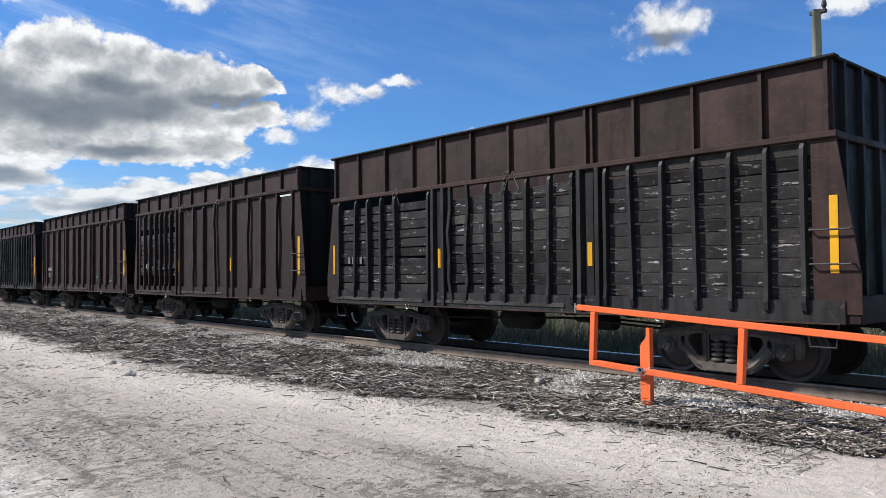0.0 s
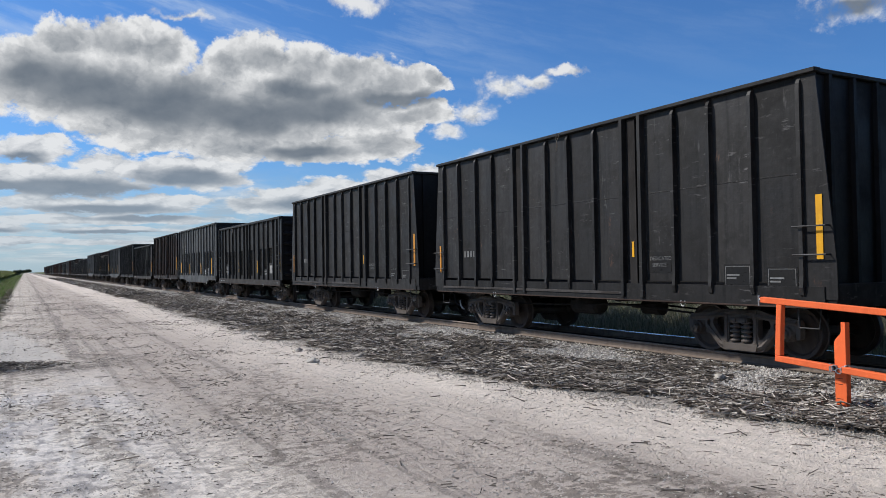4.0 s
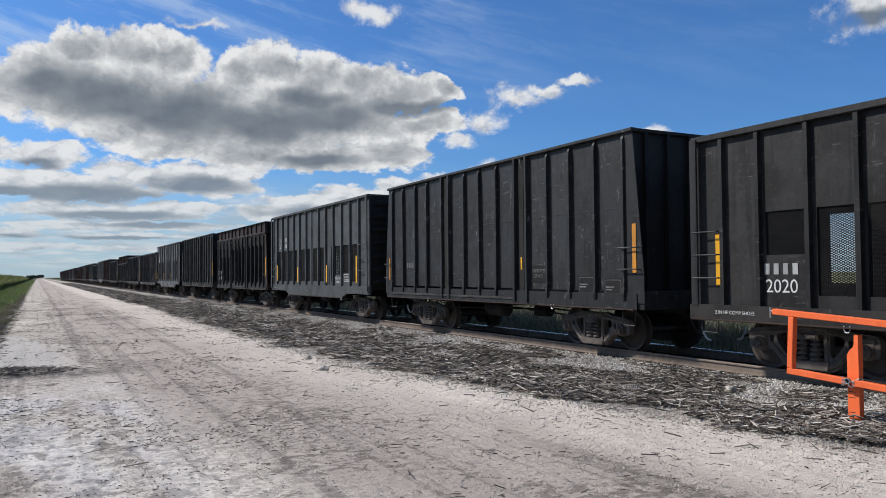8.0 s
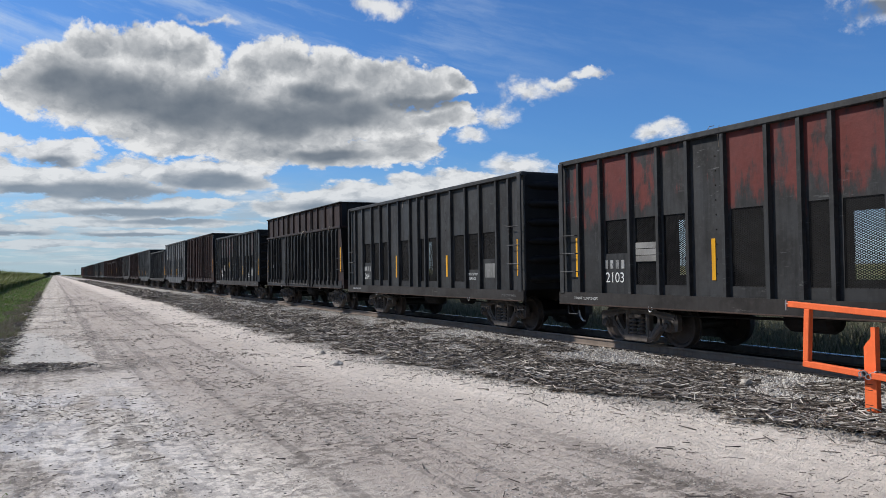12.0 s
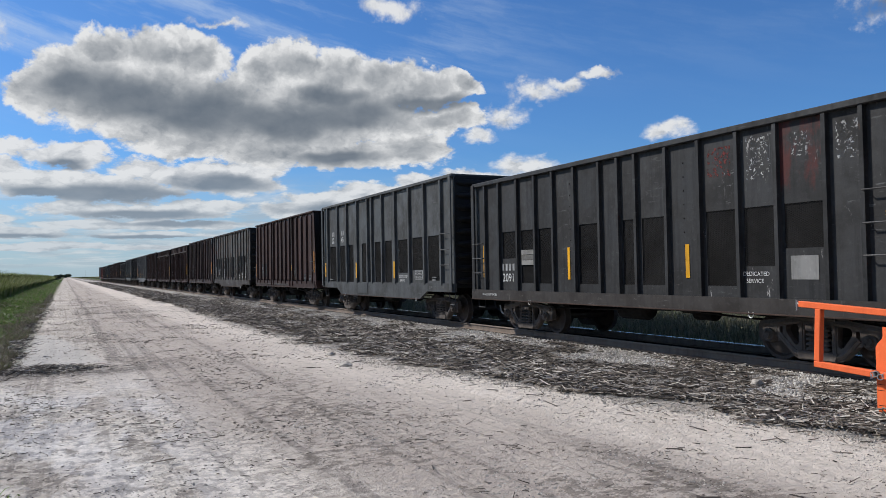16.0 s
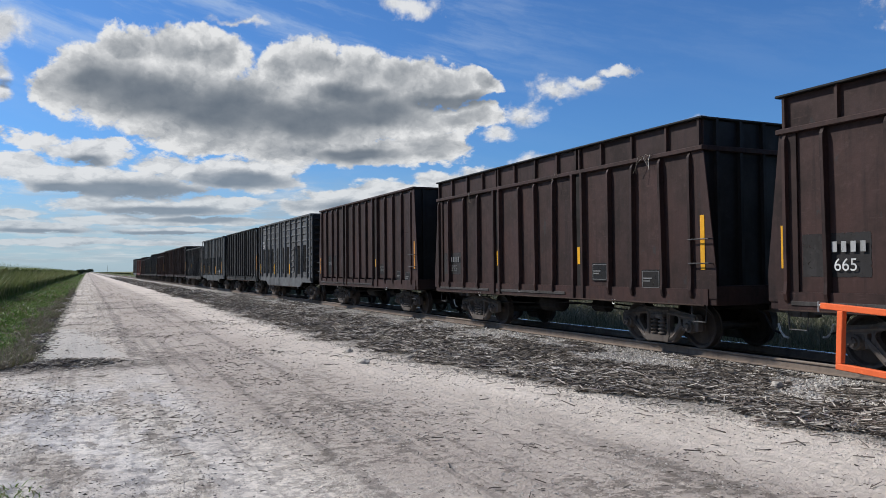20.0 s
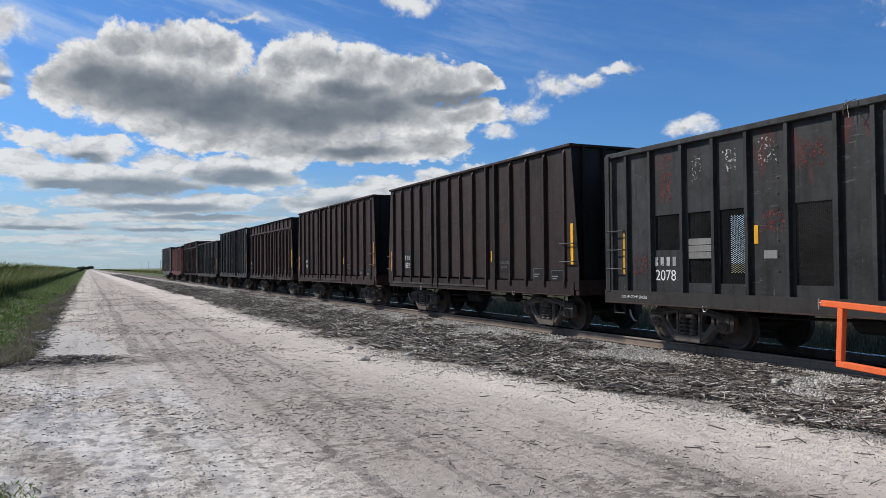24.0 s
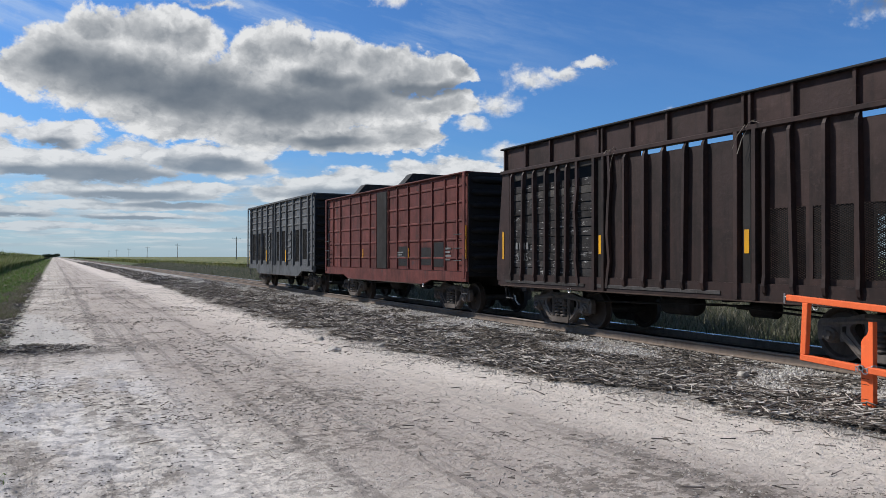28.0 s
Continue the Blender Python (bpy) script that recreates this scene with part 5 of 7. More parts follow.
def add_truck(wagon, y):
    bolster = part("truck", shape("bolster", UNDERFRAME, lambda: joined(block(-1.0, 1.0, -0.20, 0.20, 0.45, 0.66), block(-0.25, 0.25, -0.25, 0.25, 0.66, 0.80))), wagon, (0, y, 0))
    frame_me = shape("side_frame", TRUCK_IRON, side_frame_shape)
    spring = shape("spring", TRUCK_IRON, spring_shape, True)
    cap = shape("bearing", TRUCK_IRON, lambda: joined(
        lathe([(-0.155, 0.02), (-0.15, 0.070), (-0.105, 0.078), (-0.10, 0.112), (-0.04, 0.122), (-0.03, 0.135), (0.08, 0.135)], "x", 16),
        block(-0.05, 0.07, -0.14, 0.14, 0.045, 0.125),
        *[block(-0.172, -0.150, 0.052 * math.cos(a) - 0.013, 0.052 * math.cos(a) + 0.013, 0.052 * math.sin(a) - 0.013, 0.052 * math.sin(a) + 0.013) for a in (1.57, 3.67, 5.76)]))
    beam = shape("bolster_end", TRUCK_IRON, lambda: joined(block(-0.10, 0.06, -0.19, 0.19, 0.575, 0.655), block(-0.115, -0.10, -0.16, -0.05, 0.59, 0.64), block(-0.115, -0.10, 0.05, 0.16, 0.59, 0.64)))
    wheels = shape("wheelset", WHEEL_STEEL, wheelset_shape, False)
    for s in (-1, 1):
        part("side_frame", frame_me, bolster, (s * 1.02, 0, 0))
        for k in (-0.115, 0.115):
            part("spring", spring, bolster, (s * 1.06, k, 0.24))
        part("bolster_end", beam, bolster, (s * 1.04, 0, 0), (0, 0, 0 if s < 0 else 180))
        for a in (-0.925, 0.925):
            part("bearing_cap", cap, bolster, (s * 1.04, a, 0.445), (0, 0, 0 if s < 0 else 180))
    for a in (-0.925, 0.925):
        WHEELS.append((part("wheelset", wheels, bolster, (0, a, 0.44)), a))
    return bolster


WHEELS = []


def add_running_gear(wagon, L, style):
    y0, y1 = -L / 2, L / 2
    add_truck(wagon, y0 + 1.93)
    add_truck(wagon, y1 - 1.93)
    box_part("center_sill", UNDERFRAME, wagon, -0.30, 0.30, y0 - 0.05, y1 + 0.05, 0.80, 1.08)
    box_part("floor", UNDERFRAME, wagon, -SKIN + 0.02, SKIN - 0.02, y0 + 0.05, y1 - 0.05, 1.10, 1.18)
    for k in range(5):
        y = y0 + 3.4 + k * (L - 6.8) / 4
        box_part("crossbearer", UNDERFRAME, wagon, -1.42, 1.42, y - 0.07, y + 0.07, 0.86, 1.09)
    tank = shape("reservoir", UNDERFRAME, lambda: lathe([(-0.50, 0.06), (-0.46, 0.17), (-0.38, 0.22), (0.38, 0.22), (0.46, 0.17), (0.50, 0.06)], "y", 16))
    part("brake_reservoir", tank, wagon, (-0.75, 0.4, 0.72))
    part("brake_cylinder", shape("cylinder", UNDERFRAME, lambda: lathe([(-0.3, 0.1), (-0.28, 0.16), (0.2, 0.16), (0.25, 0.05), (0.6, 0.035)], "y", 14)), wagon, (-0.55, -1.4, 0.72))
    for x, z in ((-0.95, 0.66), (0.2, 0.60)):
        part("brake_rod", shape(("rod", round(L, 1)), UNDERFRAME, lambda: bar([(0, -L / 2 + 3.1, 0.02), (0, -0.8, 0.12), (0, 0.8, 0.05), (0, L / 2 - 3.1, 0.0)], 0.022, 6)), wagon, (x, 0, z))
    knuckle = shape("coupler", TRUCK_IRON, lambda: joined(block(-0.07, 0.07, -0.62, 0.1, -0.08, 0.08), prism([(-0.15, -0.80), (0.02, -0.84), (0.05, -0.70), (0.16, -0.74), (0.17, -0.58), (0.07, -0.52), (-0.13, -0.54)], "z", -0.14, 0.14)))
    hose = shape("air_hose", UNDERFRAME, lambda: bar([(0, 0, 0), (0, -0.16, -0.05), (0, -0.26, -0.22), (0.02, -0.36, -0.36), (0.05, -0.50, -0.40)], 0.024, 6))
    fitting = shape("glad_hand", PALE_STEEL, lambda: bar([(0, 0, 0.10), (0.0, -0.05, -0.05), (0.02, -0.12, -0.14), (0.03, -0.20, -0.15)], 0.022, 6))
    step = shape("step", GRABIRON, lambda: bar([(0, -0.20, 0.0), (0, -0.17, -0.34), (0, 0.17, -0.34), (0, 0.20, 0.0)], 0.018, 6))
    for s in (-1, 1):
        turn = (0, 0, 0 if s < 0 else 180)
        part("coupler", knuckle, wagon, (0, s * (L / 2 + 0.02), 0.84), turn)
        pipe = part("air_hose", hose, wagon, (-0.35 * -s, s * (L / 2 + 0.02), 0.80), turn)
        part("glad_hand", fitting, pipe, (0.05, -0.44, -0.33), label="pale hose coupling")
        for x in (-1.50, 1.50):
            part("stirrup_step", step, wagon, (x, s * (L / 2 - 0.30), SILL + 0.02))


def add_marks(wagon, L, v, z, word, material, size=0.20, x=SKIN + 0.018):
    """A stencilled word; v counts from the leading end to where it starts."""
    part("stencil", lettering(word, size, material), wagon, (-x, v - L / 2, z))


def add_bars(wagon, L, v, z, count, material, size=0.20, x=SKIN + 0.018, split=None):
    """Initials as plain upright bars."""
    me = shape(("bar", size), FADED_STENCIL if material is STENCIL else material, lambda: chamfered(0.006, size * 0.40, size * 0.74, 0.002))
    for k in range(count):
        shift = split if split and k >= count // 2 else 0.0
        part("initial_bar", me, wagon, (-x, v - L / 2 - k * size * 0.72 - shift - size * 0.23, z + size * 0.39))


def add_lines(wagon, L, v, z, widths, material, size=0.05, x=SKIN + 0.018):
    """Small print as plain lines."""
    for k, wide in enumerate(widths):
        me = shape(("line", size, wide), material, lambda: chamfered(0.005, wide, size * 0.7, 0.001))
        part("print_line", me, wagon, (-x, v - L / 2 - wide / 2, z - k * size * 1.35))


def add_tape(wagon, L, v, z0, z1, material=YELLOW, wide=0.10, x=HALF + 0.006):
    box_part("reflector_tape", material, wagon, -x - 0.003, -x + 0.003, v - L / 2 - wide / 2, v - L / 2 + wide / 2, z0, z1, 0.001)


def add_grabs(wagon, L, v0, v1, heights):
    me = shape(("grab", round(v1 - v0, 2)), GRABIRON, lambda: bar([(0.09, (v0 - v1) / 2, 0), (0, (v0 - v1) / 2 + 0.01, 0), (0, (v1 - v0) / 2 - 0.01, 0), (0.09, (v1 - v0) / 2, 0)], 0.014, 6))
    for z in heights:
        part("grab_iron", me, wagon, (-HALF - 0.06, (v0 + v1) / 2 - L / 2, z))


def add_posts(wagon, L, vs, low, high, material, wide=0.085, deep=0.085, x=SKIN, bend=None, chance=0.0, curved=False):
    r = random.Random(int(L * 100) + len(vs))
    for v in vs:
        lean = r.uniform(-1.6, 1.6) if chance and r.random() < chance else 0.0
        if bend and r.random() < bend:
            knees = [(0.0 if k in (0, 5) else r.uniform(-0.035, 0.01), 0.0 if k == 5 else r.gauss(0, 0.035), (k / 5 - 0.5) * (high - low)) for k in range(6)]
            part("post", mesh_of("post", *bar(knees, wide * 0.62, 4), material), wagon, (-x - deep * 0.45, v - L / 2, (low + high) / 2), label="bent post")
            continue
        form = curved_post_shape if curved else post_shape
        me = shape(("post", curved, deep, wide, round(high - low, 2)), material, lambda: form(deep, wide, round(high - low, 2)))
        part("post", me, wagon, (-x, v - L / 2, (low + high) / 2), (lean, 0, 0) if lean else None)


def add_panels(wagon, L, edges, low, high, material, holes=(), x=SKIN, far=True, name="side_panel"):
    """Sheets between edges, on both sides of the wagon, with screens in their openings."""
    edges = sorted(edges)
    for a, b in zip(edges, edges[1:]):
        inside = tuple((round(max(h[0], a) - a, 2), round(min(h[1], b) - a, 2), h[2], h[3]) for h in holes if h[0] < b - 0.05 and h[1] > a + 0.05)
        wide = round(b - a, 2)
        me = shape(("panel", wide, low, high, inside), material, lambda: panel_shape(wide, low, high, inside))
        y = (a + b) / 2 - L / 2
        part(name, me, wagon, (-x, y, 0))
        if far is True:
            part(name, me, wagon, (x, y, 0))
        for p, q, z0, z1 in inside:
            net = shape(("screen", round(q - p, 2), round(z1 - z0, 2)), NEAR_BLACK, lambda: lattice(round(q - p, 2), round(z1 - z0, 2)))
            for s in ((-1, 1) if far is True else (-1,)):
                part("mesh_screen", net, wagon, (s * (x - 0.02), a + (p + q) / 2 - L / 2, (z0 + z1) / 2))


def add_far_screens(wagon, L, low, high, middle=False):
    """The side away from the road: plain sheets with a few open windows."""
    last = round(min(11.35, L - 1.0), 2)
    edges = (0.04, 3.36, 4.06, last, round(last + 0.7, 2), round(L - 0.04, 2))
    holes = ((3.42, 4.0, 1.42, 2.75), (round(last + 0.06, 2), round(last + 0.64, 2), 1.42, 2.75))
    if middle:
        edges = (*edges[:3], 6.66, 7.54, *edges[3:])
        holes += ((6.74, 7.46, 1.34, 2.64),)
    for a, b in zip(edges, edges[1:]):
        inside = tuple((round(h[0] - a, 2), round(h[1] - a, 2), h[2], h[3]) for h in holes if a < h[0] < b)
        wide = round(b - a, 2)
        me = shape(("panel", wide, low, high, inside), NEAR_BLACK, lambda: panel_shape(wide, low, high, inside))
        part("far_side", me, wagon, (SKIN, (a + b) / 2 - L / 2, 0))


def add_far_wall(wagon, L, low, high, material):
    box_part("far_side", material, wagon, SKIN - 0.012, SKIN + 0.012, -L / 2 + 0.1, L / 2 - 0.1, low, high, 0.004)
    for k in range(8):
        y = -L / 2 + 0.6 + k * (L - 1.2) / 7
        me = shape(("post", 0.085, 0.085, round(high - low, 2)), material, lambda: post_shape(0.085, 0.085, round(high - low, 2)))
        part("post", me, wagon, (SKIN + 0.012, y, (low + high) / 2), (0, 0, 180))


def add_ribbed_ends(wagon, L, low, high, material, count=7):
    """Pressed steel ends with bulging level ribs, their shade put into the dark colour."""
    skin = SHADE_SOOT
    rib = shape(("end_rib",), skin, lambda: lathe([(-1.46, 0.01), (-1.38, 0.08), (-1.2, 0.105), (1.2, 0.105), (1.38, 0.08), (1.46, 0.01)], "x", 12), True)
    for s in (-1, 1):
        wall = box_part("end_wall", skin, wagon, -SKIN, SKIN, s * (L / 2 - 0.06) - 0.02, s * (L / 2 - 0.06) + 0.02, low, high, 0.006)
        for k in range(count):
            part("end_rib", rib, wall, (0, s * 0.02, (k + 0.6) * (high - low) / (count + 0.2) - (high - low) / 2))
    for s in (-1, 1):
        for x in (-1, 1):
            box_part("corner_post", material, wagon, x * HALF - 0.06, x * HALF + 0.02 * x, s * (L / 2 - 0.11) - 0.07, s * (L / 2 - 0.11) + 0.09, low - 0.05, high, 0.01)


def add_post_ends(wagon, L, low, high, material, e=None):
    """Plain ends stiffened by uprights, and the tapered gussets at the sides' ends."""
    # end walls and uprights carry their shade in the colour
    skin = SHADE_SOOT
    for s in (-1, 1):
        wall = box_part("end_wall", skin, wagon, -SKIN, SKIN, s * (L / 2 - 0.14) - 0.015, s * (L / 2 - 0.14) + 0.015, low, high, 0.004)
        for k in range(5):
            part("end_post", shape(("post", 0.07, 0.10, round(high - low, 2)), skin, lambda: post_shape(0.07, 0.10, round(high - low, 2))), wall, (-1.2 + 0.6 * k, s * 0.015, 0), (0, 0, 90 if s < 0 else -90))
        if e:
            box_part("end_rail", material, wagon, -HALF, HALF, s * (L / 2 - 0.09) - 0.05, s * (L / 2 - 0.09) + 0.05, e - 0.05, e + 0.05)
        top = e or high
        line = [(-0.36, low), (0.24, low), (0.24, low + 0.5), (-0.04, top), (-0.36, top)]
        line = [(s * p, q) for p, q in line]
        gusset = shape(("gusset", round(top, 2), low, s), material, lambda: prism(line if s > 0 else line[::-1], "x", -0.012, 0.012))
        for x in (-1, 1):
            part("end_gusset", gusset, wagon, (x * (SKIN + 0.04), s * (L / 2 - 0.02), 0))
        box_part("end_sill", material, wagon, -HALF + 0.05, HALF - 0.05, s * (L / 2 + 0.10) - 0.10, s * (L / 2 + 0.10) + 0.10, SILL, SILL + 0.36, 0.01)


def add_sill(wagon, L, material, low=SILL, high=1.24, belly=None, x=HALF):
    """Side sills, straight or with a deeper belly between the trucks."""
    a, b = -L / 2 - 0.02, L / 2 + 0.02
    if belly:
        deep, start = belly
        line = [(a, high), (a, low), (a + start, low), (a + start + 0.55, deep), (b - start - 0.55, deep), (b - start, low), (b, low), (b, high)]
    else:
        line = [(a, low), (b, low), (b, high), (a, high)]
    me = shape(("sill", round(L, 2), low, high, belly), material, lambda: prism(line, "x", -0.04, 0.04))
    for s in (-1, 1):
        part("side_sill", me, wagon, (s * (x - 0.05), 0, 0))
    lip = low if not belly else belly[0]
    start = 0.05 if not belly else belly[1] + 0.6
    box_part("sill_flange", RUST_SILL, wagon, -x - 0.035, -x + 0.0, a + start, b - start, lip - 0.012, lip + 0.014, 0.004)
    ring = shape(("rope_ring",), PALE_STEEL, lambda: bar([(0, -0.045, 0.03), (0, -0.05, -0.02), (0, -0.028, -0.06), (0, 0.0, -0.072), (0, 0.028, -0.06), (0, 0.05, -0.02), (0, 0.045, 0.03)], 0.010, 6))
    for y in (a + 2.75, b - 3.0):
        part("rope_ring", ring, wagon, (-x - 0.012, y, lip), label="bare steel rope ring")


def add_chord(wagon, L, top, material, deep=0.10, e=False):
    for s in (-1, 1):
        box_part("top_chord", material, wagon, s * (HALF + 0.03), s * (SKIN - 0.05), -L / 2 + 0.02, L / 2 - 0.02, top - deep, top, 0.015)
        if not e:
            box_part("end_chord", material, wagon, -HALF + 0.1, HALF - 0.1, s * (L / 2 - 0.10) - 0.05, s * (L / 2 - 0.10) + 0.05, top - deep, top, 0.015)


def caught_stalks(wagon, L, v, z, count, seed):
    """Cane caught on a top edge."""
    r = random.Random(seed)
    pieces = []
    for k in range(count):
        a, b = r.uniform(-0.5, 0.5), r.uniform(-0.25, 0.9)
        p = Vector((r.uniform(-0.05, 0.05), r.uniform(-0.12, 0.12) * count ** 0.5 * 0.6, r.uniform(-0.02, 0.05)))
        d = Vector((r.uniform(-0.25, 0.1), a * 0.8, b * 0.22 - 0.05 if count > 8 else -abs(b)))
        d *= 1.0 if count > 8 else 0.55
        pieces.append(bar([p, p + d * 0.5 + Vector((-0.03, 0, 0.02)), p + d], 0.010 if count > 8 else 0.006, 4))
    tagged(part("cane_tangle", mesh_of("cane_tangle", *joined(*pieces), STALK), wagon, (-HALF - 0.03, v - L / 2, z)), kind="stuff")


def rivet_row(wagon, L, v, z, count, pitch):
    """One seam of small rivet heads."""
    def heads():
        out = []
        for k in range(count):
            vs, fs = lathe([(-0.012, 0.006), (-0.008, 0.014), (0, 0.016)], "x", 6)
            out.append(([(p, q, r + k * pitch) for p, q, r in vs], fs))
        return joined(*out)
    tagged(part("rivet_seam", shape(("rivets", count, pitch), UNDERFRAME, heads), wagon, (-SKIN - 0.012, v - L / 2, z)), kind="stuff")


def start_wagon(label):
    WAGONS.append(tagged(new("freight_wagon"), label, "freight wagon", "wagons of the cane train"))
    return WAGONS[-1]


WAGONS = []


def board_rim():
    """A thin painted outline round a stencil board."""
    a, b, t = 0.25, 0.17, 0.010
    return joined(block(-0.001, 0.001, -a, a, b - t, b), block(-0.001, 0.001, -a, a, -b, t - b), block(-0.001, 0.001, -a, t - a, t - b, b - t), block(-0.001, 0.001, a - t, a, t - b, b - t))


def small_print(wagon, L, r, x=SKIN + 0.018, boards=((1.6, 1.35), (0.75, 1.30))):
    for v, z in boards:
        box_part("stencil_board", BLACK_BOARD, wagon, -x - 0.002, -x + 0.004, v - L / 2 - 0.30, v - L / 2 + 0.26, z - 0.16, z + 0.24, 0.001)
        rim = shape(("board_rim",), STENCIL_DIM, board_rim)
        part("board_outline", rim, wagon, (-x - 0.004, v - L / 2 - 0.02, z + 0.04))
        add_lines(wagon, L, v + 0.2, z + 0.06, (0.26, 0.2), STENCIL_DIM, 0.04, x + 0.006)


def plain_wagon(seed, paint, number, label, initials=STENCIL_DIM):
    """Tall open wagon of upright sheets, with doubled posts where the old doors were."""
    L, top, r = 11.95, 4.53, random.Random(seed)
    wagon = start_wagon(label)
    add_running_gear(wagon, L, "plain")
    k = L / 12.15
    singles = [v * k for v in (0.34, 1.25, 2.13, 2.98, 5.22, 6.09, 6.92, 9.23, 10.04, 10.95, 11.80)]
    doubles = [v * k for v in (3.82, 4.34, 7.80, 8.22)]
    edges = sorted(singles + doubles)
    low = 1.22
    add_panels(wagon, L, edges, low + 0.075, top - 0.06, paint, far=False)
    for a, b in zip(edges, edges[1:]):
        if b - a > 0.6:
            seam = shape(("weld_seam", round(b - a, 2)), paint, lambda: chamfered(0.007, round(b - a, 2) - 0.12, 0.022, 0.003))
            part("weld_seam", seam, wagon, (-SKIN - 0.013, (a + b) / 2 - L / 2, 2.96 + r.uniform(-0.012, 0.012)))
    add_posts(wagon, L, singles, low - 0.16, top - 0.08, paint, wide=0.095, deep=0.10, chance=0.25, curved=True)
    add_posts(wagon, L, doubles, low - 0.24, top - 0.06, paint, wide=0.11, deep=0.115, chance=0.3)
    # dark strips stand in for the shaded slots between doubled posts
    for a, b in ((3.82, 4.34), (7.80, 8.22)):
        mid = (a + b) / 2 * k
        box_part("door_track", UNDERFRAME, wagon, -SKIN - 0.05, -SKIN - 0.018, mid - L / 2 - 0.10, mid - L / 2 + 0.10, low, top - 0.10, 0.004)
    add_far_wall(wagon, L, low, top - 0.06, paint)
    add_post_ends(wagon, L, 1.05, top - 0.05, paint)
    add_chord(wagon, L, top, paint, 0.075)
    add_sill(wagon, L, paint, SILL, 1.24)
    for s in (-1, 1):
        box_part("sill_ledge", SILL_GREY, wagon, s * (HALF + 0.01), s * (HALF - 0.08), -L / 2 + 4.3, L / 2 - 0.3, 1.02, 1.075, 0.006)
    add_grabs(wagon, L, -0.12, 0.46, (1.72, 2.15))
    add_grabs(wagon, L, L - 0.40, L + 0.14, (1.55, 2.0))
    add_tape(wagon, L, 0.04, 1.65, 2.62, AMBER if r.random() < 0.6 else YELLOW, 0.11, SKIN + 0.06)
    add_tape(wagon, L, L - 0.12, 1.45, 2.2, AMBER, 0.08, SKIN + 0.06)
    add_tape(wagon, L, 4.08 * k, 1.75, 2.05, YELLOW, 0.06, SKIN + 0.055)
    board = 10.75 * k
    if paint in (STEEL_BROWN, STEEL_DARKBROWN):
        low_board, high_board = r.choice(((1.42, 2.30), (1.40, 2.16), (1.46, 2.20)))
        for a, b in ((9.26, 10.00), (10.08, 10.90)):
            box_part("stencil_board", BLACK_BOARD, wagon, -SKIN - 0.0165, -SKIN - 0.0125, a * k - L / 2, b * k - L / 2, low_board, high_board, 0.001)
    add_bars(wagon, L, board, 1.85, 4, initials, 0.22)
    if number:
        add_marks(wagon, L, board - 0.02, 1.58, number, initials, 0.27)
    box_part("stencil_board", BLACK_BOARD, wagon, -SKIN - 0.018, -SKIN - 0.014, 3.42 * k - L / 2 - 0.30, 3.42 * k - L / 2 + 0.28, 1.44, 1.84, 0.001)
    add_marks(wagon, L, 3.66 * k, 1.68, "DEDICATED", STENCIL_DIM, 0.10, SKIN + 0.022)
    add_marks(wagon, L, 3.60 * k, 1.56, "SERVICE", STENCIL_DIM, 0.10, SKIN + 0.022)
    small_print(wagon, L, r)
    if r.random() < 0.6:
        caught_stalks(wagon, L, r.uniform(3, 9), top, r.randint(2, 5), seed)
    return wagon, L


MANY_POSTS = (0.48, 0.99, 1.52, 2.08, 2.64, 3.21, 3.70, 4.40, 4.93, 5.47, 6.01, 6.51, 7.06, 7.55, 8.24, 9.37, 9.89, 10.38, 10.90, 11.58)
FEW_POSTS = (0.39, 1.20, 2.09, 2.89, 5.09, 5.92, 6.71, 9.06, 9.98, 11.02, 11.75)
CLOSE_POSTS = (0.5, 1.0, 1.5, 2.03, 2.57, 3.16, 3.66, 4.98, 5.46, 6.02, 6.52, 7.10, 7.60, 8.70, 9.08, 9.45, 9.9, 10.38, 10.9, 11.4)
RAISED_POSTS = (1.05, 2.10, 3.15, 4.92, 5.92, 6.95, 8.78, 9.76, 10.80)


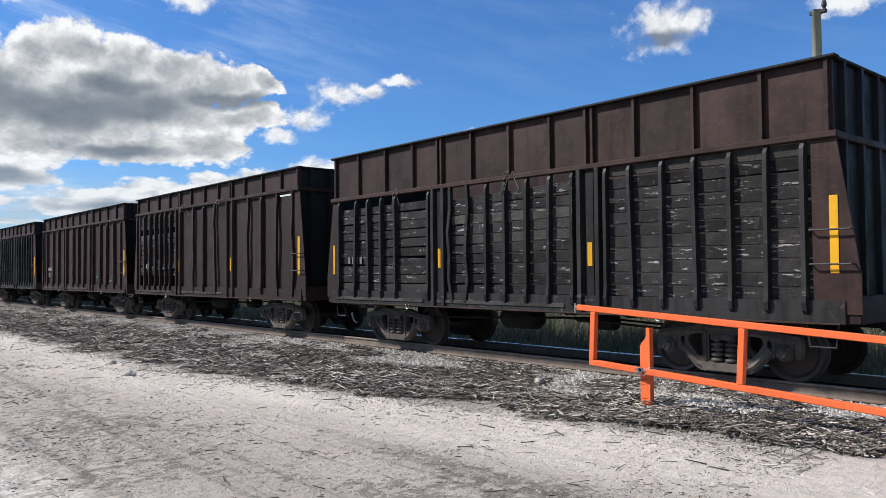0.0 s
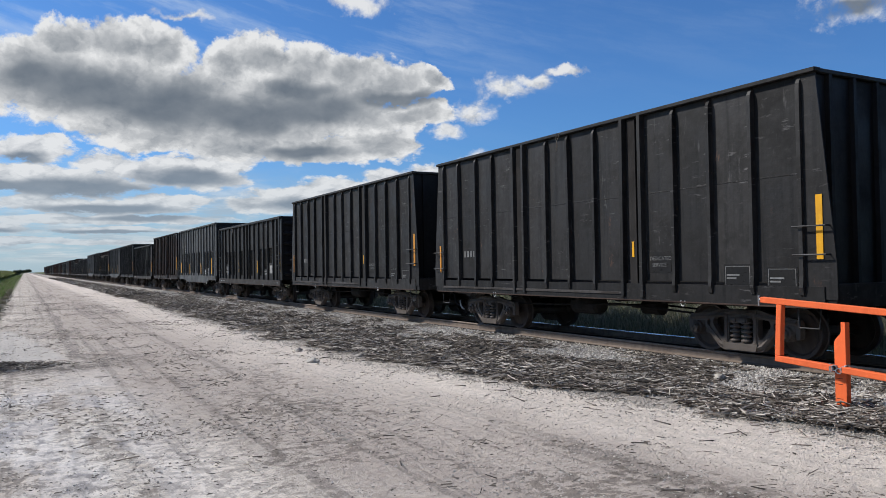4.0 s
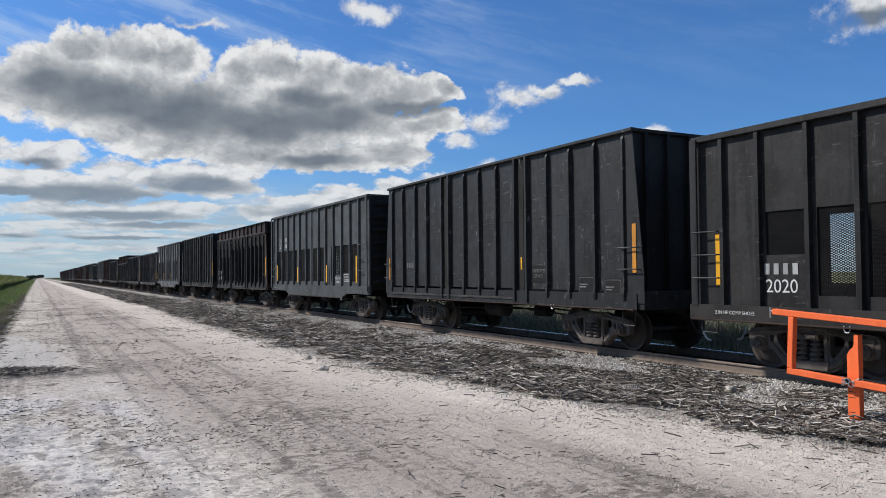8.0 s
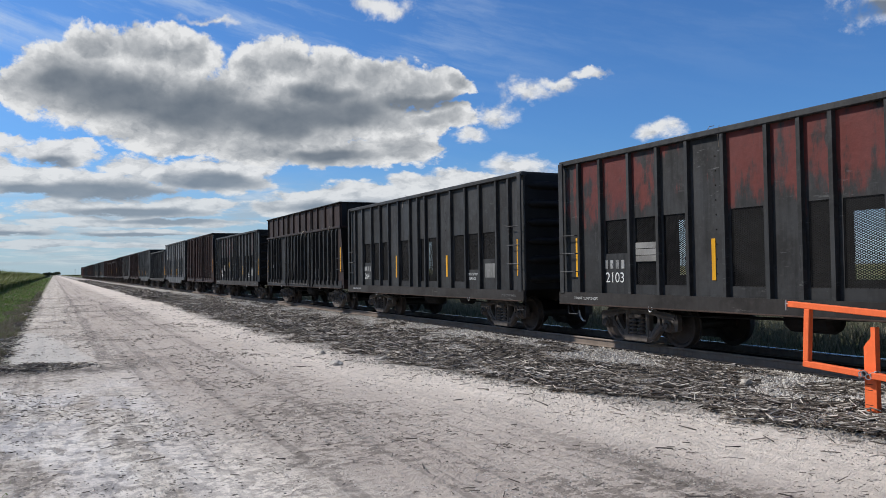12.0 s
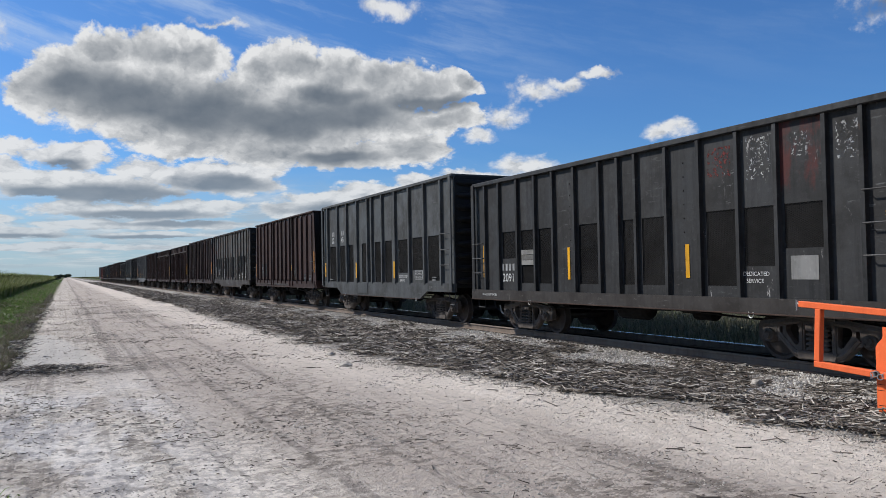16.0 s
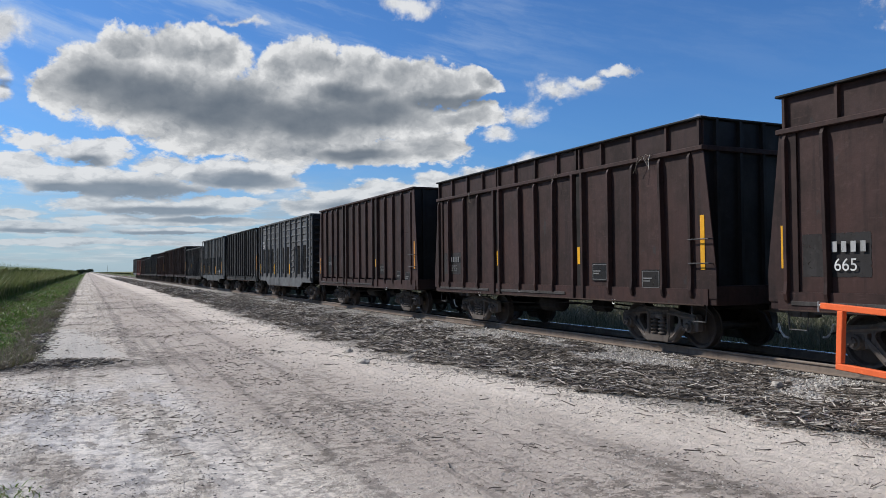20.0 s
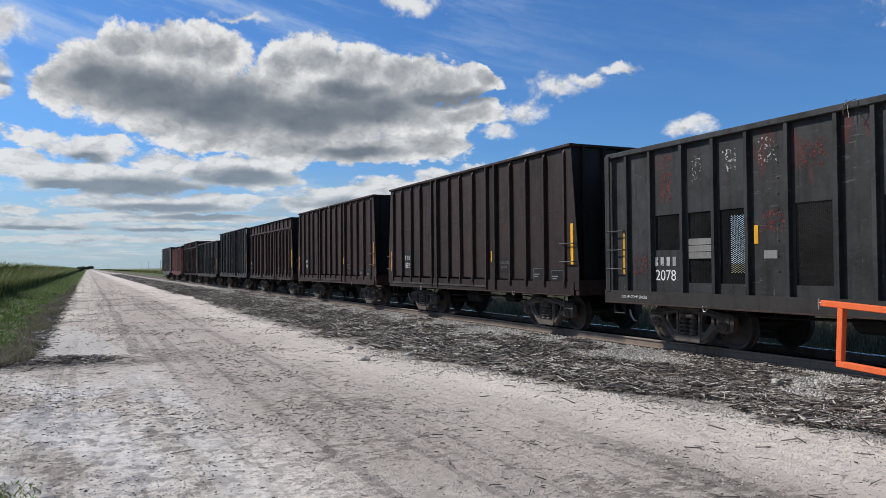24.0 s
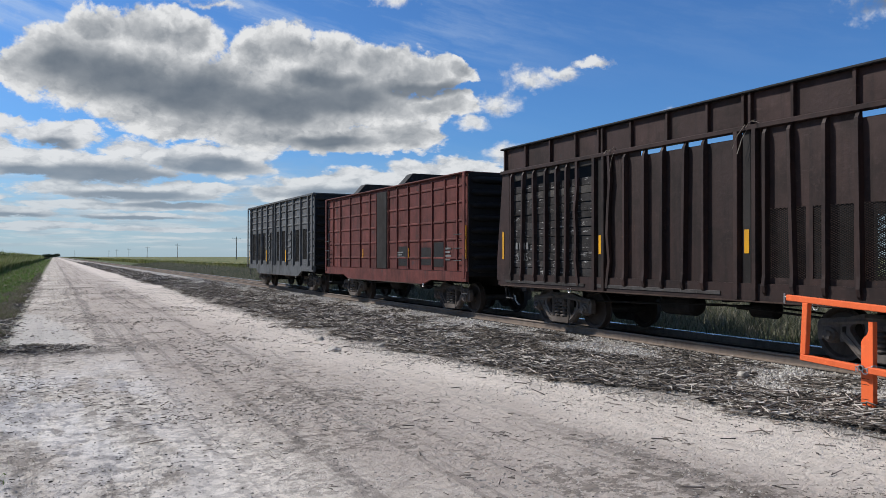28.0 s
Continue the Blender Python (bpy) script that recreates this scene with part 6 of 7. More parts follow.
def raised_wagon(seed, paint, number, label, e, posts, planks=(), screens=(), crown=STEEL_BROWN, gaps=0.0, initials=STENCIL_DIM, slots=False, far_open=None):
    """Open wagon whose sides were raised by a band of steel sheets; below it sheets, planks or mesh."""
    L, top, r = 11.93, 4.45, random.Random(seed)
    wagon = start_wagon(label)
    add_running_gear(wagon, L, "raised")
    low = 1.20
    doubles = (3.86, 4.24, 7.76, 8.08)
    edges = sorted([0.2, *[v for v in FEW_POSTS], *doubles, L - 0.12])
    wooden = lambda a, b: any(p <= (a + b) / 2 <= q for p, q in planks)
    for a, b in zip(edges, edges[1:]):
        if screens is MESH_LOW and b - a > 0.45:
            for k in range(4):
                slat = shape(("slat", round(b - a, 2)), paint, lambda: chamfered(0.012, round(b - a - 0.10, 2), 0.145, 0.003))
                part("louvre_slat", slat, wagon, (-SKIN - 0.045, (a + b) / 2 - L / 2, 3.37 + 0.135 * k), (0, -20, 0))
        if not wooden(a, b):
            add_panels(wagon, L, (a, b), low, round(e - 0.02 - (r.choice((0.0, 0.06, 0.12)) if slots else 0.0), 2), paint, [h for h in screens if a <= (h[0] + h[1]) / 2 <= b], far=screens is MESH_FRONT)
    for p, q in planks:
        rows = int((e - low) / 0.185)
        for k in range(rows):
            if r.random() < (0.5 if gaps and k == rows - 1 else gaps):
                continue
            high = r.choice((0.170, 0.176, 0.180))
            tilt = r.uniform(-0.5, 0.5) if r.random() < 0.8 else r.uniform(-2.2, 2.2) * (1 if gaps else 0.4)
            size = round(q - p - r.choice((0.0, 0.0, 0.0, 0.15)), 2)
            wood = PALE_PLANK if r.random() < (0.16 if gaps else 0.03) or (gaps and k == rows - 1) else PLANK_WOOD
            me = shape(("plank", size, high, wood.name), wood, lambda: chamfered(0.045, size, high, 0.008))
            part("plank", me, wagon, (-SKIN + r.uniform(-0.008, 0.012), (p + q) / 2 - L / 2, low + 0.10 + k * (e - low - 0.04) / rows), (tilt, 0, 0))
    if screens is MESH_LOW:
        add_far_screens(wagon, L, low, e - 0.02, True)
    elif not screens:
        add_far_wall(wagon, L, low, e, paint)
    add_posts(wagon, L, posts, low - 0.17, e - 0.03, paint, wide=0.085, deep=0.10, x=SKIN + 0.02, chance=0.5, bend=0.22 if len(planks) == 3 else 0.08, curved=True)
    add_posts(wagon, L, doubles, low - 0.26, e - 0.03, paint, wide=0.11, deep=0.12)
    # the slots between doubled posts, their shade drawn as dark strips
    for a, b in ((3.86, 4.24), (7.76, 8.08)):
        box_part("door_track", UNDERFRAME, wagon, -SKIN - 0.05, -SKIN - 0.02, (a + b) / 2 - L / 2 - 0.08, (a + b) / 2 - L / 2 + 0.08, low, e, 0.004)
    # the raised band
    band = [0.10, *RAISED_POSTS, L - 0.10]
    band += [4.05, 7.90]
    add_panels(wagon, L, band, e + 0.03, top - 0.02, crown, x=SKIN - 0.01, name="raised_panel", far=False)
    band = sorted(band)
    for a, b in zip(band, band[1:]):
        if not (far_open and far_open[0] < (a + b) / 2 < far_open[1]):
            wide = round(b - a, 2)
            me = shape(("panel", wide, e + 0.03, top - 0.02, ()), crown, lambda: panel_shape(wide, e + 0.03, top - 0.02, ()))
            part("raised_panel", me, wagon, (SKIN - 0.01, (a + b) / 2 - L / 2, 0))
    add_posts(wagon, L, [*RAISED_POSTS, 3.98, 4.12, 7.84, 7.97, 0.16, L - 0.16], e + 0.04, top - 0.02, crown, wide=0.07, deep=0.07, x=SKIN)
    for s in (-1, 1):
        box_part("band_rail", crown, wagon, s * (HALF + 0.03), s * (SKIN - 0.03), -L / 2 + 0.02, L / 2 - 0.02, e - 0.045, e + 0.045, 0.012)
    add_post_ends(wagon, L, 1.05, top - 0.02, crown, e)
    add_chord(wagon, L, top, SHADE_SOOT, 0.045)
    add_sill(wagon, L, paint, SILL, 1.22)
    box_part("sill_ledge", SILL_GREY, wagon, -HALF - 0.01, -HALF + 0.06, -L / 2 + 4.6, L / 2 - 3.95, 1.0, 1.07, 0.006)
    box_part("sill_ledge", SILL_GREY, wagon, -HALF - 0.01, -HALF + 0.06, L / 2 - 3.5, L / 2 - 0.25, 1.0, 1.07, 0.006)
    add_grabs(wagon, L, -0.14, 0.40, (1.70, 2.15))
    add_tape(wagon, L, 0.10, 1.58, 2.60, YELLOW, 0.11, SKIN + 0.06)
    add_tape(wagon, L, 4.05, 1.72, 2.12, YELLOW, 0.10, SKIN + 0.055)
    add_tape(wagon, L, 7.92, 1.72, 2.12, YELLOW, 0.08, SKIN + 0.055)
    add_tape(wagon, L, L - 0.10, 1.60, 2.30, YELLOW, 0.08, SKIN + 0.06)
    if paint is STEEL_BROWN and not planks:
        box_part("stencil_board", GREY_PATCH, wagon, -SKIN - 0.0165, -SKIN - 0.0125, 10.30 - L / 2, 11.00 - L / 2, 1.46, 2.14, 0.001)
        box_part("stencil_board", GREY_PATCH, wagon, -SKIN - 0.0165, -SKIN - 0.0125, 11.06 - L / 2, 11.50 - L / 2, 1.46, 2.14, 0.001)
    if screens is MESH_LOW:
        for v, word in ((11.62, number[:2]), (10.93, number[2:])):
            add_bars(wagon, L, v, 1.74, 2, initials, 0.30, SKIN + 0.05)
            add_marks(wagon, L, v, 1.42, word, initials, 0.32, SKIN + 0.05)
    else:
        v = 11.25 if posts is not FEW_POSTS else 11.66 if seed == 37 else 10.94
        add_bars(wagon, L, v, 1.84, 4, initials, 0.22, SKIN + 0.05)
        if number:
            add_marks(wagon, L, v - 0.03, 1.56, number, initials, 0.27, SKIN + 0.05)
    if not screens and not planks:
        small_print(wagon, L, r, SKIN + 0.04, ((3.3, 1.5), (1.6, 1.35)))
    for k in range(r.randint(2, 4)):
        caught_stalks(wagon, L, r.uniform(0.8, 11), e + 0.06, r.randint(2, 6), seed * 10 + k)
    return wagon, L


def meshed_wagon(seed, paint, number, label, smears=None):
    """Low black wagon of riveted sheets with mesh windows in the lower half."""
    L, top, r = 12.5, 4.05, random.Random(seed)
    wagon = start_wagon(label)
    add_running_gear(wagon, L, "meshed")
    posts = (0.72, 1.33, 2.23, 3.03, 3.92, 4.77, 5.65, 6.20, 6.82, 7.73, 8.58, 9.36, 10.18, 11.09, 11.83)
    low, z0, z1 = 1.08, 1.28, 2.62
    holes = ((1.42, 2.12, 1.90, z1), (2.32, 2.94, 1.62, z1), (3.12, 3.80, z0, z1), (4.88, 5.52, z0, z1), (5.72, 6.10, z0, z1),
             (6.94, 7.62, z0, z1), (8.66, 9.26, z0, z1), (9.46, 10.06, z0, z1), (10.28, 10.98, 1.92, z1))
    edges = (0.04, *posts, round(L - 0.04, 2))
    if smears == 3:
        add_panels(wagon, L, edges[:6], low, top - 0.08, SMEARED[3], holes, far=False)
        edges = edges[5:]
    add_panels(wagon, L, edges, low, top - 0.08, paint if smears in (None, 3) else SMEARED[smears], holes, far=False)
    if smears == 3:
        add_far_wall(wagon, L, low, top - 0.08, NEAR_BLACK)
    else:
        add_far_screens(wagon, L, low, top - 0.08, smears in (9, 5))
    add_posts(wagon, L, posts, low, top - 0.10, paint, wide=0.10, deep=0.09)
    add_ribbed_ends(wagon, L, 1.1, top - 0.05, paint, 6)
    add_chord(wagon, L, top, paint, 0.11)
    add_sill(wagon, L, SILL_DUST, 0.83, 1.09, x=HALF + 0.06)
    for v in (4.35, 7.95):
        rivet_row(wagon, L, v, 1.5, 9, 0.26)
    add_grabs(wagon, L, 0.14, 0.70, (1.75, 2.22, 2.70))
    add_grabs(wagon, L, L - 0.62, L - 0.06, (1.55, 1.95, 2.35))
    add_tape(wagon, L, 0.36, 1.45, 2.38, YELLOW, 0.12, SKIN + 0.02)
    add_tape(wagon, L, 4.28, 1.42, 2.05, YELLOW, 0.10, SKIN + 0.02)
    add_tape(wagon, L, 8.02 if smears != 5 else 8.42, 1.38 if smears != 5 else 1.98, 2.12 if smears != 5 else 2.30, YELLOW, 0.09, SKIN + 0.02)
    add_tape(wagon, L, 11.97, 1.42, 2.30, YELLOW, 0.09, SKIN + 0.02)
    add_bars(wagon, L, 11.02, 1.60, 4, STENCIL, 0.24)
    add_marks(wagon, L, 11.0, 1.32, number, STENCIL, 0.30)
    add_marks(wagon, L, 2.99, 1.46, "DEDICATED", STENCIL, 0.100)
    add_marks(wagon, L, 2.92, 1.34, "SERVICE", STENCIL, 0.100)
    box_part("placard", PLACARD, wagon, -SKIN - 0.019, -SKIN - 0.013, 1.77 - L / 2 - 0.25, 1.77 - L / 2 + 0.25, 1.40, 1.78, 0.001)
    if smears == 3:
        for v, z, wide, high in ((0.98, 3.50, 0.40, 0.60), (2.62, 3.45, 0.50, 0.75), (1.78, 3.55, 0.40, 0.40)):
            box_part("paint_remains", CHALK, wagon, -SKIN - 0.0165, -SKIN - 0.0125, v - wide / 2 - L / 2, v + wide / 2 - L / 2, z - high / 2, z + high / 2, 0.001)
        box_part("paint_remains", RED_REMAINS, wagon, -SKIN - 0.0165, -SKIN - 0.0125, 3.20 - L / 2, 3.75 - L / 2, 3.2, 3.75, 0.001)
    if smears == 5:
        for v, z, wide, high in ((9.02, 3.50, 0.34, 0.42), (9.82, 3.45, 0.26, 0.50), (8.16, 3.55, 0.40, 0.50)):
            box_part("paint_remains", CHALK, wagon, -SKIN - 0.0165, -SKIN - 0.0125, v - wide / 2 - L / 2, v + wide / 2 - L / 2, z - high / 2, z + high / 2, 0.001)
        for v, z, wide, high in ((10.66, 3.35, 0.34, 1.05), (7.28, 3.40, 0.50, 0.50), (11.44, 1.62, 0.44, 0.42), (8.05, 2.35, 0.50, 0.40)):
            box_part("paint_remains", RED_REMAINS, wagon, -SKIN - 0.0165, -SKIN - 0.0125, v - wide / 2 - L / 2, v + wide / 2 - L / 2, z - high / 2, z + high / 2, 0.001)
        box_part("placard", PLACARD, wagon, -SKIN - 0.024, -SKIN - 0.013, 7.98 - L / 2, 8.26 - L / 2, 1.72, 1.86, 0.003)
    if smears is not None:
        for k in range(3):
            box_part("patch_board", BLEACHED, wagon, -SKIN - 0.022, -SKIN - 0.013, 9.47 - L / 2, 10.05 - L / 2, 1.74 + 0.13 * k, 1.86 + 0.13 * k, 0.003)
    add_marks(wagon, L, 1.0, 0.93, "2\" HF COMP SHOES", STENCIL_DIM, 0.08, HALF + 0.055)
    add_marks(wagon, L, 11.95, 0.94, "2 IN HF COMP SHOES", STENCIL, 0.085, HALF + 0.055)
    if r.random() < 0.6:
        caught_stalks(wagon, L, r.uniform(3, 9), top, 3, seed)
    return wagon, L


def build_board(wagon, L, v, z):
    """Boxed small print with the building dates; v is where it starts, z its lower edge."""
    x = SKIN + 0.0155
    for z0, z1 in ((z, z + 0.016), (z + 0.264, z + 0.28)):
        box_part("board_line", STENCIL, wagon, -x - 0.003, -x + 0.003, v - 0.62 - L / 2, v - L / 2, z0, z1, 0.001)
    for y in (v - 0.62, v - 0.016):
        box_part("board_line", STENCIL, wagon, -x - 0.003, -x + 0.003, y - L / 2, y + 0.016 - L / 2, z + 0.017, z + 0.263, 0.001)
    add_marks(wagon, L, v - 0.035, z + 0.155, "BLT DATE 10-74", STENCIL, 0.083)
    add_marks(wagon, L, v - 0.10, z + 0.04, "RE BLT 0-00", STENCIL, 0.083)


def grey_wagon(seed, paint, number, label, split=True):
    """Tall grey wagon of smooth sheets with mesh windows in the lower half."""
    L, top, r = 12.6, 4.53, random.Random(seed)
    wagon = start_wagon(label)
    add_running_gear(wagon, L, "grey")
    posts = (1.01, 1.91, 2.81, 3.76, 4.64, 5.55, 6.56, 7.23, 8.16, 9.03, 9.97, 10.84, 11.74)
    low, z0, z1 = 1.22, 1.40, 2.80
    holes = ((1.08, 1.82, z0, z1), (2.0, 2.72, z0 + 0.32, z1), (2.92, 3.66, z0 + 0.24, z1), (3.84, 4.10, z0, z1), (4.98, 5.46, z0, z1), (5.64, 6.36, z0, z1),
             (6.72, 7.14, z0, z1), (7.36, 8.02, z0, z1), (8.64, 8.92, z0, z1), (9.14, 9.84, z0, z1), (10.10, 10.72, z0, z1), (11.0, 11.62, z0, z1))
    add_panels(wagon, L, (0.04, *posts, round(L - 0.04, 2)), low, top - 0.08, paint, holes, far=False)
    rusty = paint is STEEL_RUSTGREY
    if rusty:
        add_far_wall(wagon, L, low, top - 0.08, NEAR_BLACK)
    else:
        add_far_screens(wagon, L, low, top - 0.08)
    add_posts(wagon, L, [v for v in posts if v != 6.56], low, top - 0.10, paint, wide=0.12, deep=0.085)
    add_posts(wagon, L, (6.56,), low - 0.1, top - 0.10, paint, wide=0.24, deep=0.05)
    add_ribbed_ends(wagon, L, 1.1, top - 0.05, paint, 7)
    add_chord(wagon, L, top, STEEL_DARKBROWN if rusty else paint, 0.10)
    add_sill(wagon, L, SILL_GREY if rusty else paint, 0.95, 1.24, (0.77, 2.3))
    for v in (0.30, L - 0.22):
        rivet_row(wagon, L, v, 1.35, 20, 0.155)
    add_grabs(wagon, L, 0.16, 0.96, (1.80, 2.27, 2.75))
    add_grabs(wagon, L, L - 0.80, L - 0.10, (1.60, 1.95, 2.30))
    for v, a, b in ((1.13, 1.36, 2.36), (4.41, 1.36, 2.06), (8.29, 1.36, 2.02), (11.56, 1.40, 2.15)):
        add_tape(wagon, L, v, a, b, PLACARD if rusty else YELLOW, 0.09 if rusty else 0.13, SKIN + 0.10)
    x = SKIN + 0.018
    if split:
        add_bars(wagon, L, 11.42, 3.22, 2, STENCIL, 0.26)
        add_marks(wagon, L, 11.46, 2.94, number[:2], STENCIL, 0.32)
        add_bars(wagon, L, 10.52, 3.22, 2, STENCIL, 0.26)
        add_marks(wagon, L, 10.56, 2.94, number[2:], STENCIL, 0.32)
    else:
        add_bars(wagon, L, 10.78, 1.84, 4, STENCIL, 0.20)
        add_marks(wagon, L, 10.78, 1.58, number, STENCIL, 0.26)
    add_marks(wagon, L, 3.63, 1.48, "DEDICATED", STENCIL, 0.122)
    add_marks(wagon, L, 3.55, 1.34, "SERVICE", STENCIL, 0.122)
    build_board(wagon, L, 2.64, 1.40)
    if rusty:
        for v in (4.22, 8.36):
            for k in range(4):
                box_part("step_pad", paint, wagon, -SKIN - 0.060, -SKIN - 0.010, v - L / 2 - 0.16, v - L / 2 + 0.16, 1.50 + 0.36 * k, 1.66 + 0.36 * k, 0.012)
            rivet_row(wagon, L, v - 0.24, 1.45, 15, 0.19)
    add_marks(wagon, L, 1.62, 1.02, "LOW FRICTION SHOES", STENCIL_DIM, 0.085, HALF + 0.0)
    add_lines(wagon, L, 12.2, 1.06, (0.5,), STENCIL_DIM, 0.05, HALF)
    add_lines(wagon, L, 7.2, 0.98, (0.4,), STENCIL_DIM, 0.05, HALF)
    add_marks_on_end(wagon, L)
    if r.random() < 0.5:
        caught_stalks(wagon, L, r.uniform(3, 9), top, 3, seed)
    return wagon, L


def add_marks_on_end(wagon, L):
    me = lettering("D-5 SPRINGS", 0.14, STENCIL_DIM)
    part("stencil", me, wagon, (0.0, -L / 2 - 0.125, 2.95), (0, 0, 90))


def pressed_wagon(seed, paint, number, label, bare=False, beads=True):
    """Tall grey wagon whose sheets are stiffened by pressed level beads, with mesh windows."""
    L, top, r = 12.8, 4.53, random.Random(seed)
    wagon = start_wagon(label)
    add_running_gear(wagon, L, "pressed")
    posts = (0.87, 2.08, 3.28, 4.51, 5.72, 6.76, 7.21, 8.38, 9.61, 10.78, 12.10)
    low, z0, z1 = (1.22, 1.54, 2.95) if beads else (1.22, 1.32, 2.74)
    holes = ((0.96, 1.90, z0, z1), (2.18, 3.12, z0 - 0.12 if beads else z0 + 0.34, z1), (3.40, 4.34 if not beads else 3.86, z0 if beads else z0 + 0.26, z1 - 0.02), (4.92, 5.56, z0 - 0.1, z1), (5.84, 6.56, z0 - 0.1, z1),
             (6.86, 7.10, z0 - 0.1, z1), (7.32, 7.96, z0 - 0.1, z1), (8.94, 9.48, z0 - 0.1, z1), (9.74, 10.60, z0 - 0.1, z1), (10.98, 11.92, z0 - 0.1, z1))
    add_panels(wagon, L, (0.04, *posts, round(L - 0.04, 2)), low, top - 0.08, paint, holes, far=False)
    if beads:
        add_far_wall(wagon, L, low, top - 0.08, NEAR_BLACK)
    else:
        add_far_screens(wagon, L, low, top - 0.08)
    for a, b in zip((0.1, *posts), (*posts, L - 0.1)) if beads else ():
        size = round(b - a - 0.26, 2)
        if size < 0.25:
            continue
        bead = shape(("bead", size), paint, lambda: prism([(0, -0.05), (-0.035, -0.02), (-0.035, 0.02), (0, 0.05)], "y", -size / 2, size / 2))
        for z in (3.20, 3.56, 3.92, 4.24):
            part("pressed_bead", bead, wagon, (-SKIN - 0.012, (a + b) / 2 - L / 2, z))
    for a, b in ((3.95, 4.40), (4.60, 4.86), (8.05, 8.30), (8.46, 8.86), (0.20, 0.78)) if beads else ():
        size = round(b - a, 2)
        bead = shape(("bead", size), paint, lambda: prism([(0, -0.05), (-0.035, -0.02), (-0.035, 0.02), (0, 0.05)], "y", -size / 2, size / 2))
        for z in (1.50, 1.82, 2.14, 2.46, 2.78):
            part("pressed_bead", bead, wagon, (-SKIN - 0.012, (a + b) / 2 - L / 2, z))
    add_posts(wagon, L, posts, low - 0.02, top - 0.10, paint, wide=0.15, deep=0.10)
    add_ribbed_ends(wagon, L, 1.1, top - 0.05, paint, 9)
    add_chord(wagon, L, top, paint, 0.10)
    add_sill(wagon, L, paint, 0.98, 1.24, (0.72, 1.95))
    box_part("belly_plate", paint, wagon, -HALF - 0.012, -HALF - 0.004, 0.8, 1.9, 0.80, 1.2, 0.002)
    add_grabs(wagon, L, 0.14, 0.82, (1.80, 2.27, 2.75))
    add_grabs(wagon, L, L - 0.62, L - 0.08, (1.60, 1.95, 2.30))
    for v, a, b in ((0.13, 1.40, 2.34), (4.51, 1.40, 1.98), (8.38, 1.40, 2.0), (12.3, 1.45, 2.05)):
        add_tape(wagon, L, v, a, b, YELLOW, 0.12, HALF + 0.026)
    if not beads:
        for v, word in ((11.62, number[:2]), (10.40, number[2:])):
            add_bars(wagon, L, v, 3.16, 2, STENCIL, 0.26)
            add_marks(wagon, L, v + 0.04, 2.88, word, STENCIL, 0.32)
    elif not bare:
        add_bars(wagon, L, 11.92, 3.30, 4, STENCIL, 0.24, SKIN + 0.053)
        add_marks(wagon, L, 11.92, 3.02, number, STENCIL, 0.31, SKIN + 0.053)
    add_marks(wagon, L, 4.28, 1.41, "DEDICATED", STENCIL_DIM if beads else STENCIL, 0.13)
    add_marks(wagon, L, 4.2, 1.28, "SERVICE", STENCIL_DIM if beads else STENCIL, 0.12)
    if not beads:
        build_board(wagon, L, 2.95, 1.36)
    add_marks(wagon, L, 1.72, 1.08, "LOW FRICTION SHOES", STENCIL_DIM, 0.10, HALF + 0.0)
    add_lines(wagon, L, 1.62, 1.42, (0.3, 0.24), STENCIL_DIM, 0.06)
    add_lines(wagon, L, 12.0, 1.33, (0.45,), STENCIL_DIM, 0.06)
    add_marks_on_end(wagon, L)
    return wagon, L


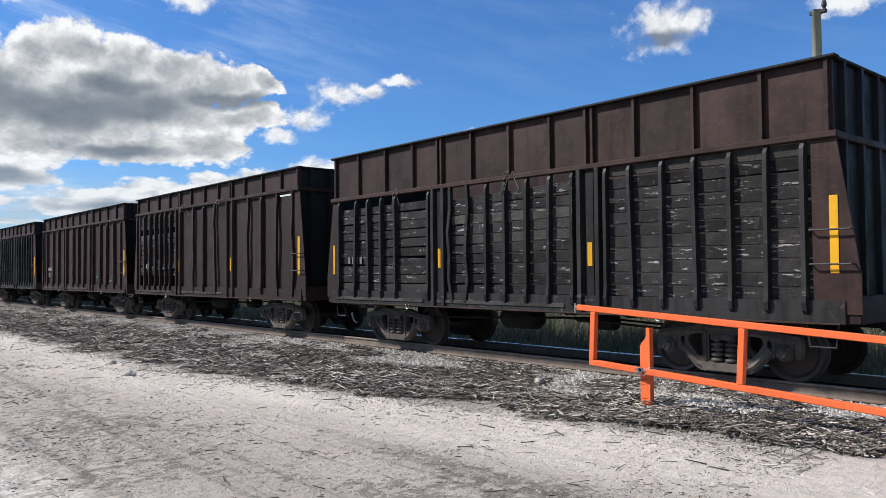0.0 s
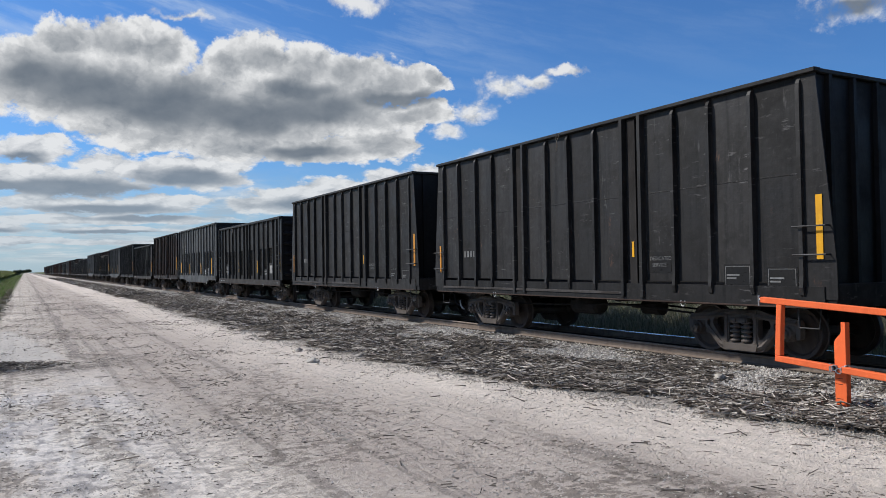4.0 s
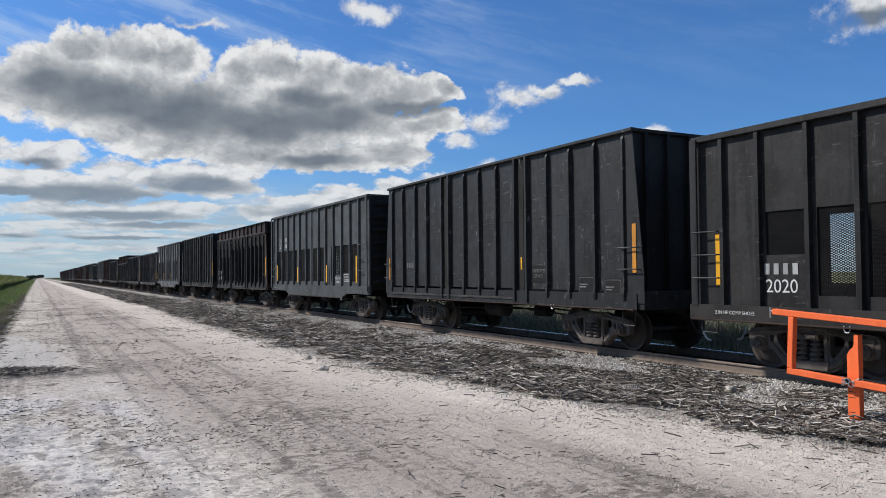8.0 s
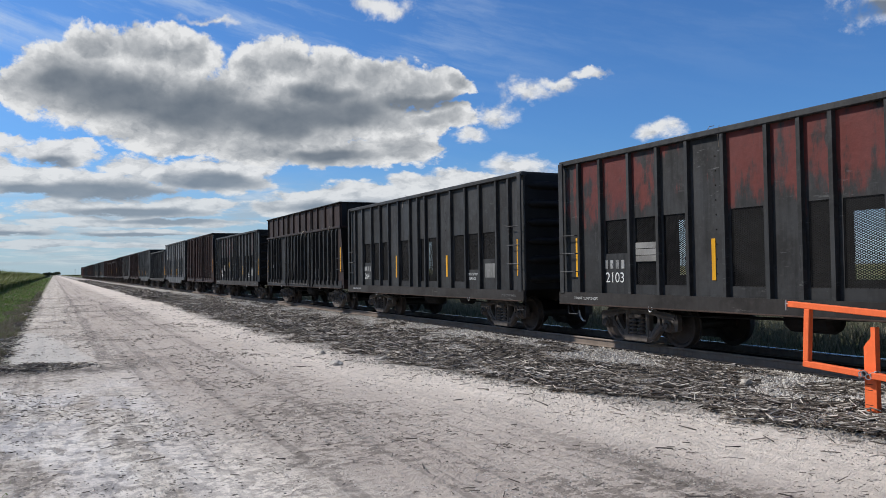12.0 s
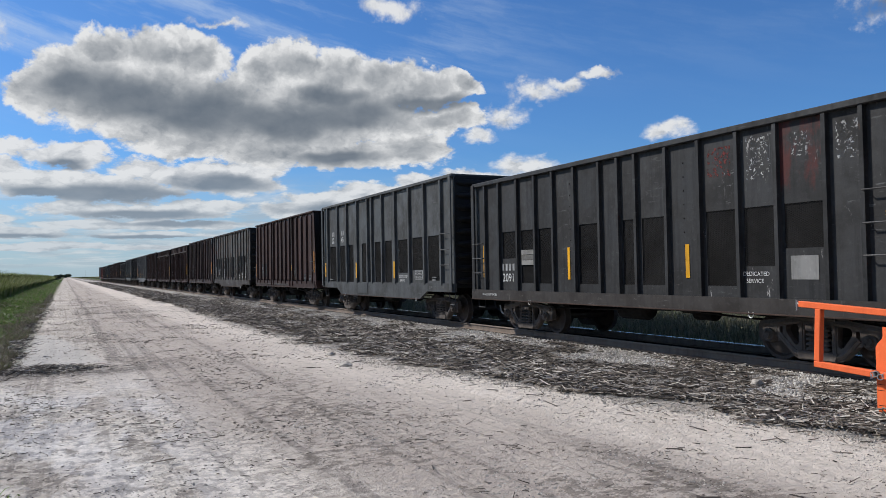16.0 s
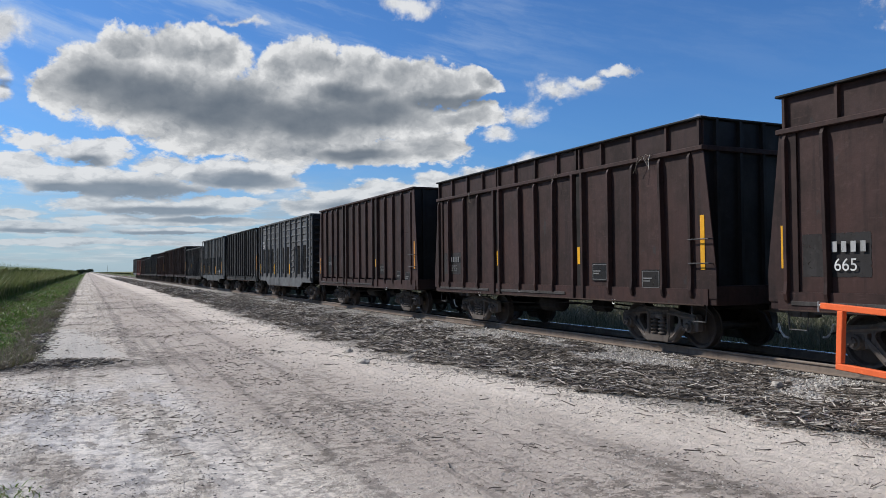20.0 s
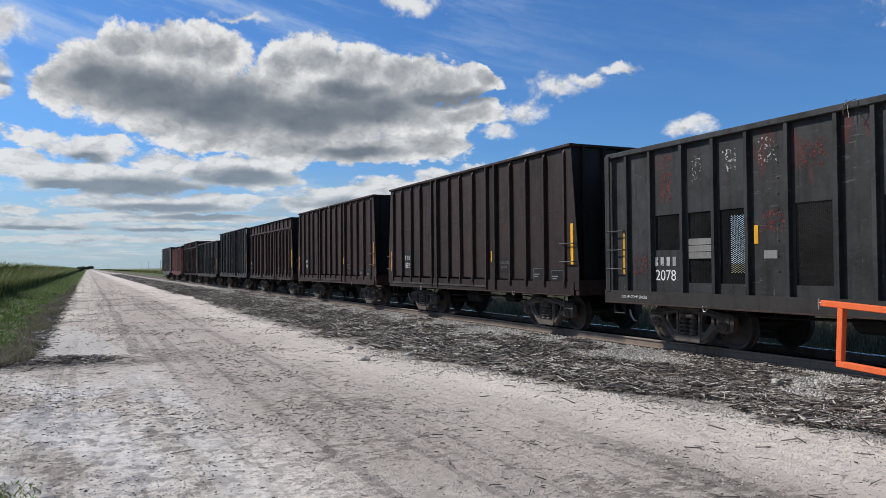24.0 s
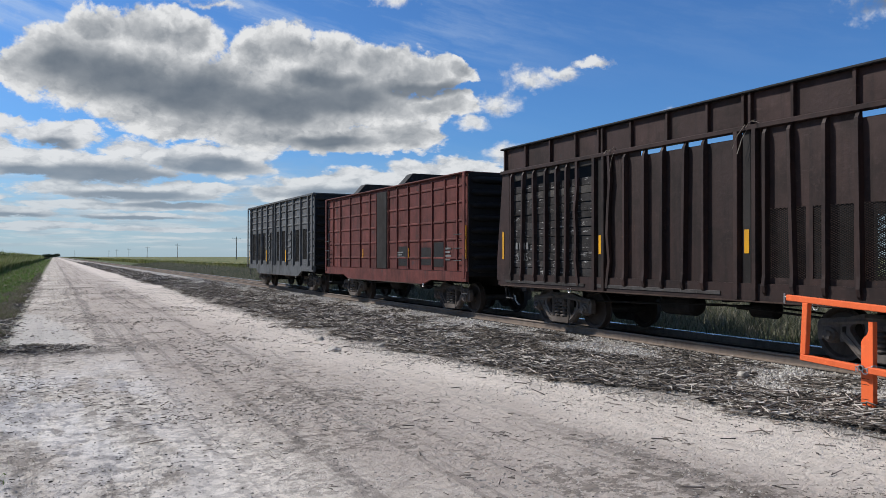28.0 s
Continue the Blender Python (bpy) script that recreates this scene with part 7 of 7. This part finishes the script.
def boxcar(seed, paint, number, label, doors):
    """Old boxcar body cut open at the top, with humped bulkheads standing out of it."""
    L, top, r = 12.4 if doors else 12.1, 4.06, random.Random(seed)
    wagon = start_wagon(label)
    add_running_gear(wagon, L, "boxcar")
    seams = (0.10, 0.67, 1.45, 2.30, 3.20, 4.08, 5.0, 5.74, 6.85, 7.5, 8.47, 9.59, 10.73, 11.6, 12.3) if doors else (0.16, 1.54, 2.13, 3.27, 4.13, 5.16, 5.79, 6.63, 7.29, 8.35, 9.28, 10.26, 11.27, 11.95)
    low = 1.24
    add_panels(wagon, L, seams, low, top, paint, far=False)
    if doors:
        add_posts(wagon, L, seams[1:-1], low + 0.02, top - 0.1, paint, wide=0.07, deep=0.06)
        for a, b in zip(seams, seams[1:]):
            size = round(b - a - 0.16, 2)
            if size > 0.3:
                bead = shape(("bead", size), paint, lambda: prism([(0, -0.04), (-0.03, -0.02), (-0.03, 0.02), (0, 0.04)], "y", -size / 2, size / 2))
                for z in (1.62, 2.16, 2.70, 3.24, 3.72):
                    part("pressed_bead", bead, wagon, (-SKIN - 0.012, (a + b) / 2 - L / 2, z))
        # a dark plate stands in for the shade in the door gap
        box_part("door_track", UNDERFRAME, wagon, -SKIN - 0.07, -SKIN - 0.014, 5.85 - L / 2, 6.75 - L / 2, low, top - 0.12, 0.01)
    else:
        for v in seams[1:-1]:
            box_part("seam_strip", paint, wagon, -SKIN - 0.024, -SKIN - 0.012, v - L / 2 - 0.035, v - L / 2 + 0.035, low, top - 0.02, 0.003)
            rivet_row(wagon, L, v + 0.02, low + 0.08, 23, 0.118)
        box_part("door_rail", paint, wagon, -SKIN - 0.05, -SKIN - 0.012, 0.25 - L / 2, 1.5 - L / 2, 2.92, 2.97, 0.004)
    add_far_wall(wagon, L, low, top, paint)
    add_ribbed_ends(wagon, L, 1.1, top, STEEL_DARKBROWN if not doors else paint, 8)
    add_chord(wagon, L, top + 0.02, paint, 0.05)
    add_sill(wagon, L, RUST_SILL if not doors else paint, 0.86 if not doors else 0.95, 1.23, None if not doors else (0.80, 2.3), x=HALF + 0.05)
    if not doors:
        box_part("sill_cap", RUST_SILL, wagon, -HALF - 0.08, -HALF, -L / 2, L / 2, 1.18, 1.25, 0.01)
    outline = [(-1.46, top - 0.6), (1.46, top - 0.6), (1.46, top + 0.02), (1.10, top + 0.42), (-1.12, top + 0.42), (-1.46, top + 0.05)]
    for v in ((4.15, 8.05) if not doors else (4.9, 9.3)):
        part("bulkhead", mesh_of("bulkhead", *prism(outline[::-1], "y", -0.25, 0.25), STEEL_BLACK), wagon, (0, v - L / 2, 0))
    add_tape(wagon, L, 0.16, 1.60, 2.55, YELLOW, 0.12, SKIN + 0.04)
    add_tape(wagon, L, 4.05, 1.62, 1.95, PLACARD if not doors else YELLOW, 0.06, SKIN + 0.04)
    add_tape(wagon, L, 8.2, 1.62, 1.95, PLACARD if not doors else YELLOW, 0.06, SKIN + 0.04)
    boards = ((1.55, 2.2, 1.35, 2.1), (2.4, 3.1, 1.4, 1.95), (4.2, 4.9, 1.35, 2.0)) if doors else ((9.02, 11.06, 1.32, 2.53), (4.28, 5.1, 1.38, 2.0), (0.98, 1.50, 1.42, 2.05), (1.7, 2.1, 1.62, 2.1))
    for a, b, p, q in boards[:4 if not doors else 3]:
        box_part("stencil_board", BLACK_BOARD, wagon, -SKIN - 0.029, -SKIN - 0.014, a - L / 2, b - L / 2, p, q, 0.002)
    x = SKIN + 0.034
    if not doors:
        for v in (10.88, 10.36, 9.90, 9.46):
            add_bars(wagon, L, v, 2.16, 1, STENCIL, 0.27, x)
        add_marks(wagon, L, 9.98, 1.74, number, STENCIL, 0.33, x)
        add_lines(wagon, L, 10.95, 1.90, (0.26, 0.16), STENCIL_DIM, 0.035, x)
        add_lines(wagon, L, 9.80, 1.58, (0.34, 0.24), STENCIL_DIM, 0.05, x)
        for v in (7.55, 7.15):
            box_part("bracket", RUST_SILL, wagon, -x - 0.03, -x + 0.02, v - L / 2 - 0.02, v - L / 2 + 0.02, 1.72, 2.02 if v > 7.3 else 2.3, 0.004)
        box_part("placard", PLACARD, wagon, -x - 0.004, -x + 0.012, 7.85 - L / 2, 7.95 - L / 2, 2.05, 2.2, 0.002)
        box_part("placard", BLACK_BOARD, wagon, -x - 0.004, -x + 0.012, 2.6 - L / 2, 3.0 - L / 2, 1.5, 2.4, 0.002)
        add_lines(wagon, L, 2.96, 2.30, (0.3, 0.34, 0.28), PLACARD, 0.16, x + 0.008)
        add_lines(wagon, L, 2.96, 1.80, (0.3, 0.3), PLACARD, 0.16, x + 0.008)
        add_marks(wagon, L, 2.1, 1.98, "DEDICATED", STENCIL, 0.07, x)
        add_marks(wagon, L, 2.08, 1.89, "SERVICE", STENCIL, 0.07, x)
    add_lines(wagon, L, 1.42, 1.9, (0.35, 0.3, 0.36, 0.3), STENCIL_DIM, 0.08, x)
    add_lines(wagon, L, 5.0, 1.8, (0.5, 0.4, 0.6), STENCIL_DIM, 0.06, x)
    add_grabs(wagon, L, 0.2, 0.7, (1.55, 1.9, 2.3))
    add_grabs(wagon, L, L - 0.6, L - 0.1, (1.55, 1.9, 2.3))
    if not doors:
        caught_stalks(wagon, L, 8.5, top + 0.04, 46, seed)
    return wagon, L


BROWN_TEXT = "tall dusty brown freight wagon with upright ribs"
BLACK_TEXT = "tall grimy black freight wagon with upright ribs"
MESH_TEXT = "low black freight wagon with mesh windows"
GREY_TEXT = "tall smooth grey freight wagon with mesh windows"
PRESS_TEXT = "tall grey beaded freight wagon with mesh windows"
HIGH_TEXT = "freight wagon raised by a brown steel band"
PLANK_TEXT = "blackened plank freight wagon under a brown steel band"

ALL_PLANKS = ((0.22, 3.86), (4.24, 7.76), (8.08, 11.80))
MESH_FRONT = ((0.45, 1.14, 1.32, 2.45), (1.26, 2.03, 1.32, 2.45), (2.15, 2.83, 1.32, 2.45), (2.95, 3.80, 1.32, 2.45))
MESH_LOW = ((0.45, 1.14, 1.32, 3.22), (1.26, 2.03, 1.32, 3.22), (2.15, 2.83, 1.32, 3.22), (2.95, 3.80, 1.32, 3.22), (4.32, 5.03, 1.32, 3.22), (5.15, 5.86, 1.32, 3.22), (5.98, 6.65, 1.32, 3.22),
            (6.77, 7.70, 1.32, 3.22), (8.16, 9.00, 1.32, 2.80), (9.12, 9.92, 1.32, 2.80), (10.04, 10.96, 1.32, 2.80), (11.08, 11.50, 1.32, 2.80))


def make_train():
    """All wagons, in their order behind the engine; each ends the given number of metres along the train."""
    tails = (15.9, 29.31, 42.49, 56.0, 69.95, 83.02, 96.45, 109.9, 124.18, 137.89, 151.08, 165.03, 178.46, 192.73, 205.86, 219.49, 233.9, 247.53,
             261.57, 274.5, 289.0, 302.51, 316.89, 330.5, 344.52, 357.85, 372.26, 385.5, 398.91, 412.45, 426.3, 440.62, 453.77, 467.9, 481.68, 494.95,
             508.72, 522.2, 535.79, 550.01, 563.09, 577.3, 591.9)
    P, H, M, G, R = plain_wagon, raised_wagon, meshed_wagon, grey_wagon, pressed_wagon
    B, D, K, KR = STEEL_BROWN, STEEL_DARKBROWN, STEEL_BLACK, STEEL_RUSTBLACK
    made = (
        H(0, K, "210", PLANK_TEXT, 3.40, MANY_POSTS, ALL_PLANKS, (), B, 0.045),
        H(1, D, "17", HIGH_TEXT + ", one bay broken", 3.86, FEW_POSTS + (8.6, 9.5, 10.5), ((8.08, 11.80),), (), B, 0.14, STENCIL, True, (0.0, 12.0)),
        H(2, B, "73", HIGH_TEXT, 3.82, FEW_POSTS, initials=STENCIL),
        H(3, K, "473", PLANK_TEXT + ", with gaps", 3.84, MANY_POSTS, ALL_PLANKS, (), B, 0.09, STENCIL, False, (0.0, 5.0)),
        boxcar(4, STEEL_ORANGE, "011", "rusted orange boxcar body with black stencil boards", False),
        H(5, K, "", PLANK_TEXT + " with bent ribs", 3.40, MANY_POSTS, ALL_PLANKS),
        P(6, K, "", BLACK_TEXT), P(7, K, "", BLACK_TEXT),
        M(8, K, "2118", MESH_TEXT), G(9, STEEL_GREY, "2329", GREY_TEXT),
        P(10, KR, "809", "tall black freight wagon rusting through in brown patches"),
        M(11, K, "2020", MESH_TEXT), P(12, STEEL_SCUFFED, "", BLACK_TEXT + ", scuffed grey"), G(13, STEEL_GREY, "2238", GREY_TEXT),
        H(14, K, "164R", HIGH_TEXT + " and mesh below", 3.88, FEW_POSTS, (), MESH_LOW, D, 0.0, STENCIL),
        P(15, K, "", BLACK_TEXT), R(16, STEEL_LIGHTGREY, "2285", PRESS_TEXT),
        M(17, STEEL_DARKGREY, "2103", MESH_TEXT + " and old red smears", 9), M(18, STEEL_DARKGREY, "2041", MESH_TEXT),
        H(19, K, "", HIGH_TEXT + " over close black ribs", 3.42, MANY_POSTS, (), (), D), M(20, STEEL_DARKGREY, "2075", MESH_TEXT + " and old red smears", 5),
        P(21, B, "876", BROWN_TEXT), R(22, STEEL_LIGHTGREY, "2292", PRESS_TEXT), M(23, STEEL_DARKGREY, "2091", MESH_TEXT + " and a few red smears", 3),
        R(24, STEEL_GREY, "2245", GREY_TEXT, False, False), P(25, B, "952", BROWN_TEXT), G(26, STEEL_RUSTGREY, "2221", GREY_TEXT + ", streaked with rust", False),
        P(27, D, "", BROWN_TEXT), H(28, B, "665", HIGH_TEXT, 3.84, FEW_POSTS, initials=STENCIL), H(29, B, "595", HIGH_TEXT, 3.86, FEW_POSTS), P(30, B, "", BROWN_TEXT),
        R(31, STEEL_LIGHTGREY, "2259", PRESS_TEXT), P(32, K, "", BLACK_TEXT), G(33, STEEL_GREY, "2330", GREY_TEXT),
        M(34, STEEL_DARKGREY, "2078", MESH_TEXT + " and old red smears", 5), P(35, D, "892", BROWN_TEXT, STENCIL), P(36, B, "979", BROWN_TEXT, STENCIL),
        H(37, B, "625", HIGH_TEXT, 3.86, FEW_POSTS, initials=STENCIL), P(38, STEEL_SCUFFED, "", "tall freight wagon in scuffed black paint", STENCIL_DIM),
        M(39, STEEL_DARKGREY, "2049", MESH_TEXT + " and pale scrapes", 0),
        H(40, D, "5205", HIGH_TEXT + ", one planked bay", 3.82, CLOSE_POSTS, ((8.08, 11.80),), MESH_FRONT, B, 0.05, slots=True, far_open=(0.0, 12.0)),
        boxcar(41, STEEL_RED, "", "faded red boxcar body with ribbed sides", True), R(42, STEEL_LIGHTGREY, "", PRESS_TEXT + ", last in line", True))
    for (wagon, L), tail in zip(made, tails):
        wagon.location = (TRACK_X, tail - L / 2, RAIL_Z)
        STARTS.append((wagon, tail - L / 2))


STARTS = []
make_train()

# seconds and metres that the train has run
RUN = ((0.0, 0.0), (2.0, 38.6), (4.0, 77.30), (8.0, 155.07), (12.0, 233.20), (16.0, 311.56), (20.0, 389.82), (24.0, 468.01), (28.0, 546.12))


WHEEL_RADIUS = 0.44


def run_at(t):
    return float(np.interp(t, [a for a, b in RUN], [b for a, b in RUN]))


def motions():
    for wagon, start in STARTS:
        walk(wagon, [(t, pose(TRACK_X, start - run, RAIL_Z)) for t, run in RUN])
    # every wheelset rolls as the train runs: those at either end of a truck turn alike
    rolled = {}
    for wheelset, y in WHEELS:
        if y not in rolled:
            rows = [(k / 30, pose(0, y, WHEEL_RADIUS, math.degrees(run_at(k / 30) / WHEEL_RADIUS))) for k in range(841)]
            walk(wheelset, rows)
            rolled[y] = wheelset.animation_data
        else:
            wheelset.rotation_mode = "QUATERNION"
            keys = wheelset.animation_data_create()
            keys.action, keys.action_slot = rolled[y].action, rolled[y].action_slot


motions()
